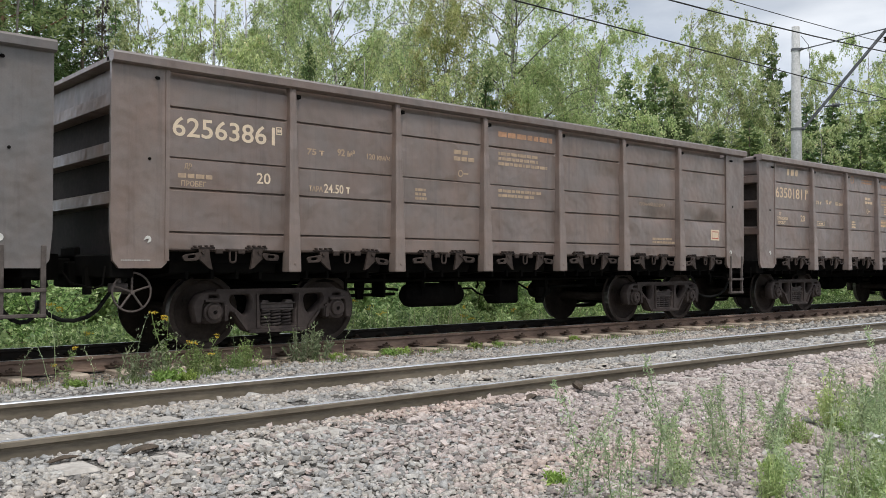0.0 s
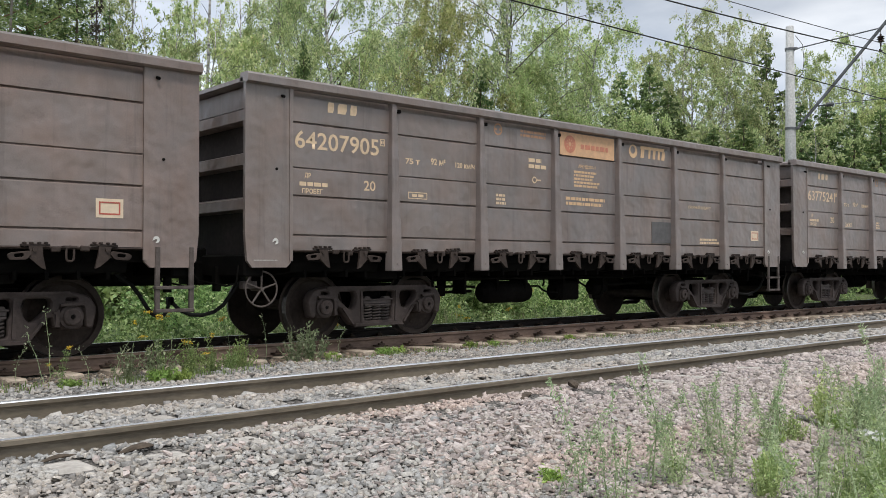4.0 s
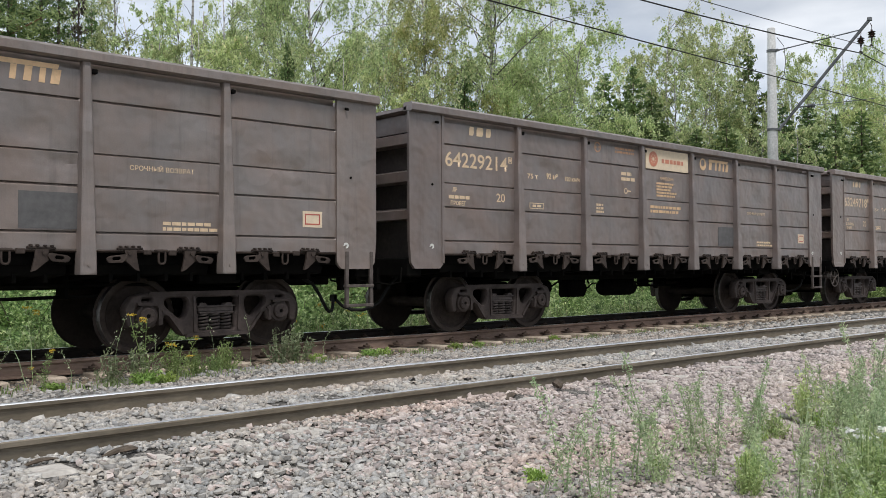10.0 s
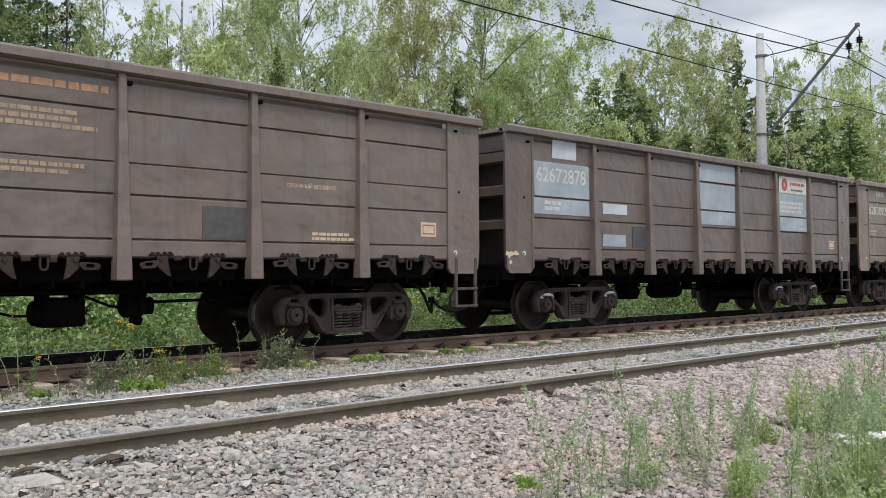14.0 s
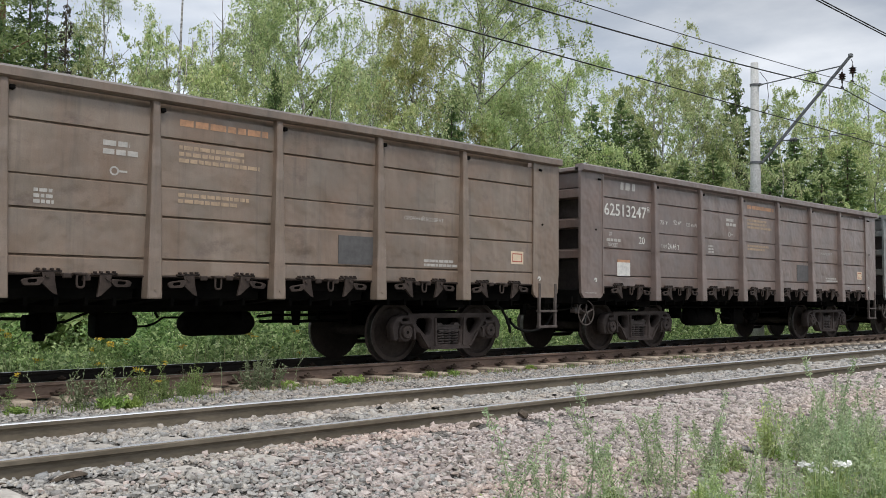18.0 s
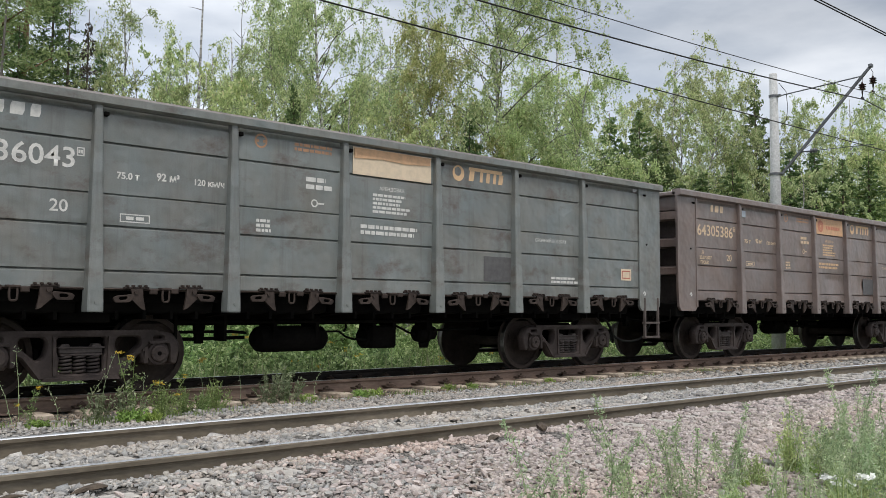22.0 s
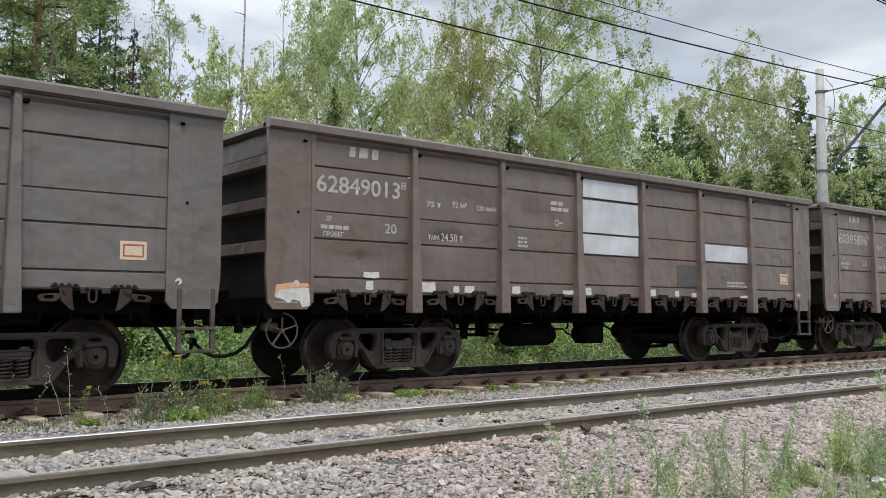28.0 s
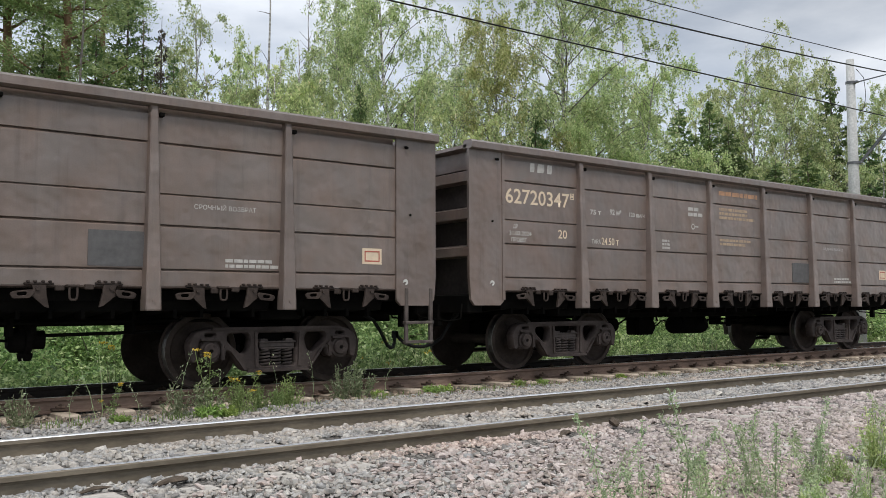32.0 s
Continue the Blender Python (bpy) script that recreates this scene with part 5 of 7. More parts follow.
    if "board" in marks:
        mat = M_BOARD if rng.random() < 0.5 else M_PALE
        sign(flat(("bd", mat.name), lambda: board_mesh(1.46, 0.39, mat)), 6.25, 2.945, "board", "sun-bleached orange company board")
        if k == 11:
            # the print has weathered away but for a rusty smear along the top
            sign(blot_mesh(((0.02, 0.0), (0.5, 0.03), (0.95, 0.01), (1.43, 0.04), (1.44, 0.15), (0.8, 0.16), (0.02, 0.15)), M_BOARD), 6.25, 3.17, "paint_patch", "rusty smear on the board", 0.011)
            board_print = ()
        else:
            board_print = (("sunmark", 6.50, 3.14), ("bdbar", 6.78, 3.08))
        flat("sunmark", lambda: ring_mesh(0.09, 0.15, M_FADED, 9))
        flat("bdbar", lambda: bars_mesh(0.75, 0.13, 1, M_FADED, 4, 0))
        for what, u, z in board_print:
            sign(FLAT[what], u, z, "emblem", "", 0.010)
    if "lease" in marks:
        straw = M_STRAW if ink is M_CREAM else ink
        sign(text_mesh("АРЕНДОВАН", 0.07, 0.46, straw), 6.73, 2.74)
        sign(flat(("l", straw.name), lambda: bars_mesh(0.70, 0.30, 5, straw, 11, 0.3)), 6.61, 2.42)
        sign(flat(("l2", straw.name), lambda: bars_mesh(1.22, 0.17, 2, straw, 12, 0.3)), 6.40, 2.10)
    if "old" in marks:
        sign(flat("o2", lambda: bars_mesh(1.25, 0.13, 1, M_ORANGE, 14, 0)), 6.42, 3.11)
        sign(flat(("o3", ink.name), lambda: bars_mesh(1.2, 0.24, 3, M_TAN, 15, 0.25)), 6.42, 2.66)
        sign(flat(("o4", ink.name), lambda: bars_mesh(1.15, 0.15, 2, M_TAN, 16, 0.4)), 6.42, 2.16)
    if "owner" in marks:
        sign(flat("owr", lambda: letters_shape_mesh("owner_ring", M_STRAW)), 8.14, 3.07, "emblem", "company ring in faded straw yellow")
        sign(flat("ow", lambda: letters_shape_mesh("owner", M_STRAW)), 8.14, 3.07, "emblem", "company mark in faded straw yellow")
    if "return" in marks:
        sign(text_mesh("СРОЧНЫЙ ВОЗВРАТ", 0.075, 0.80, ink), 10.05, 2.19)
        sign(flat(("rt", ink.name), lambda: bars_mesh(0.74, 0.13, 2, ink, 17, 0.3)), 10.45, 1.50)
    if "patch" in marks:
        me = flat("pt", lambda: board_mesh(0.62, 0.40, M_DARKPATCH))
        sign(me, 8.84, 1.49, "paint_patch", "darker repainted square", -0.002)
    if "sticker" in marks:
        sign(flat("st", lambda: frame_sign_mesh(0.31, 0.215, (M_PALE, M_RED))), 12.40, 1.595, "sticker", "small framed sticker")
    return root, sets, sign


M_DARKPATCH = surface("repainted_square", (0.098, 0.094, 0.094), (0.125, 0.12, 0.12), 0.6, 0, 9, 1.5, 0)

DATES = {2: "27.03.2026", 7: "01.11.2025", 11: "10.02.2023", 12: "23.07.2027", 16: "31.03.2024"}
FULL = "mark data ring lease owner return patch sticker "
TRAIN = (
    ("", (0.147, 0.142, 0.142), M_CREAM, M_CREAM, "return sticker", "dark grey steel gondola wagon with dusty sides"),
    ("62563861", (0.198, 0.161, 0.144), M_PALE, M_TAN, "data tara hand old return sticker", "brown steel gondola wagon with a dented side"),
    ("63501811", (0.208, 0.171, 0.158), M_CREAM, M_CREAM, FULL + "old", "brown steel gondola wagon with worn orange lettering"),
    ("64207905", (0.201, 0.177, 0.169), M_CREAM, M_CREAM, FULL + "board hand", "grey steel gondola wagon with an orange board"),
    ("63775241", (0.205, 0.180, 0.174), M_CREAM, M_CREAM, FULL + "ring", "dark grey steel gondola wagon with cream lettering"),
    ("64190812", (0.195, 0.171, 0.162), M_CREAM, M_CREAM, FULL + "board hand", "grey-brown steel gondola wagon with a pale board"),
    ("64229214", (0.176, 0.151, 0.144), M_CREAM, M_CREAM, FULL + "board", "dark grey steel gondola wagon with an orange board"),
    ("63249718", (0.194, 0.160, 0.146), M_CREAM, M_CREAM, "mark data hand old return sticker patch", "grey-brown steel gondola wagon with cream lettering"),
    ("", (0.157, 0.129, 0.118), M_WHITE, M_DULL, "sticker", "brown steel gondola wagon with pale blue painted-over squares"),
    ("62830922", (0.214, 0.170, 0.134), M_WHITE, M_DULL, "mark data tara old return sticker patch", "dusty light brown steel gondola wagon"),
    ("62513247", (0.190, 0.153, 0.141), M_WHITE, M_DULL, "mark data tara hand old return sticker patch", "brown steel gondola wagon with a white patch"),
    ("60036043", (0.179, 0.205, 0.203), M_WHITE, M_WHITE, FULL + "board hand", "blue-grey steel gondola wagon with rusty scuffs"),
    ("64305386", (0.181, 0.150, 0.140), M_CREAM, M_CREAM, FULL + "board", "grey-brown steel gondola wagon with an orange board"),
    ("63947055", (0.158, 0.146, 0.141), M_CREAM, M_CREAM, FULL + "board", "dark grey steel gondola wagon with an orange board"),
    ("62849013", (0.166, 0.135, 0.121), M_DULL, M_DULL, "mark data tara hand return sticker patch", "brown steel gondola wagon with silver painted-over squares"),
    ("60395886", (0.170, 0.139, 0.124), M_DULL, M_DULL, "mark data tara hand old return sticker patch", "brown steel gondola wagon with pale lettering"),
    ("62720347", (0.181, 0.148, 0.134), M_PALE, M_DULL, "mark data tara old return sticker patch", "brown steel gondola wagon with pale lettering"),
)
DABS = ((1.80, 1.465, 0.27, 0.09), (1.84, 1.30, 0.13, 0.13), (2.78, 1.285, 0.29, 0.15), (3.40, 1.285, 0.12, 0.10), (3.62, 1.285, 0.20, 0.11), (4.60, 1.285, 0.18, 0.12),
        (5.74, 1.29, 0.27, 0.07), (6.28, 1.285, 0.17, 0.13), (8.03, 1.285, 0.16, 0.13), (8.76, 1.29, 0.13, 0.11), (9.28, 1.285, 0.15, 0.08), (10.9, 1.285, 0.34, 0.05))
WAGONS = []
for k, (number, colour, big, ink, marks, label) in enumerate(TRAIN):
    root, sets, sign = build_wagon(k, number, colour, big, ink, marks.split(), label, 0.8 if k == 9 else 0.55 if k == 11 else 0.4, 0.85 if k == 11 else 0.7 if k in (2, 9) else 0.45)
    if k == 8:
        for n, (u, z, w, h) in enumerate(((1.04, 2.05, 1.50, 0.90), (1.52, 3.03, 0.66, 0.32), (2.94, 2.12, 0.76, 0.19), (2.94, 1.52, 0.70, 0.22), (6.27, 2.04, 1.44, 1.29), (9.72, 2.0, 1.45, 0.90))):
            sign(brushed_mesh(w, z, h, M_SILVER if n in (1, 2) else M_BLUE, 40 + n), u, z, "paint_patch", "pale blue-grey painted-over square")
        sign(brushed_mesh(0.50, 1.51, 0.40, M_SLATE, 47), 3.86, 1.51, "paint_patch", "dark slate repainted square")
        sign(text_mesh("62672878", 0.26, 1.34, M_WHITE), 1.10, 2.60, "lettering", "thin white wagon number", 0.008)
        sign(flat("d8", lambda: bars_mesh(0.50, 0.20, 2, M_WHITE, 25, 0.2)), 1.30, 2.12, "lettering", "", 0.008)
        sign(board_mesh(1.42, 0.40, M_WHITE), 9.74, 2.90, "board", "white company board", 0.008)
        sign(bars_mesh(1.20, 0.30, 3, M_WHITE, 21, 0.1), 9.80, 2.44, "lettering", "", 0.008)
        sign(bars_mesh(0.40, 0.07, 1, M_WHITE, 22, 0.0), 10.70, 2.04, "lettering", "", 0.008)
        sign(ring_mesh(0.09, 0.15, M_RED, 9), 10.02, 3.10, "emblem", "red ring emblem", 0.016)
        sign(bars_mesh(0.75, 0.11, 1, M_RED, 4, 0), 10.28, 3.10, "emblem", "", 0.016)
        sign(bars_mesh(0.62, 0.07, 1, M_STEEL, 5, 0), 10.34, 2.97, "emblem", "", 0.016)
        for u, z, loop in ((0.30, 1.28, ((0.0, 0.05), (0.03, 0.13), (0.09, 0.10), (0.15, 0.12), (0.20, 0.06), (0.12, 0.03), (0.08, 0.0), (0.05, 0.05))),
                           (0.47, 1.33, ((0.0, 0.03), (0.06, 0.08), (0.13, 0.05), (0.16, 0.01), (0.07, 0.0))), (0.38, 1.21, ((0.0, 0.02), (0.05, 0.05), (0.08, 0.0), (0.03, -0.03)))):
            sign(blot_mesh(loop, M_PALE), u, z, "paint_patch", "cream paint splash on the corner plate", 0.021)
    if k == 14:
        sign(brushed_mesh(1.46, 1.995, 1.27, M_SILVER, 50), 6.25, 1.995, "paint_patch", "silver painted-over square")
        sign(brushed_mesh(1.48, 1.995, 0.32, M_SILVER, 51), 9.72, 1.995, "paint_patch", "silver painted-over strip")
        sign(blot_mesh(((0.0, 0.13), (0.06, 0.26), (0.30, 0.27), (0.50, 0.25), (0.52, 0.02), (0.40, 0.0), (0.36, 0.08), (0.26, 0.10), (0.20, 0.05), (0.12, 0.10)), M_WHITE), 0.44, 1.06, "paint_patch", "white paint smear on the corner plate", 0.021)
        sign(blot_mesh(((0.0, 0.13), (0.03, 0.28), (0.26, 0.31), (0.50, 0.30), (0.50, 0.25), (0.30, 0.24), (0.08, 0.22)), M_BOARD), 0.43, 1.07, "paint_patch", "rusty orange rim of the smear", 0.024)
        for n, (u, z, w, h) in enumerate(DABS):
            sign(blot_mesh(((0.0, 0.01), (w * 0.7, 0.0), (w, h * 0.12), (w * 0.97, h), (w * 0.5, h * (0.94 + 0.06 * (n % 2))), (0.01, h * 0.97)), M_WHITE), u, z, "paint_patch", "white paint dab")
    if k == 10:
        sign(board_mesh(0.42, 0.26, M_WHITE), 1.44, 1.46, "paint_patch", "white sticker with a peeling edge")
        sign(board_mesh(0.40, 0.05, M_ORANGE), 1.45, 1.72, "paint_patch", "rust stain above the sticker")
    if k == 12:
        sign(board_mesh(0.20, 0.14, M_BLUE), 2.76, 3.10, "paint_patch", "pale blue paint dab")
    WAGONS.append((root, sets, k))


# ---- crushed stone ----
def near_sleeper(x, y, first, pitch, half_w, ys):
    d = np.abs((x - first + pitch / 2) % pitch - pitch / 2)
    hit_y = np.zeros(len(x), dtype=bool)
    for a, b in ys:
        hit_y |= (y > a) & (y < b)
    return (d < half_w) & hit_y


def off_rails(x, y, rng):
    ok = (x < (y + 12.3) * 3.0) & (np.hypot(x, y + 11.55) > 4.9) & (y > -9.15 + 0.35 * np.sin(x * 2.3) + 0.25 * np.sin(x * 5.1 + 1))
    for c in (NEAR_Y - 0.7975, NEAR_Y + 0.7975, -0.7975, 0.7975):
        ok &= np.abs(y - c) > 0.085
    bare = near_sleeper(x, y, NEAR_FIRST, NEAR_PITCH, 0.14, ((-6.42, -6.06), (-5.14, -4.70)))
    bare2 = near_sleeper(x, y, FAR_FIRST, FAR_PITCH, 0.13, ((-1.46, -0.86), (-0.72, 0.72)))
    return ok & ~(bare & (rng.random_sample(len(x)) < 0.97)) & ~(bare2 & (rng.random_sample(len(x)) < 0.93))


def sandy_band(x, y, rng):
    c = -6.85 + 0.12 * np.sin(x * 0.9)
    return off_rails(x, y, rng) & (np.abs(y - c) < 0.5 * rng.random_sample(len(x)) ** 0.6)


M_STONE_OLD = stone_material("dirty_ballast", [(0.0, (0.10, 0.078, 0.058)), (0.4, (0.22, 0.175, 0.132)), (0.8, (0.33, 0.27, 0.205)), (1.0, (0.45, 0.385, 0.31))])
G_TXT = "loose grey and pinkish crushed granite ballast"
stones("ballast_stones", -16, 0.9, -9.6, -1.75, 6000, 0.085, 10, G_TXT, 0, off_rails)
stones("ballast_stones", 0.8, 6.0, -9.6, -5.87, 30500, 0.036, 11, G_TXT, 0.006, lambda x, y, rng: off_rails(x, y, rng) & (x + rng.normal(0, 0.8, len(x)) < 3.9))
stones("ballast_stones", 1.8, 8, -9.6, -5.87, 35000, 0.038, 21, G_TXT, 0.004, lambda x, y, rng: off_rails(x, y, rng) & (x + rng.normal(0, 0.8, len(x)) > 3.7), M_STONE_WARM)
stones("ballast_stones", 8, 16, -7.9, -5.87, 15000, 0.046, 12, G_TXT, 0, off_rails, M_STONE_WARM)
stones("ballast_stones", 16, 50, -7.2, -5.87, 5500, 0.08, 13, G_TXT, 0, off_rails, M_STONE_WARM)
stones("ballast_stones", 0.5, 13, -5.75, -4.25, 24000, 0.044, 14, G_TXT, 0.008, off_rails)
stones("ballast_stones", 13, 50, -5.75, -4.25, 5000, 0.075, 15, G_TXT, 0.0, off_rails)
stones("ballast_stones", 0.5, 15, -4.15, -1.76, 23000, 0.042, 16, G_TXT, 0, off_rails)
stones("ballast_stones", 15, 50, -4.15, -2.0, 4500, 0.08, 17, G_TXT, 0, off_rails)
stones("old_ballast", 0.5, 22, -2.1, -0.86, 7600, 0.044, 18, "dirty brown ballast with grit and soil", -0.006, off_rails, M_STONE_OLD)
stones("old_ballast", 0.5, 22, -0.72, 1.0, 2600, 0.07, 22, "dirty brown ballast between the rails", -0.006, off_rails, M_STONE_OLD)
# coarser pieces round the place where the camera stands
stones("ballast_stones", -4, 4.5, -9.3, -5.95, 3200, 0.06, 23, G_TXT, 0.0, lambda x, y, rng: (np.hypot(x, y + 11.55) < 5.0) & (y > -8.8 + 0.3 * np.sin(x * 2.1) + 0.3 * rng.normal(0, 1, len(x))))
M_STONE_SAND = stone_material("sandy_fines", [(0.0, (0.22, 0.19, 0.165)), (0.5, (0.38, 0.335, 0.29)), (1.0, (0.50, 0.45, 0.40))])
stones("gravel_fines", 4.5, 26, -7.7, -6.2, 25000, 0.032, 20, "sandy beige gravel fines on the ballast shoulder", 0.012, sandy_band, M_STONE_SAND)
# a few larger pieces
stones("ballast_stones", 1.5, 10, -8.8, -6.2, 60, 0.085, 19, "larger pinkish granite lumps", 0.0, off_rails)


# ---- overhead line ----
def build_pole():
    root = tagged(new("catenary_pole"), "pale grey concrete catenary pole with a slanted steel bracket", "power pole")
    root.location = (27.8, 2.9, -0.6)
    sh = Shape()
    sh.lathe([(0.0, 0.0), (0.235, 0.0), (0.125, 9.55), (0.115, 9.57), (0.0, 9.58)], "z", 14)
    part("shaft", sh.mesh("shaft", M_CONCRETE, True), root, "tapered concrete shaft")
    for z, r in ((8.80, 0.16), (6.18, 0.19)):
        c = Shape().lathe([(r - 0.03, -0.04), (r, -0.04), (r, 0.04), (r - 0.03, 0.04)], "z", 14)
        c.box(-0.06, 0.06, -r - 0.09, -r + 0.02, -0.035, 0.035, 0, 0.008)
        part("collar", c.mesh("collar", M_STEEL), root, "", pose(0, 0, z))
    for z in (6.9, 7.05, 7.2):
        part("step_bolt", Shape().rod((0.1, -0.1, 0), (0.25, -0.2, 0), 0.014, 6).mesh("step_bolt", M_STEEL), root, "", pose(0, 0, z))
    arm = Shape()
    a, b = Vector((0.1, -0.15, 6.15)), Vector((0.4, -3.02, 9.30))
    arm.rod(a, b, 0.055, 4)
    arm.box(b.x - 0.07, b.x + 0.07, b.y - 0.05, b.y + 0.06, b.z - 0.05, b.z + 0.06, 0, 0.01)
    bracket = part("bracket_arm", arm.mesh("bracket_arm", M_STEEL), root, "slanted dark steel arm")
    tie = Shape().rod((0.05, -0.2, 8.80), (0.38, -2.68, 9.02), 0.02, 6)
    part("tie_rod", tie.mesh("tie_rod", M_STEEL), root)
    for y, z in ((-2.74, 8.83), (-3.07, 8.97)):
        i = Shape()
        i.tube([(0, 0.05, 0.22), (0.02, 0.0, 0.12), (0, 0, 0.0)], 0.01, 6)
        i.lathe([(0.0, 0.0), (0.03, 0.0), (0.03, -0.04), (0.115, -0.08), (0.06, -0.11), (0.12, -0.15), (0.06, -0.18), (0.115, -0.23), (0.03, -0.24), (0.025, -0.36), (0.0, -0.36)], "z", 12)
        i.tube([(0, 0, -0.34), (0, 0, -0.47)], 0.014, 6)
        i.box(-0.09, 0.09, -0.02, 0.02, -0.52, -0.47, 0, 0.008)
        part("insulator", i.mesh("insulator", M_GLAZE), root, "brown ribbed insulator", pose(0.4, y, z))
    reg = Shape()
    reg.lathe([(0.03, -0.16), (0.085, -0.12), (0.04, -0.08), (0.085, -0.04), (0.04, 0.0), (0.085, 0.04), (0.03, 0.08)], "y", 10, (0.22, -1.18, 6.84))
    reg.rod((0.15, -0.78, 6.84), (0.22, -1.10, 6.84), 0.025, 6)
    reg.rod((0.22, -1.3, 6.84), (0.6, -3.05, 6.86), 0.012, 6)
    part("steady_arm", reg.mesh("steady_arm", M_STEEL), root)
    loop = Shape()
    loop.tube([(0.10, -0.14, 9.25), (0.42, -0.22, 9.0), (0.52, -0.22, 8.5), (0.46, -0.2, 8.05), (0.16, -0.16, 7.8)], 0.010, 5)
    part("earth_wire", loop.mesh("earth_wire", M_WIRE), root)
    return root


pole = build_pole()
# its counterpart down the line holds the wires of the empty track
copy_thing(pole, pose(83.9, -8.05, -0.6, 0, 0, 180))


def wire(name, y0, points, r, label):
    sh = Shape()
    sh.tube(points, r, 6)
    ob = new(name, sh.mesh(name, M_WIRE, True))
    return tagged(ob, label, "overhead wire")


def sagging(x0, x1, za, zb, zm, y, n=24):
    out = []
    for i in range(n + 1):
        u = i / n
        out.append((x0 + (x1 - x0) * u, y, za + (zb - za) * u - 4 * ((za + zb) / 2 - zm) * u * (1 - u)))
    return out


wire("messenger_wire", 0, sagging(-27.5, 28.2, 7.66, 7.68, 6.68, 0.13) + sagging(28.2, 84, 7.68, 7.66, 6.6, 0.13)[1:], 0.017, "dark stranded messenger wire over the train's track")
wire("feeder_wire", 0, sagging(-27.5, 28.3, 7.80, 7.82, 6.98, -0.18) + sagging(28.3, 84, 7.82, 7.8, 6.9, -0.18)[1:], 0.010, "thin dark wire beside the messenger wire")
wire("contact_wire", 0, [(-27, 0.15, 5.72), (0, 0.0, 5.86), (28.4, -0.2, 6.09), (60, 0.1, 6.2), (84, 0.2, 6.25)], 0.014, "dark contact wire over the train's track")
for dy in (-0.03, 0.03):
    wire("contact_wire", 0, [(-27, NEAR_Y + dy, 6.22), (0, NEAR_Y + dy, 6.2), (28.4, NEAR_Y + dy, 6.17), (83.3, NEAR_Y + dy, 6.25)], 0.012, "dark contact wire over the empty track")


# ---- trees ----
def leaf_quads(centres, size, rng, droop=0.5, slim=0.62):
    """Small leaves, each a folded diamond of its own."""
    n = len(centres)
    s = size * rng.uniform(0.6, 1.35, n)
    d = rng.normal(0, 1, (n, 3))
    d[:, 2] -= droop * 1.6
    d /= np.linalg.norm(d, axis=1, keepdims=True)
    w = np.cross(d, rng.normal(0, 1, (n, 3)))
    w /= np.linalg.norm(w, axis=1, keepdims=True) + 1e-9
    nrm = np.cross(d, w)
    a = centres - d * s[:, None] * 0.5
    b = centres + w * (s * slim * 0.5)[:, None] + nrm * (s * 0.10)[:, None]
    c = centres + d * s[:, None] * 0.5
    e = centres - w * (s * slim * 0.5)[:, None] + nrm * (s * 0.10)[:, None]
    v = np.stack([a, b, c, e], 1).reshape(-1, 3)
    return v, np.arange(4 * n).reshape(-1, 4)


def leaf_tris(centres, size, rng, droop=0.5, slim=0.7):
    """Small leaves, each one a pointed blade."""
    n = len(centres)
    s = size * rng.uniform(0.6, 1.35, n)
    d = rng.normal(0, 1, (n, 3))
    d[:, 2] -= droop * 1.6
    d /= np.linalg.norm(d, axis=1, keepdims=True)
    w = np.cross(d, rng.normal(0, 1, (n, 3)))
    w /= np.linalg.norm(w, axis=1, keepdims=True) + 1e-9
    a = centres - d * (s * 0.4)[:, None] + w * (s * slim * 0.5)[:, None]
    b = centres - d * (s * 0.4)[:, None] - w * (s * slim * 0.5)[:, None]
    c = centres + d * (s * 0.6)[:, None]
    return np.stack([a, b, c], 1).reshape(-1, 3), np.arange(3 * n).reshape(-1, 3)


def limb_path(rng, base, az, rise, length, droop, n=7):
    pts, p = [], np.array(base, dtype=float)
    d = np.array([math.cos(az) * math.cos(rise), math.sin(az) * math.cos(rise), math.sin(rise)])
    step = length / (n - 1)
    for i in range(n):
        pts.append(p.copy())
        d = d + np.array([rng.normal(0, 0.12), rng.normal(0, 0.12), rng.normal(0, 0.06) - droop * i / n])
        d /= np.linalg.norm(d)
        p = p + d * step
    return pts


def hanging_twigs(rng, starts, out, count, length, sag):
    """Thin twigs that leave a limb outwards and bend down: base, knee and tip of each."""
    k = rng.randint(0, len(starts), count)
    base, o = starts[k] + rng.normal(0, 0.05, (count, 3)), out[k]
    d = o * 0.6 + rng.normal(0, 0.55, (count, 3)) + (0, 0, 0.15)
    d /= np.linalg.norm(d, axis=1, keepdims=True)
    ln = length * rng.uniform(0.4, 1.3, (count, 1))
    knee = base + d * ln * 0.5
    tip = knee + d * ln * 0.28 + np.array([0, 0, -1.0]) * ln * sag * rng.uniform(0.3, 1.2, (count, 1))
    return base, knee, tip


def thin_sticks(a, b, r):
    """Three-sided sticks from a to b, open at both ends."""
    d = b - a
    d = d / (np.linalg.norm(d, axis=1, keepdims=True) + 1e-9)
    u = np.cross(d, (0.31, 0.77, 0.55))
    u /= np.linalg.norm(u, axis=1, keepdims=True) + 1e-9
    w = np.cross(d, u)
    ring = [u * math.cos(q) + w * math.sin(q) for q in (0.0, 2.094, 4.189)]
    v = np.stack([a + c * r for c in ring] + [b + c * r * 0.6 for c in ring], 1).reshape(-1, 3)
    k = np.arange(len(a))[:, None] * 6
    return v, np.concatenate([k + (0, 1, 4, 3), k + (1, 2, 5, 4), k + (2, 0, 3, 5)])


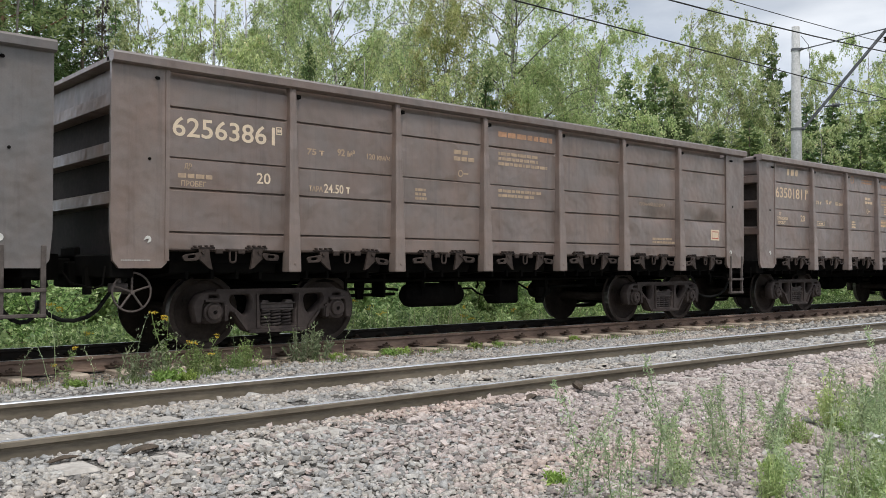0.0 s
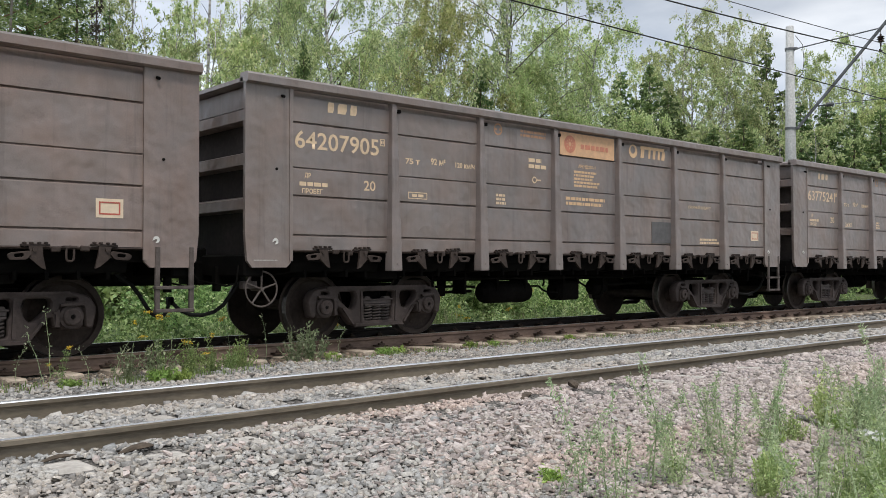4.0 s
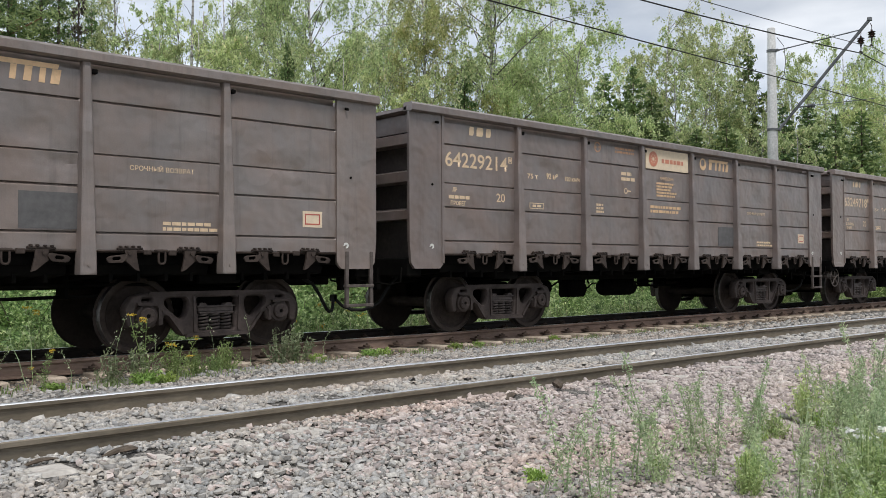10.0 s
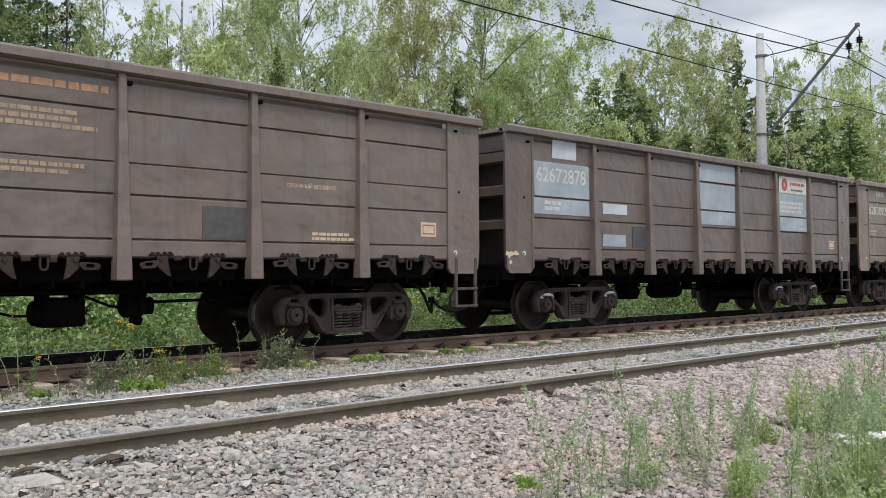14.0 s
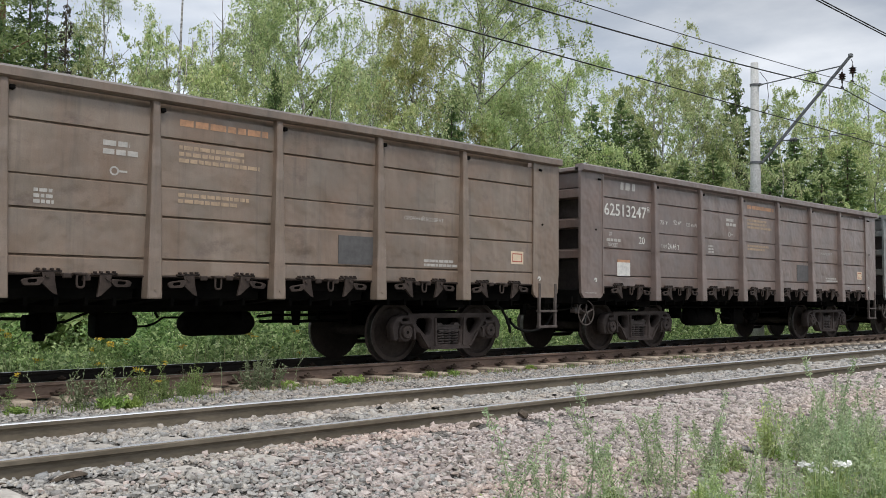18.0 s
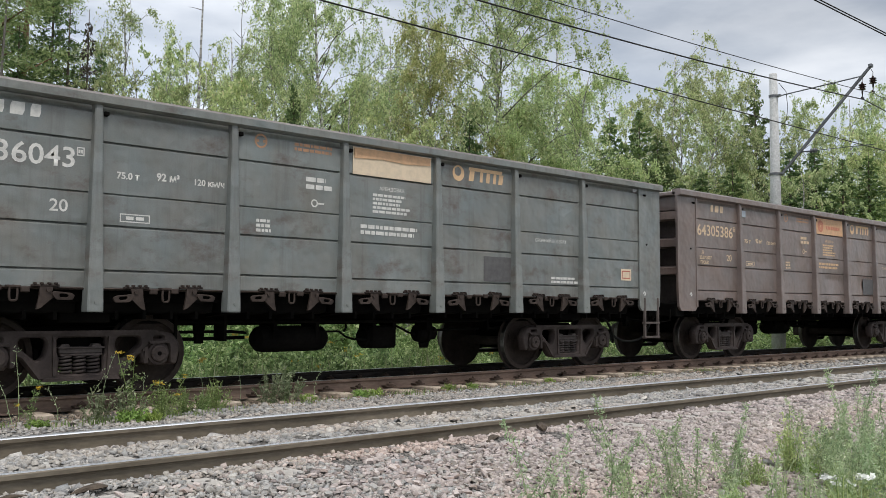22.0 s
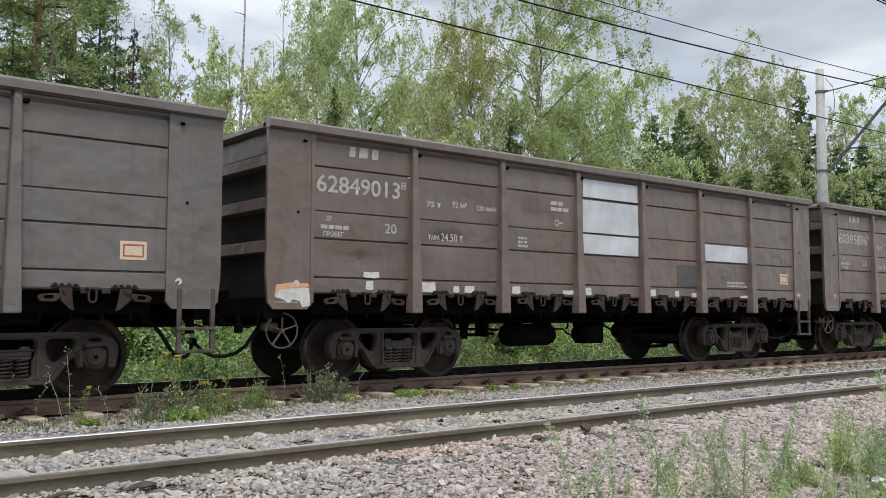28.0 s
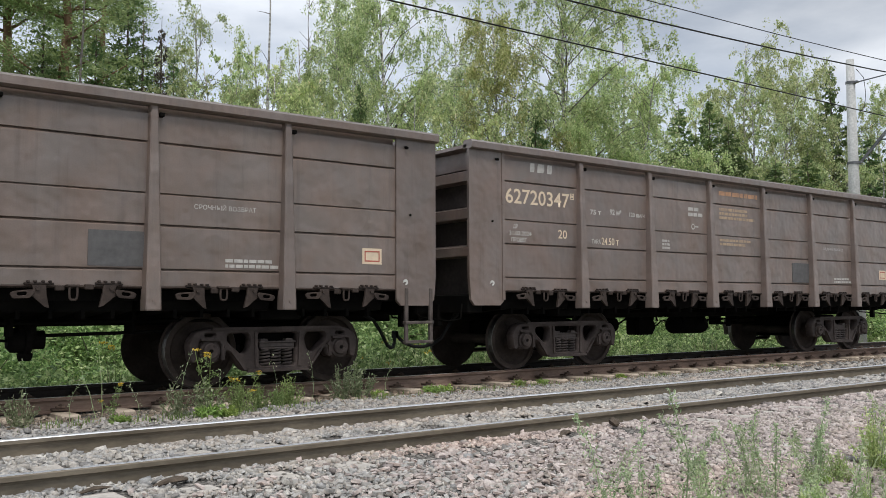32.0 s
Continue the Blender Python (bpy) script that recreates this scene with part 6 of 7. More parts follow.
def birch_meshes(seed, spread=0.19, low=0.16, limbs=46, leaves=30000, height=12.0, size=0.066, sag=0.8, twigs=900, reach=0.088, mat=None, stems=1):
    """A birch: one or more pale stems, steep limbs, hanging twigs, and leaves strung along the twigs in uneven clumps."""
    rng = np.random.RandomState(seed)
    wood = Shape()
    trunks = []
    for s in range(stems):
        trunk = [(0.12 * s, 0.05 * s, 0.0)]
        x, y = trunk[0][:2]
        dx, dy = (rng.normal(0, 0.16), rng.normal(0, 0.16)) if s else (0.0, 0.0)
        for i in range(1, 13):
            x, y = x + rng.normal(0, 0.08) + dx, y + rng.normal(0, 0.08) + dy
            trunk.append((x, y, height * (0.97 - 0.13 * s) * i / 12))
        wood.tube(trunk, [(0.105 - 0.02 * s) * (1 - i / 13) ** 0.8 + 0.008 for i in range(13)], 8)
        trunks.append(trunk)
    starts, out, heft = [], [], []
    for k in range(limbs):
        trunk = trunks[k % stems]
        u = low + (0.97 - low) * ((k + rng.uniform(0, 1)) / limbs)
        i = u * 12 * 0.97
        j = min(int(i), 11)
        b = np.array(trunk[j]) * (1 - (i - j)) + np.array(trunk[j + 1]) * (i - j)
        prof = math.sin(math.pi * min(1, (u - low) / (1 - low) * 0.73 + 0.2)) ** 0.6
        length = height * spread * prof * rng.uniform(0.45, 1.4) + 0.25
        az = rng.uniform(0, 6.283)
        path = limb_path(rng, b, az, rng.uniform(0.45, 1.1), length * 1.2, 0.35)
        wood.tube(path[::2], [0.030 * (1 - t / 7) * (1.25 - u) + 0.005 for t in range(0, 7, 2)], 3, 1)
        full = rng.uniform(0.25, 1.0) ** 1.5
        for t in range(1, 7):
            for _ in range(1 + int(length * t * 0.35)):
                starts.append(path[t])
                out.append((math.cos(az), math.sin(az), 0.25))
                heft.append(full)
    starts, out, heft = np.array(starts), np.array(out), np.array(heft)
    pick = rng.choice(len(starts), len(starts) * 2, p=heft / heft.sum())
    base, knee, tip = hanging_twigs(rng, starts[pick], out[pick], twigs, height * reach, sag)
    # leaves follow the twigs, thinner in some than in others
    wt = rng.uniform(0.12, 1.0, twigs) ** 2.2
    k = rng.choice(twigs, leaves, p=wt / wt.sum())
    t = rng.uniform(0.10, 1.08, (leaves, 1))
    C = np.where(t < 0.5, base[k] + (knee[k] - base[k]) * t * 2, knee[k] + (tip[k] - knee[k]) * (t * 2 - 1))
    C = C + rng.normal(0, 0.062, (leaves, 3)) * (height / 12)
    v, f = leaf_tris(C, size, rng, 0.6)
    show = slice(0, twigs, 6)
    sv, sf = thin_sticks(np.concatenate([base[show], knee[show]]), np.concatenate([knee[show], tip[show]]), 0.0065)
    wood.add(sv, sf, 1)
    return wood.mesh("trunk", (M_BIRCH_BARK, M_TWIG), True), fast_mesh("crown", v, f, mat or M_BIRCH), crown_width(C)


def crown_width(C):
    return 2 * float(np.percentile(np.hypot(C[:, 0], C[:, 1]), 76))


def spruce_meshes(seed, height=12.0, spread=0.22, leaves=13500, low=0.10, size=0.21, mat=None, lift=0.0):
    """Whorls of drooping boughs, each a flat spray of needled twigs."""
    rng = np.random.RandomState(seed)
    wood = Shape()
    wood.tube([(0, 0, 0), (0.03, 0.02, height * 0.5), (0, 0, height)], [0.15, 0.08, 0.010], 8)
    bough = []
    z = height * low
    while z < height * 0.99:
        u = z / height
        length = height * spread * (1 - u) ** 0.85 * rng.uniform(0.7, 1.15) + 0.10
        az0 = rng.uniform(0, 6.283)
        count = 5 + int(3 * (1 - u))
        for k in range(count):
            bough.append((z + rng.normal(0, 0.05), az0 + 6.283 * k / count + rng.normal(0, 0.2), length * rng.uniform(0.55, 1.2), rng.uniform(0.05, 0.35) + 0.15 * (1 - u) - lift))
        z += height * 0.030 * rng.uniform(0.75, 1.25) * (1.25 - 0.5 * u)
    B = np.array(bough)
    for z, az, ln, dr in B[::2]:
        wood.tube([(0, 0, z), (math.cos(az) * ln * 0.6, math.sin(az) * ln * 0.6, z - ln * dr * 0.75)], [0.016, 0.005], 3)
    w = B[:, 2] ** 1.5 + 0.05
    k = rng.choice(len(B), leaves, p=w / w.sum())
    z, az, ln, dr = B[k].T
    t = rng.uniform(0.08, 1.0, leaves) ** 0.75
    side = rng.normal(0, 1, leaves) * 0.17 * ln * (1.15 - t)
    # boughs sag and lift again at their tips
    x = np.cos(az) * ln * t - np.sin(az) * side
    y = np.sin(az) * ln * t + np.cos(az) * side
    zz = z - ln * dr * np.sin(t * 2.3) - np.abs(side) * 0.25 - np.abs(rng.normal(0, 0.07, leaves))
    C = np.stack([x, y, zz], 1)
    v, f = leaf_tris(C, size, rng, 0.35, 0.40)
    return wood.mesh("trunk", M_BARK, True), fast_mesh("crown", v, f, mat or M_SPRUCE), crown_width(C)


def pine_meshes(seed, height=13.0, leaves=22000):
    rng = np.random.RandomState(seed)
    wood = Shape()
    trunk = [(rng.normal(0, 0.05), rng.normal(0, 0.05), height * i / 8) for i in range(9)]
    wood.tube(trunk, [0.20 * (1 - i / 10) for i in range(9)], 9)
    C = []
    for k in range(34):
        u = rng.uniform(0.40, 1.0)
        az = rng.uniform(0, 6.283)
        ln = height * 0.20 * (1.15 - u) ** 0.6 * rng.uniform(0.5, 1.2)
        path = limb_path(rng, (0, 0, height * u), az, rng.uniform(0.0, 0.7), ln, -0.1)
        wood.tube(path[::2], [0.045 * (1 - t / 8) for t in range(0, 7, 2)], 4)
        for t in (3, 4, 5, 6):
            for _ in range(3):
                n = leaves // 408
                C.append(path[t] + rng.normal(0, 0.28, 3) * (1, 1, 0.6) + rng.normal(0, 1, (n, 3)) * (0.19, 0.19, 0.10))
    C = np.concatenate(C)
    v, f = leaf_tris(C, 0.12, rng, -0.3, 0.30)
    return wood.mesh("trunk", M_PINE_BARK, True), fast_mesh("crown", v, f, M_PINE), crown_width(C)


def shrub_meshes(seed, leaves=5600, size=0.052, mat=None):
    rng = np.random.RandomState(seed)
    wood = Shape()
    C = []
    for k in range(14):
        path = limb_path(rng, (rng.normal(0, 0.12), rng.normal(0, 0.12), 0), rng.uniform(0, 6.283), rng.uniform(0.7, 1.4), rng.uniform(0.9, 1.7), 0.18)
        wood.tube(path[::2], [0.014 * (1 - t / 8) + 0.002 for t in range(0, 7, 2)], 3)
        for t in range(1, 7):
            C.append(path[t] + rng.normal(0, 0.13, (leaves // 84, 3)))
    C = np.concatenate(C)
    C[:, 2] = np.abs(C[:, 2]) + 0.02
    v, f = leaf_tris(C, size, rng, 0.2, 0.75)
    return wood.mesh("stem", M_BARK, True), fast_mesh("foliage", v, f, mat or M_SHRUB)


def plant(name, meshes, names, x, y, scale, turn, label, category, group, squash=1.0):
    root = tagged(new(name), label, category, group)
    root.matrix_basis = pose(x, y, ground_z(y) - 0.03, 0, 0, turn) @ Matrix.Diagonal((scale * squash, scale * squash, scale, 1))
    for n, me in zip(names, meshes):
        ob = part(n, me, root)
        if n in ("leaves", "flower_head", "foliage") or (n == "stem" and name in ("herb", "tansy", "shrub")):
            tagged(ob, kind="stuff")
    return root


WOODS = {
    "birch": [birch_meshes(21, 0.20, 0.16, 60, 46000, size=0.088, twigs=1200, stems=2), birch_meshes(22, 0.19, 0.14, 56, 46000, size=0.088, twigs=1200)],
    "full": [birch_meshes(45, 0.22, 0.16, 70, 50000, size=0.084, sag=0.7, twigs=1500, stems=2)],
    "weeping": [birch_meshes(24, 0.23, 0.14, 60, 74000, size=0.083, sag=1.25, twigs=1400, reach=0.10, stems=2), birch_meshes(29, 0.24, 0.14, 54, 50000, size=0.083, sag=1.2, twigs=1200, reach=0.10)],
    "warm": [birch_meshes(23, 0.16, 0.14, 52, 31000, size=0.085, twigs=1100, mat=M_BIRCH_WARM)],
    "airy": [birch_meshes(33, 0.17, 0.22, 40, 19000, size=0.080, sag=1.0, twigs=620), birch_meshes(34, 0.19, 0.2, 40, 20000, size=0.080, twigs=640), birch_meshes(35, 0.16, 0.2, 38, 17000, size=0.082, sag=1.1, twigs=560)],
    "far": [birch_meshes(27, 0.19, 0.12, 44, 26000, size=0.110, twigs=800), birch_meshes(28, 0.21, 0.12, 44, 26000, size=0.110, twigs=800)],
    "young": [birch_meshes(25, 0.24, 0.10, 36, 9000, size=0.150, sag=0.5, twigs=520), birch_meshes(26, 0.22, 0.08, 36, 9000, size=0.150, sag=0.5, twigs=520), birch_meshes(36, 0.26, 0.08, 34, 9000, size=0.150, sag=0.6, twigs=480)],
    "thicket": [birch_meshes(43, 0.26, 0.06, 30, 6800, size=0.20, sag=0.5, twigs=380), birch_meshes(44, 0.24, 0.06, 30, 6800, size=0.20, sag=0.5, twigs=380)],
    "spruce": [spruce_meshes(31, 12.0, 0.22, 11000, size=0.25), spruce_meshes(32, 12.0, 0.26, 11000, size=0.25)],
    "near_spruce": [spruce_meshes(37, 12.0, 0.22, 26000, size=0.13), spruce_meshes(38, 12.0, 0.26, 26000, size=0.13, lift=-0.1)],
    "dead_spruce": [spruce_meshes(39, 12.0, 0.12, 5200, 0.2, 0.15, M_DEAD, -0.5)],
    "pine": [pine_meshes(41), pine_meshes(42)],
}
SHRUBS = [shrub_meshes(51, 4200, 0.080), shrub_meshes(52, 4200, 0.080), shrub_meshes(53, 5000, 0.066)]
FAR_SHRUBS = [shrub_meshes(54, 2400, 0.085), shrub_meshes(55, 2400, 0.085)]
TREE_KINDS = {
    "birch": ("birch_tree", "full birch with pale stems and hanging light green foliage"),
    "full": ("birch_tree", "large round birch with several stems and dense foliage"),
    "weeping": ("birch_tree", "tall broad birch with long hanging branches"),
    "warm": ("birch_tree", "slim birch with yellowing green foliage"),
    "airy": ("birch_tree", "thin birch with a loose, see-through crown"),
    "far": ("birch_tree", "birch with a pale trunk and dense green foliage"),
    "young": ("young_birch", "bushy young birch with light green foliage"),
    "thicket": ("young_birch", "dense green sapling under the taller birches"),
    "spruce": ("spruce_tree", "dark green spruce with drooping branches"),
    "near_spruce": ("spruce_tree", "broad green spruce with drooping branches"),
    "dead_spruce": ("spruce_tree", "half-dead spruce with brown drooping twigs"),
    "pine": ("pine_tree", "tall pine with a reddish-brown trunk"),
}
# kind, x, y, height of the top, width of the crown
TREES_WEST = (
    ("pine", 5.6, 17, 12.8, 3.8), ("pine", 6.8, 15.5, 12.8, 3.8), ("pine", 9.2, 20, 13.8, 2.9), ("near_spruce", 8.8, 16, 11.5, 3), ("near_spruce", 7.3, 14, 8.9, 2.4),
    ("near_spruce", 8.8, 14.5, 9.8, 3.2), ("near_spruce", 10.1, 15.5, 9.2, 1.9), ("dead_spruce", 9.1, 13.8, 9.6, 1), ("near_spruce", 5.9, 14, 9.1, 2.6), ("airy", 13.1, 22, 13.3, 2.8),
    ("young", 10.4, 13.5, 8.7, 2), ("young", 11.1, 13, 8.2, 1.8), ("airy", 14.8, 20, 11.5, 2.4), ("young", 12.9, 14.5, 8.9, 2), ("birch", 15.6, 17, 11.3, 2.4),
)
TREES_MIDDLE = (
    ("airy", 15.8, 19, 11.1, 2), ("full", 20.8, 19, 16.3, 6.5), ("airy", 20.2, 22, 15.4, 2.8), ("spruce", 16.4, 14.5, 9, 1.3), ("young", 15.2, 14, 8, 2.5),
    ("young", 19.1, 15, 9.1, 2.5), ("young", 21.3, 15.5, 9.1, 2.2), ("airy", 31.4, 27, 15.6, 2.6), ("airy", 29.2, 26, 16.2, 2.8), ("warm", 26.7, 19, 15.5, 2.6),
    ("weeping", 30.9, 19, 19.5, 8.5), ("weeping", 38.2, 21.5, 16.3, 7), ("birch", 31.3, 17.5, 11.5, 3.6), ("spruce", 25.7, 15.5, 10, 1.9), ("young", 23.3, 15, 8.4, 2.5),
    ("spruce", 41.1, 20, 12.5, 3.9), ("spruce", 46.7, 22, 14.1, 4.5), ("spruce", 45.8, 20, 12, 4.2), ("spruce", 40.6, 18.5, 10.6, 5.2), ("birch", 54.2, 24, 20.3, 4),
)
TREES_EAST = (
    ("young", 51.4, 22, 15.8, 5.7), ("airy", 66.1, 28, 20.6, 3.8), ("young", 53.6, 26, 16.5, 2.9), ("spruce", 66.6, 25, 20.4, 4.6), ("young", 56.8, 21, 14.6, 4.4),
    ("young", 65.5, 23, 16, 4.2), ("far", 74.4, 25, 18.6, 4.7), ("young", 76.5, 24, 17.8, 4), ("far", 81.7, 24, 21.2, 5.4), ("far", 87.8, 23, 20.8, 6.5),
    ("far", 95.6, 22, 23, 8), ("young", 80.8, 22, 17.5, 4.5), ("spruce", 62.4, 20, 13.1, 5), ("spruce", 66.4, 20, 13.8, 5.2), ("spruce", 68.9, 19, 13.2, 4.6),
    ("spruce", 73.7, 19, 14, 4.8), ("spruce", 51, 18, 10.5, 4.3), ("spruce", 45.9, 17, 9.4, 3.5), ("young", 80.3, 19, 15.8, 4.4),
)


def plant_tree(kind, x, y, top, wide, seed):
    rng = random.Random(seed)
    trunk, crown, natural = WOODS[kind][seed % len(WOODS[kind])]
    name, label = TREE_KINDS[kind]
    h = (top - ground_z(y)) / (13.0 if kind == "pine" else 12.0)
    plant(name, (trunk, crown), ("trunk", "crown"), x, y, h, rng.uniform(0, 360), label, "tree", "trees of the wood edge", min(1.9, max(0.75, wide / (natural * h))) if wide else rng.uniform(0.9, 1.2))


for i, (kind, x, y, top, wide) in enumerate(TREES_WEST + TREES_MIDDLE + TREES_EAST):
    plant_tree(kind, x, y, top, wide, 200 + i)
# second rank, lower and deeper in the wood, and saplings before it
fill = random.Random(77)
for i in range(30):
    y = fill.uniform(20, 32)
    az = radians(9 + 59 * (i + fill.random()) / 30)
    x = (y + 11.5) * math.tan(az)
    d = math.hypot(x, y + 11.5)
    plant_tree("thicket" if fill.random() < 0.85 else "spruce", x, y, 1.0 + d * fill.uniform(0.12, 0.19), 0, 300 + i)
for i in range(20):
    y = fill.uniform(10, 16)
    az = radians(12 + 56 * (i + fill.random()) / 20)
    x = (y + 11.5) * math.tan(az)
    d = math.hypot(x, y + 11.5)
    plant_tree("young" if x < 30 else "thicket", x, y, 0.8 + d * fill.uniform(0.10, 0.16), 0, 400 + i)


def build_bare_trunk(x, y, tall, thick, twigs, low, seed, label, mat):
    root = tagged(new("dead_birch"), label, "tree")
    root.location = (x, y, ground_z(y) - 0.05)
    rng = np.random.RandomState(seed)
    pts = [(rng.normal(0, 0.035), rng.normal(0, 0.035), tall * i / 9) for i in range(10)]
    part("trunk", Shape().tube(pts, [thick * (1 - i / 11) for i in range(10)], 8).mesh("trunk", mat, True), root)
    for k in range(twigs):
        z = rng.uniform(tall * low, tall * 0.98)
        path = limb_path(rng, (0, 0, z), rng.uniform(0, 6.28), rng.uniform(0.3, 1.0), rng.uniform(0.3, 0.9), 0.1, 4)
        part("twig", Shape().tube(path, [0.014, 0.01, 0.007, 0.004], 5).mesh("twig", M_BARK), root)


build_bare_trunk(12.9, 14.5, 12.6, 0.10, 9, 0.5, 8, "slender bare birch trunk with broken twigs", M_BIRCH_BARK)
build_bare_trunk(6.75, 13.5, 12.0, 0.075, 7, 0.45, 9, "thin grey dead trunk with short stubs", M_TWIG)
build_bare_trunk(17.9, 21.0, 14.9, 0.05, 12, 0.72, 10, "thin leafless treetop with forked twigs", M_TWIG)

for i in range(46):
    y = fill.uniform(4.6, 12.5)
    az = radians(8 + 63 * (i + fill.random()) / 46)
    x = (y + 11.5) * math.tan(az)
    s = fill.uniform(0.8, 1.4) * (0.75 + (y - 4.6) * 0.13)
    plant("shrub", FAR_SHRUBS[i % 2] if x > 24 else SHRUBS[i % 3], ("stem", "foliage"), x, y, s, fill.uniform(0, 360), "leafy bright green shrub in the verge", "shrub", "shrubs below the wood edge", fill.uniform(0.9, 1.4))


def far_woods():
    """Dense foliage deep in the wood, behind the trees."""
    rng = np.random.RandomState(66)
    n = 40000
    az = np.radians(rng.uniform(6, 72, n))
    y = rng.uniform(34, 48, n)
    x = (y + 11.5) * np.tan(az)
    d = np.hypot(x, y + 11.5)
    top = d * (0.135 + 0.035 * np.sin(az * 37) + 0.025 * np.sin(az * 91 + 1))
    z = rng.uniform(0, 1, n) ** 0.8 * top
    v, f = leaf_quads(np.stack([x, y, z], 1), 0.40, rng, 0.3, 0.7)
    ob = new("deep_wood_foliage", fast_mesh("deep_wood_foliage", v, f, M_DEEP))
    tagged(ob, "dense green foliage deep in the wood", "woods", kind="stuff")


far_woods()


# ---- grass and weeds ----
def blades(name, xs, ys, height, width, seed, mat, label, lean=0.35):
    rng = np.random.RandomState(seed)
    n = len(xs)
    h = height * rng.uniform(0.45, 1.3, n)
    a = rng.uniform(0, 6.283, n)
    dx, dy = np.cos(a), np.sin(a)
    l = np.abs(rng.normal(0, lean, n)) * h
    z = np.interp(ys, [p[0] for p in GROUND], [p[1] for p in GROUND]) - 0.02
    w = width * rng.uniform(0.6, 1.4, n)
    px, py = -dy * w / 2, dx * w / 2
    base = np.stack([xs, ys, z], 1)
    side = np.stack([px, py, 0 * px], 1)
    midp = base + np.stack([dx * l * 0.3, dy * l * 0.3, h * 0.55], 1)
    tip = base + np.stack([dx * l, dy * l, h], 1)
    v = np.stack([base - side, base + side, midp + side * 0.8, tip, midp - side * 0.8], 1).reshape(-1, 3)
    k = np.arange(n)[:, None] * 5
    f = np.concatenate([k + (0, 1, 2), k + (0, 2, 4), k + (4, 2, 3)])
    return tagged(new(name, fast_mesh(name, v, f, mat)), label, "grass", kind="stuff")


grng = np.random.RandomState(90)
blades("verge_grass", grng.uniform(0, 42, 15000), grng.uniform(2.0, 9.0, 15000), 0.46, 0.013, 91, M_GRASS, "tall uneven verge grass beyond the train")


def verge_herbs():
    """Waist-high herbs and brambles beyond the train: leafy clumps with dark gaps between them."""
    rng = np.random.RandomState(96)
    n, k = 360, 150
    y = 2.1 + 6.0 * rng.uniform(0, 1, n) ** 1.2
    x = (y + 11.5) * np.tan(np.radians(rng.uniform(9, 66, n)))
    high = rng.uniform(0.4, 0.95, n) * (0.8 + 0.09 * (y - 2.0)) * (1.0 + 0.25 * np.sin(x * 0.6 + 1.7))
    wide = rng.uniform(0.20, 0.48, n)
    a, r, t = rng.uniform(0, 6.283, (n, k)), rng.uniform(0, 1, (n, k)) ** 0.6, rng.uniform(0, 1, (n, k)) ** 0.45
    lobes = 1.0 + 0.3 * np.sin(3 * a + x[:, None] * 7) * t
    C = np.stack([x[:, None] + np.cos(a) * r * wide[:, None] * lobes, y[:, None] + np.sin(a) * r * wide[:, None] * lobes,
                  np.interp(y, [p[0] for p in GROUND], [p[1] for p in GROUND])[:, None] + high[:, None] * t * (1.1 - 0.55 * r * r)], 2)
    v, f = leaf_tris(C.reshape(-1, 3), 0.088, rng, 0.1, 0.66)
    tagged(new("verge_herbs", fast_mesh("verge_herbs", v, f, M_VERGE)), "rank green herbs and brambles beyond the train", "undergrowth", kind="stuff")


M_VERGE = leaf_material("rank_verge_leaves", [(0.0, (0.065, 0.115, 0.04)), (0.45, (0.17, 0.265, 0.10)), (0.8, (0.33, 0.44, 0.19)), (1.0, (0.54, 0.62, 0.34))], 0.48)
M_HAY = leaf_material("dry_verge_grass", [(0.0, (0.17, 0.19, 0.09)), (0.6, (0.30, 0.32, 0.17)), (1.0, (0.46, 0.43, 0.29))], 0.4)
verge_herbs()
hay_x, hay_y = grng.uniform(3.5, 20.0, 2600), 2.0 + 2.6 * grng.uniform(0, 1, 2600) ** 1.3
hay = np.sin(hay_x * 1.7) + np.sin(hay_x * 0.63 + 2) + grng.normal(0, 0.5, 2600) > 0.2
blades("verge_grass", hay_x[hay], hay_y[hay], 0.72, 0.014, 94, M_HAY, "tall half-dry meadow grass in front of the brambles", 0.3)
edge_rng = np.random.RandomState(97)
edge_x = edge_rng.uniform(-12, 3.4, 2200)
blades("roadside_grass", edge_x, -9.25 + 0.25 * np.sin(edge_x * 1.3) + edge_rng.normal(0, 0.28, 2200), 0.2, 0.010, 95, M_WEED, "short grass along the edge of the stones", 0.6)
# tufts along the train's track
tuft_x = np.concatenate([grng.normal(c, 0.22, 90) for c in (2.6, 3.4, 3.9, 4.6, 5.2, 6.6, 7.6, 8.3, 9.4, 10.6, 12.2, 14.0, 16.0)])
tuft_y = np.concatenate([grng.normal(c, 0.13, 90) for c in (-2.1, -2.3, -2.2, -2.2, -2.0, -1.9, -1.75, -1.8, -1.8, -1.75, -1.8, -1.7, -1.7)])
blades("track_grass", tuft_x, tuft_y, 0.10, 0.012, 92, M_HERB, "short green grass tufts beside the sleepers")
fx = grng.uniform(3.2, 9.5, 13000)
fy = grng.uniform(-10.6, -7.7, 13000)
dense = (fx - 3.2) * 0.22 + (-7.9 - fy) * 0.55 + grng.normal(0, 0.25, 13000) > 1.35
blades("roadside_grass", fx[dense], fy[dense], 0.24, 0.008, 93, M_WEED, "pale green roadside grass on the ballast edge", 0.75)


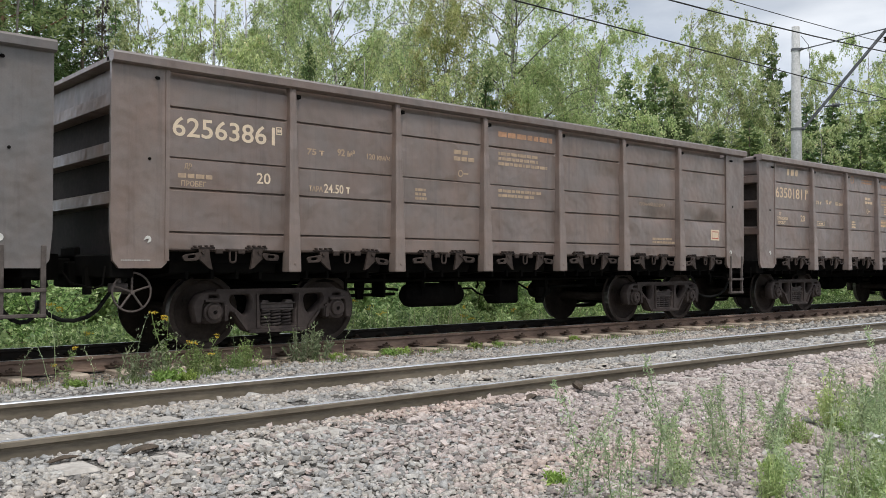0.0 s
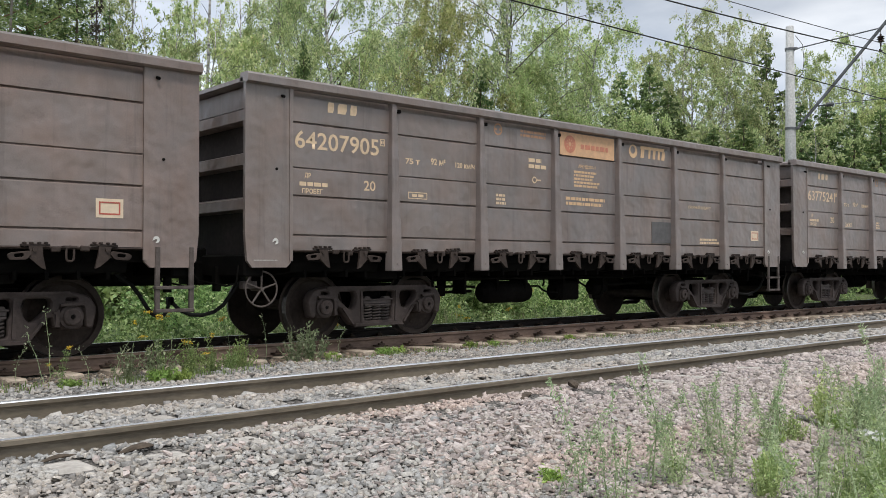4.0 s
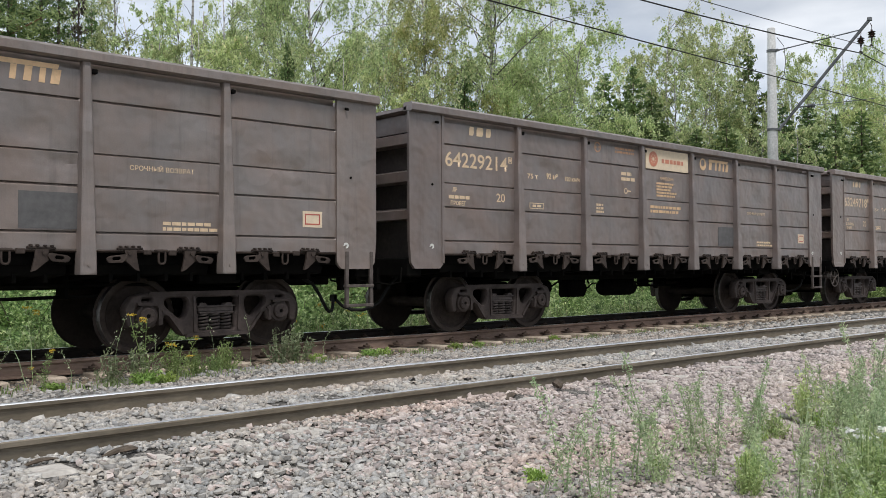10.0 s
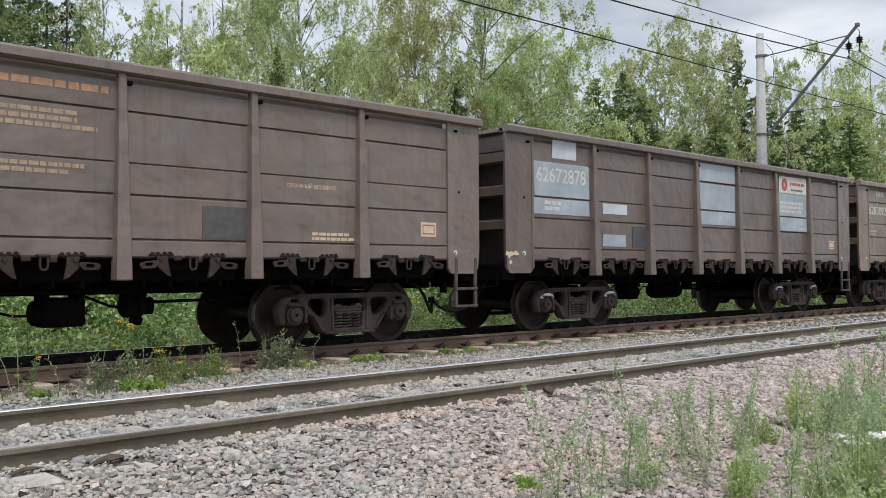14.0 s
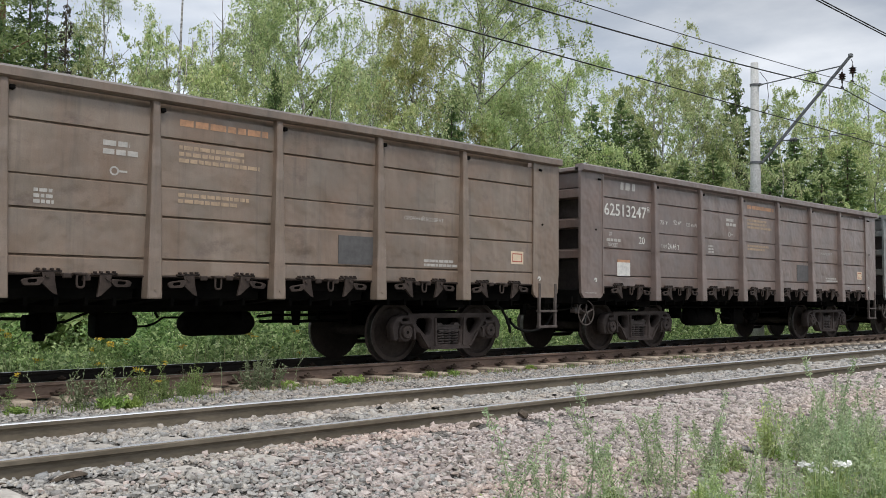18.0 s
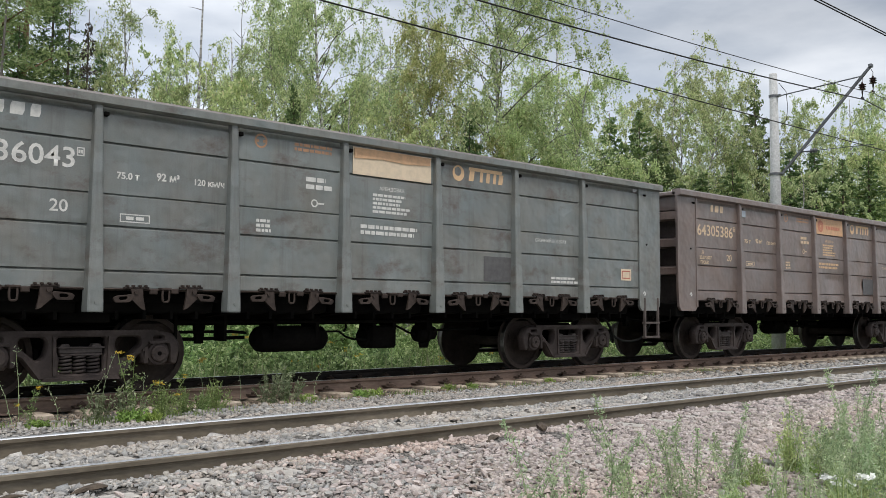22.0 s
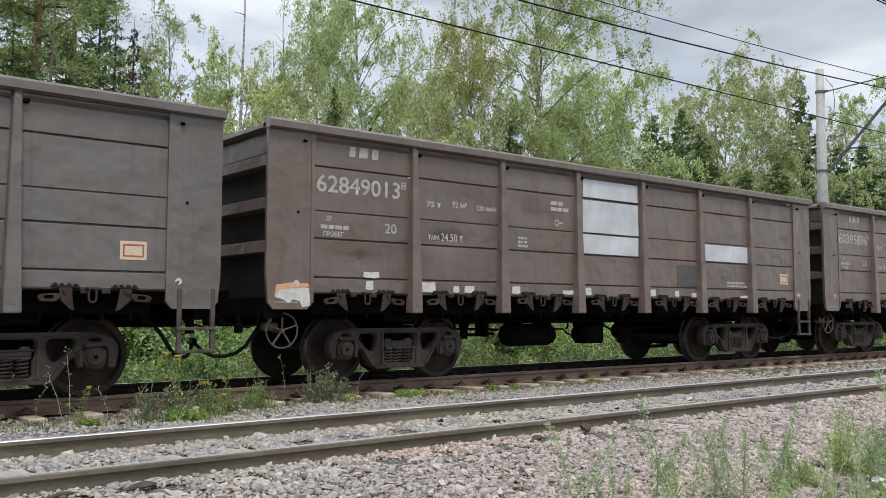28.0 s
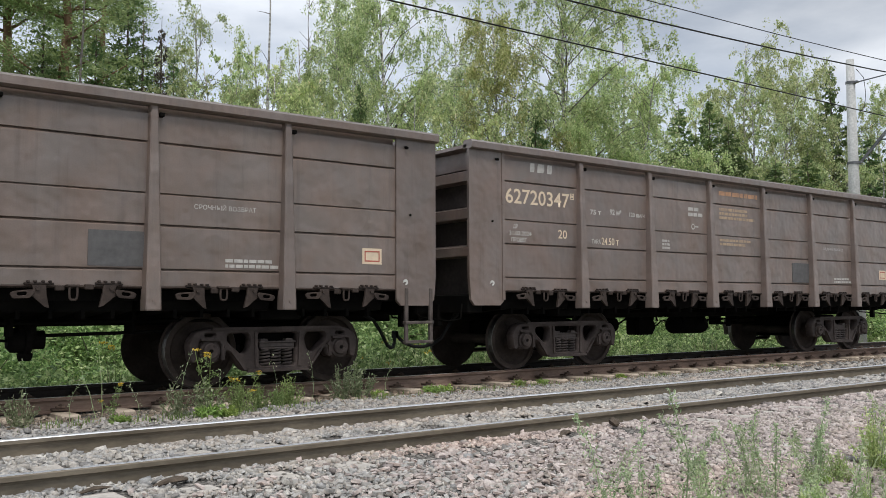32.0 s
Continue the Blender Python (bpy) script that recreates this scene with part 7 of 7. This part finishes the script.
def weed_mesh(seed, tall, bushy):
    """One slender weed: a stem, narrow leaves set round it, a thin seed spike."""
    rng = np.random.RandomState(seed)
    C, stem = [], Shape()
    for s in range(1 + bushy):
        path = limb_path(rng, (rng.normal(0, 0.02) * s, rng.normal(0, 0.02) * s, 0), rng.uniform(0, 6.283), rng.uniform(1.35, 1.55), tall * rng.uniform(0.65, 1.0), 0.02, 8)
        stem.tube(path, [0.006 * (1 - t / 10) for t in range(8)], 4)
        P = np.array(path)
        n = 230
        t = rng.uniform(0.05, 1.0, n) * 7
        j = np.minimum(t.astype(int), 6)
        p = P[j] * (1 - (t - j))[:, None] + P[j + 1] * (t - j)[:, None]
        C.append(p + rng.normal(0, 1, (n, 3)) * (0.036 * (1.22 - t / 7) + 0.004)[:, None])
    v, f = leaf_quads(np.concatenate(C), 0.034, rng, -0.4, 0.30)
    return stem.mesh("stem", M_WEED), fast_mesh("leaves", v, f, M_WEED)


WEEDS = [weed_mesh(60, 0.95, 0), weed_mesh(61, 0.8, 1), weed_mesh(62, 0.7, 2), weed_mesh(63, 1.0, 1), weed_mesh(64, 0.6, 3)]
wr = random.Random(5)
spots = [(3.96, -7.97), (4.12, -8.02), (4.23, -8.2), (4.68, -8.1), (4.82, -8.2), (5.15, -8.3), (5.6, -7.95), (5.75, -8.0), (6.1, -8.15), (6.2, -8.05), (6.75, -8.4), (6.9, -8.3), (7.2, -8.6), (7.6, -8.35), (8.1, -8.5), (5.0, -8.15), (5.3, -8.3)]
for i in range(70):
    x, y = wr.uniform(4.6, 9.0), wr.uniform(-10.2, -8.1)
    if (x - 3.2) * 0.25 + (-7.9 - y) * 0.6 > 0.95:
        spots.append((x, y))
for i, (x, y) in enumerate(spots):
    plant("weed", WEEDS[i % 5], ("stem", "leaves"), x, y, wr.uniform(0.75, 1.05), wr.uniform(0, 360), "slender pale green weed growing through the stones", "weed", "weeds at the ballast edge")


def umbel_mesh(seed):
    rng = np.random.RandomState(seed)
    stem, F = Shape(), []
    path = limb_path(rng, (0, 0, 0), rng.uniform(0, 6.283), 1.45, 0.42, 0.02, 6)
    stem.tube(path, 0.004, 4)
    F.append(path[5] + rng.normal(0, 1, (60, 3)) * (0.03, 0.03, 0.008))
    v, f = leaf_quads(np.concatenate(F), 0.026, rng, 0.0, 0.9)
    return stem.mesh("stem", M_WEED), fast_mesh("flower_head", v, f, M_UMBEL)


M_UMBEL = leaf_material("white_flower_heads", [(0.0, (0.70, 0.70, 0.66)), (1.0, (0.85, 0.85, 0.81))], 0.2)
for i, (x, y) in enumerate(((6.15, -8.98), (6.3, -9.0), (6.28, -8.92))):
    plant("yarrow", umbel_mesh(80 + i), ("stem", "flower_head"), x, y, 1.0, 50 * i, "small yarrow with a flat white flower head", "wild flower", "yarrows in the grass")


def scrap(x, y, z, l, w, h, turn, tilt, label, mat):
    """A chip of bark or wood lying on the stones."""
    rng = random.Random(int(x * 100))
    sh = Shape()
    n, v, f = 7, [], []
    for i in range(n):
        u = i / (n - 1)
        k = math.sin(math.pi * (0.12 + 0.76 * u))
        for a in range(6):
            t = 2 * math.pi * a / 6
            v.append((l * (u - 0.5), w * k * math.cos(t) * rng.uniform(0.8, 1.2), h * k * math.sin(t) * rng.uniform(0.7, 1.2) + 0.02 * math.sin(3 * u)))
    for i in range(n - 1):
        for a in range(6):
            p, q = i * 6 + a, i * 6 + (a + 1) % 6
            f.append((p, q, q + 6, p + 6))
    f += [tuple(range(6))[::-1], tuple(range(6 * n - 6, 6 * n))]
    ob = new("wood_chip", sh.add(v, f).mesh("wood_chip", mat))
    ob.matrix_basis = pose(x, y, z, tilt, 0, turn)
    tagged(ob, label, "debris", "wood scraps on the ballast")


scrap(5.65, -6.12, -0.09, 0.36, 0.035, 0.02, 30, 8, "brown splintered stick lying on the ballast", M_BARK)
scrap(6.35, -6.05, -0.06, 0.20, 0.05, 0.04, 60, 20, "dark brown lump of bark on the ballast", M_BARK)
scrap(2.2, -6.10, -0.085, 0.28, 0.03, 0.018, 20, 15, "curled rusty brown bark strip beside the rail", M_BARK)
scrap(1.75, -6.05, -0.09, 0.26, 0.02, 0.012, 15, 5, "curled rusty brown bark strip beside the rail", M_BARK)


def tansy_mesh(seed, tall):
    """Three stiff stalks with small feathery leaves and flat flower heads."""
    rng = np.random.RandomState(seed)
    stem, C, F = Shape(), [], []
    for s in range(3):
        path = limb_path(rng, (rng.normal(0, 0.04), rng.normal(0, 0.04), 0), rng.uniform(0, 6.283), rng.uniform(1.25, 1.52), tall * rng.uniform(0.55, 1.0), 0.03, 7)
        stem.tube(path, 0.0045, 4)
        for t in range(1, 6):
            side = rng.normal(0, 1, 3) * (1, 1, 0.25)
            side /= np.linalg.norm(side)
            q = rng.uniform(0, 0.15, (30, 1))
            C.append(path[t] + side * q + rng.normal(0, 0.022, (30, 3)))
        for _ in range(2):
            F.append(path[6] + rng.normal(0, 0.03, 3) * (1, 1, 0.4) + rng.normal(0, 1, (24, 3)) * (0.022, 0.022, 0.008))
    v, f = leaf_quads(np.concatenate(C), 0.036, rng, 0.2, 0.5)
    out = [stem.mesh("stem", M_HERB), fast_mesh("leaves", v, f, M_HERB)]
    v, f = leaf_quads(np.concatenate(F), 0.020, rng, 0.0, 0.9)
    return out + [fast_mesh("flower_head", v, f, M_TANSY)]


def stalk_mesh(seed, tall):
    """A thin pale stalk with a few small leaves and a loose tip."""
    rng = np.random.RandomState(seed)
    path = limb_path(rng, (0, 0, 0), rng.uniform(0, 6.283), rng.uniform(1.38, 1.54), tall, 0.03, 8)
    stem = Shape()
    stem.tube(path, [0.0042 * (1 - t / 12) for t in range(8)], 4)
    C = [path[t] + rng.normal(0, 0.018, (3, 3)) for t in range(2, 7)] + [path[7] + rng.normal(0, 1, (9, 3)) * (0.018, 0.018, 0.035)]
    v, f = leaf_quads(np.concatenate(C), 0.030, rng, 0.3, 0.42)
    return stem.mesh("stem", M_WEED), fast_mesh("leaves", v, f, M_WEED)


def bush_mesh(seed, wide, high, leaves, size, mat):
    """A low rounded clump of fine stalks."""
    rng = np.random.RandomState(seed)
    stem, C = Shape(), []
    for s in range(26):
        a, k = rng.uniform(0, 6.283), rng.uniform(0, 1) ** 0.6
        tip = np.array([math.cos(a) * wide * k, math.sin(a) * wide * k, high * (1.05 - 0.5 * k * k) * rng.uniform(0.7, 1.1)])
        foot = tip * (0.25, 0.25, 0.0)
        stem.rod(foot, tip, 0.003, 3)
        t = rng.uniform(0.1, 1.05, (leaves // 26, 1))
        C.append(foot * (1 - t) + tip * t + rng.normal(0, 0.016, (leaves // 26, 3)))
    v, f = leaf_quads(np.concatenate(C), size, rng, -0.4, 0.34)
    return stem.mesh("stem", mat), fast_mesh("leaves", v, f, mat)


M_GREEN = leaf_material("bright_herb_leaves", [(0.0, (0.16, 0.27, 0.05)), (0.6, (0.28, 0.42, 0.10)), (1.0, (0.40, 0.54, 0.17))], 0.4)
M_DRY = leaf_material("dull_stalk_leaves", [(0.0, (0.12, 0.16, 0.08)), (0.6, (0.23, 0.28, 0.15)), (1.0, (0.36, 0.38, 0.24))], 0.35)
TANSY = [tansy_mesh(70, 0.95), tansy_mesh(71, 0.85)]
CLUMPS = [bush_mesh(72, 0.22, 0.36, 1000, 0.034, M_HERB), bush_mesh(73, 0.16, 0.30, 800, 0.034, M_HERB), bush_mesh(74, 0.16, 0.15, 420, 0.05, M_GREEN), bush_mesh(75, 0.24, 0.46, 364, 0.062, M_DRY)]
for i, (x, y, s) in enumerate(((4.12, -2.05, 0.9), (4.62, -1.92, 0.62), (3.1, -1.9, 0.5))):
    plant("tansy", TANSY[i % 2], ("stem", "leaves", "flower_head"), x, y, s, 80 * i, "tansy with clusters of yellow flower heads", "wild flower", "tansies beside the rail")
for i, (kind, x, y, s) in enumerate(((0, 4.42, -2.15, 1.0), (1, 4.80, -1.9, 1.0), (0, 5.35, -1.6, 0.95), (1, 5.10, -1.75, 0.8), (3, 6.22, -1.40, 0.95), (3, 6.55, -1.34, 1.05), (2, 6.75, -1.5, 0.8), (2, 3.99, -2.36, 1.1), (2, 4.2, -2.4, 0.9),
                                     (2, 3.1, -2.2, 0.8), (3, 3.75, -2.05, 0.8), (3, 4.05, -2.15, 0.9), (2, 7.6, -1.55, 0.9), (2, 7.9, -1.5, 0.8), (2, 9.3, -1.5, 0.8), (2, 9.8, -1.5, 0.7), (2, 11.6, -1.5, 0.7), (3, 2.2, -1.9, 0.8))):
    plant("herb", CLUMPS[kind], ("stem", "leaves"), x, y, s, 67 * i, ("feathery green herb clump beside the rail", "feathery green herb clump beside the rail", "low bright green herb between sleeper ends", "dusty dull green leafy plant")[kind], "wild plant", "herbs beside the rail")
STALKS = [stalk_mesh(85 + i, h) for i, h in enumerate((0.62, 0.75, 0.5))]
for i, (x, y) in enumerate(((2.02, -1.85), (2.28, -1.78), (2.72, -1.72), (2.98, -1.8), (3.06, -1.66), (3.38, -1.9), (3.72, -1.7), (3.9, -1.8), (4.35, -1.75), (5.2, -1.62), (5.75, -1.5), (6.9, -1.45))):
    plant("stalk", STALKS[i % 3], ("stem", "leaves"), x, y, 0.85 + 0.05 * (i % 5), 77 * i, "thin pale weed stalk beside the rail", "wild plant", "stalks beside the rail")
# leafy clumps among the roadside weeds
M_LUSH = leaf_material("lush_verge_leaves", [(0.0, (0.23, 0.33, 0.12)), (0.6, (0.40, 0.51, 0.22)), (1.0, (0.54, 0.61, 0.31))], 0.45)
LUSH = [bush_mesh(76, 0.16, 0.42, 780, 0.034, M_LUSH), bush_mesh(77, 0.20, 0.30, 780, 0.038, M_LUSH), bush_mesh(78, 0.12, 0.12, 260, 0.05, M_GREEN)]
lr = random.Random(12)
for i in range(74):
    x, y = lr.uniform(4.4, 9.2), lr.uniform(-10.2, -7.9)
    if (x - 3.2) * 0.25 + (-7.9 - y) * 0.6 > 0.85:
        plant("herb", LUSH[i % 3 if i % 5 else 2], ("stem", "leaves"), x, y, lr.uniform(0.7, 1.15), 41 * i, "leafy green herb clump among the roadside weeds", "wild plant", "herbs among the weeds")
for i, (x, y) in enumerate(((4.15, -7.75), (5.1, -8.0))):
    plant("herb", LUSH[2], ("stem", "leaves"), x, y, 0.8, 50 * i, "low green herb growing through the stones", "wild plant", "herbs among the weeds")


# single loose stones on the near shoulder, each one to be picked up
def loose_stone_mesh(seed):
    rng = np.random.RandomState(seed)
    bm = bmesh.new()
    bmesh.ops.create_cube(bm, size=1.0)
    for v in bm.verts:
        v.co = [c * k for c, k in zip(v.co, rng.uniform(0.55, 1.3, 3))]
    bmesh.ops.bevel(bm, geom=[e for i, e in enumerate(bm.edges) if i % 3 == seed % 3], offset=0.16, segments=1, affect="EDGES")
    me = bpy.data.meshes.new("stone")
    bm.to_mesh(me)
    bm.free()
    me.materials.append(M_STONE_WARM if seed % 3 else M_STONE)
    return me


LOOSE = [loose_stone_mesh(500 + i) for i in range(24)]
shoulder = bpy.data.objects["ballast_stones.001"]
sr = random.Random(31)
for i in range(300):
    x, y = sr.uniform(1.9, 6.0), sr.uniform(-7.3, -6.35)
    k = sr.uniform(0.026, 0.042)
    m = pose(x, y, ground_z(y) + 0.022 + 0.25 * k, sr.uniform(-18, 18), sr.uniform(-18, 18), sr.uniform(0, 360)) @ Matrix.Diagonal((k * sr.uniform(1.1, 1.9), k, k * sr.uniform(0.5, 0.8), 1))
    part("stone", LOOSE[i % 24], shoulder, "", m)

for i in range(9):
    x, y = 4.6 + 1.25 * i + lr.uniform(-0.4, 0.4), lr.uniform(2.2, 3.4)
    plant("tansy", TANSY[i % 2], ("stem", "leaves", "flower_head"), x, y, lr.uniform(1.1, 1.5), 57 * i, "tansy with yellow flower heads in the tall verge", "wild flower", "tansies in the far verge")


def motions():
    """The train rolls past towards lower x, every wheelset turning with it."""
    start = train_x(0.0)
    times = [i * 0.5 for i in range(65)]
    fine = [i * 0.1 for i in range(321)]
    for root, sets, k in WAGONS:
        walk(root, [(t, pose(train_x(t) + COUPLING * k + BODY_C, 0, 0)) for t in times])
        for w, x in sets:
            walk(w, [(t, pose(x, 0, WHEEL_R, 0, math.degrees((train_x(t) - start) / WHEEL_R), 0)) for t in fine])


motions()
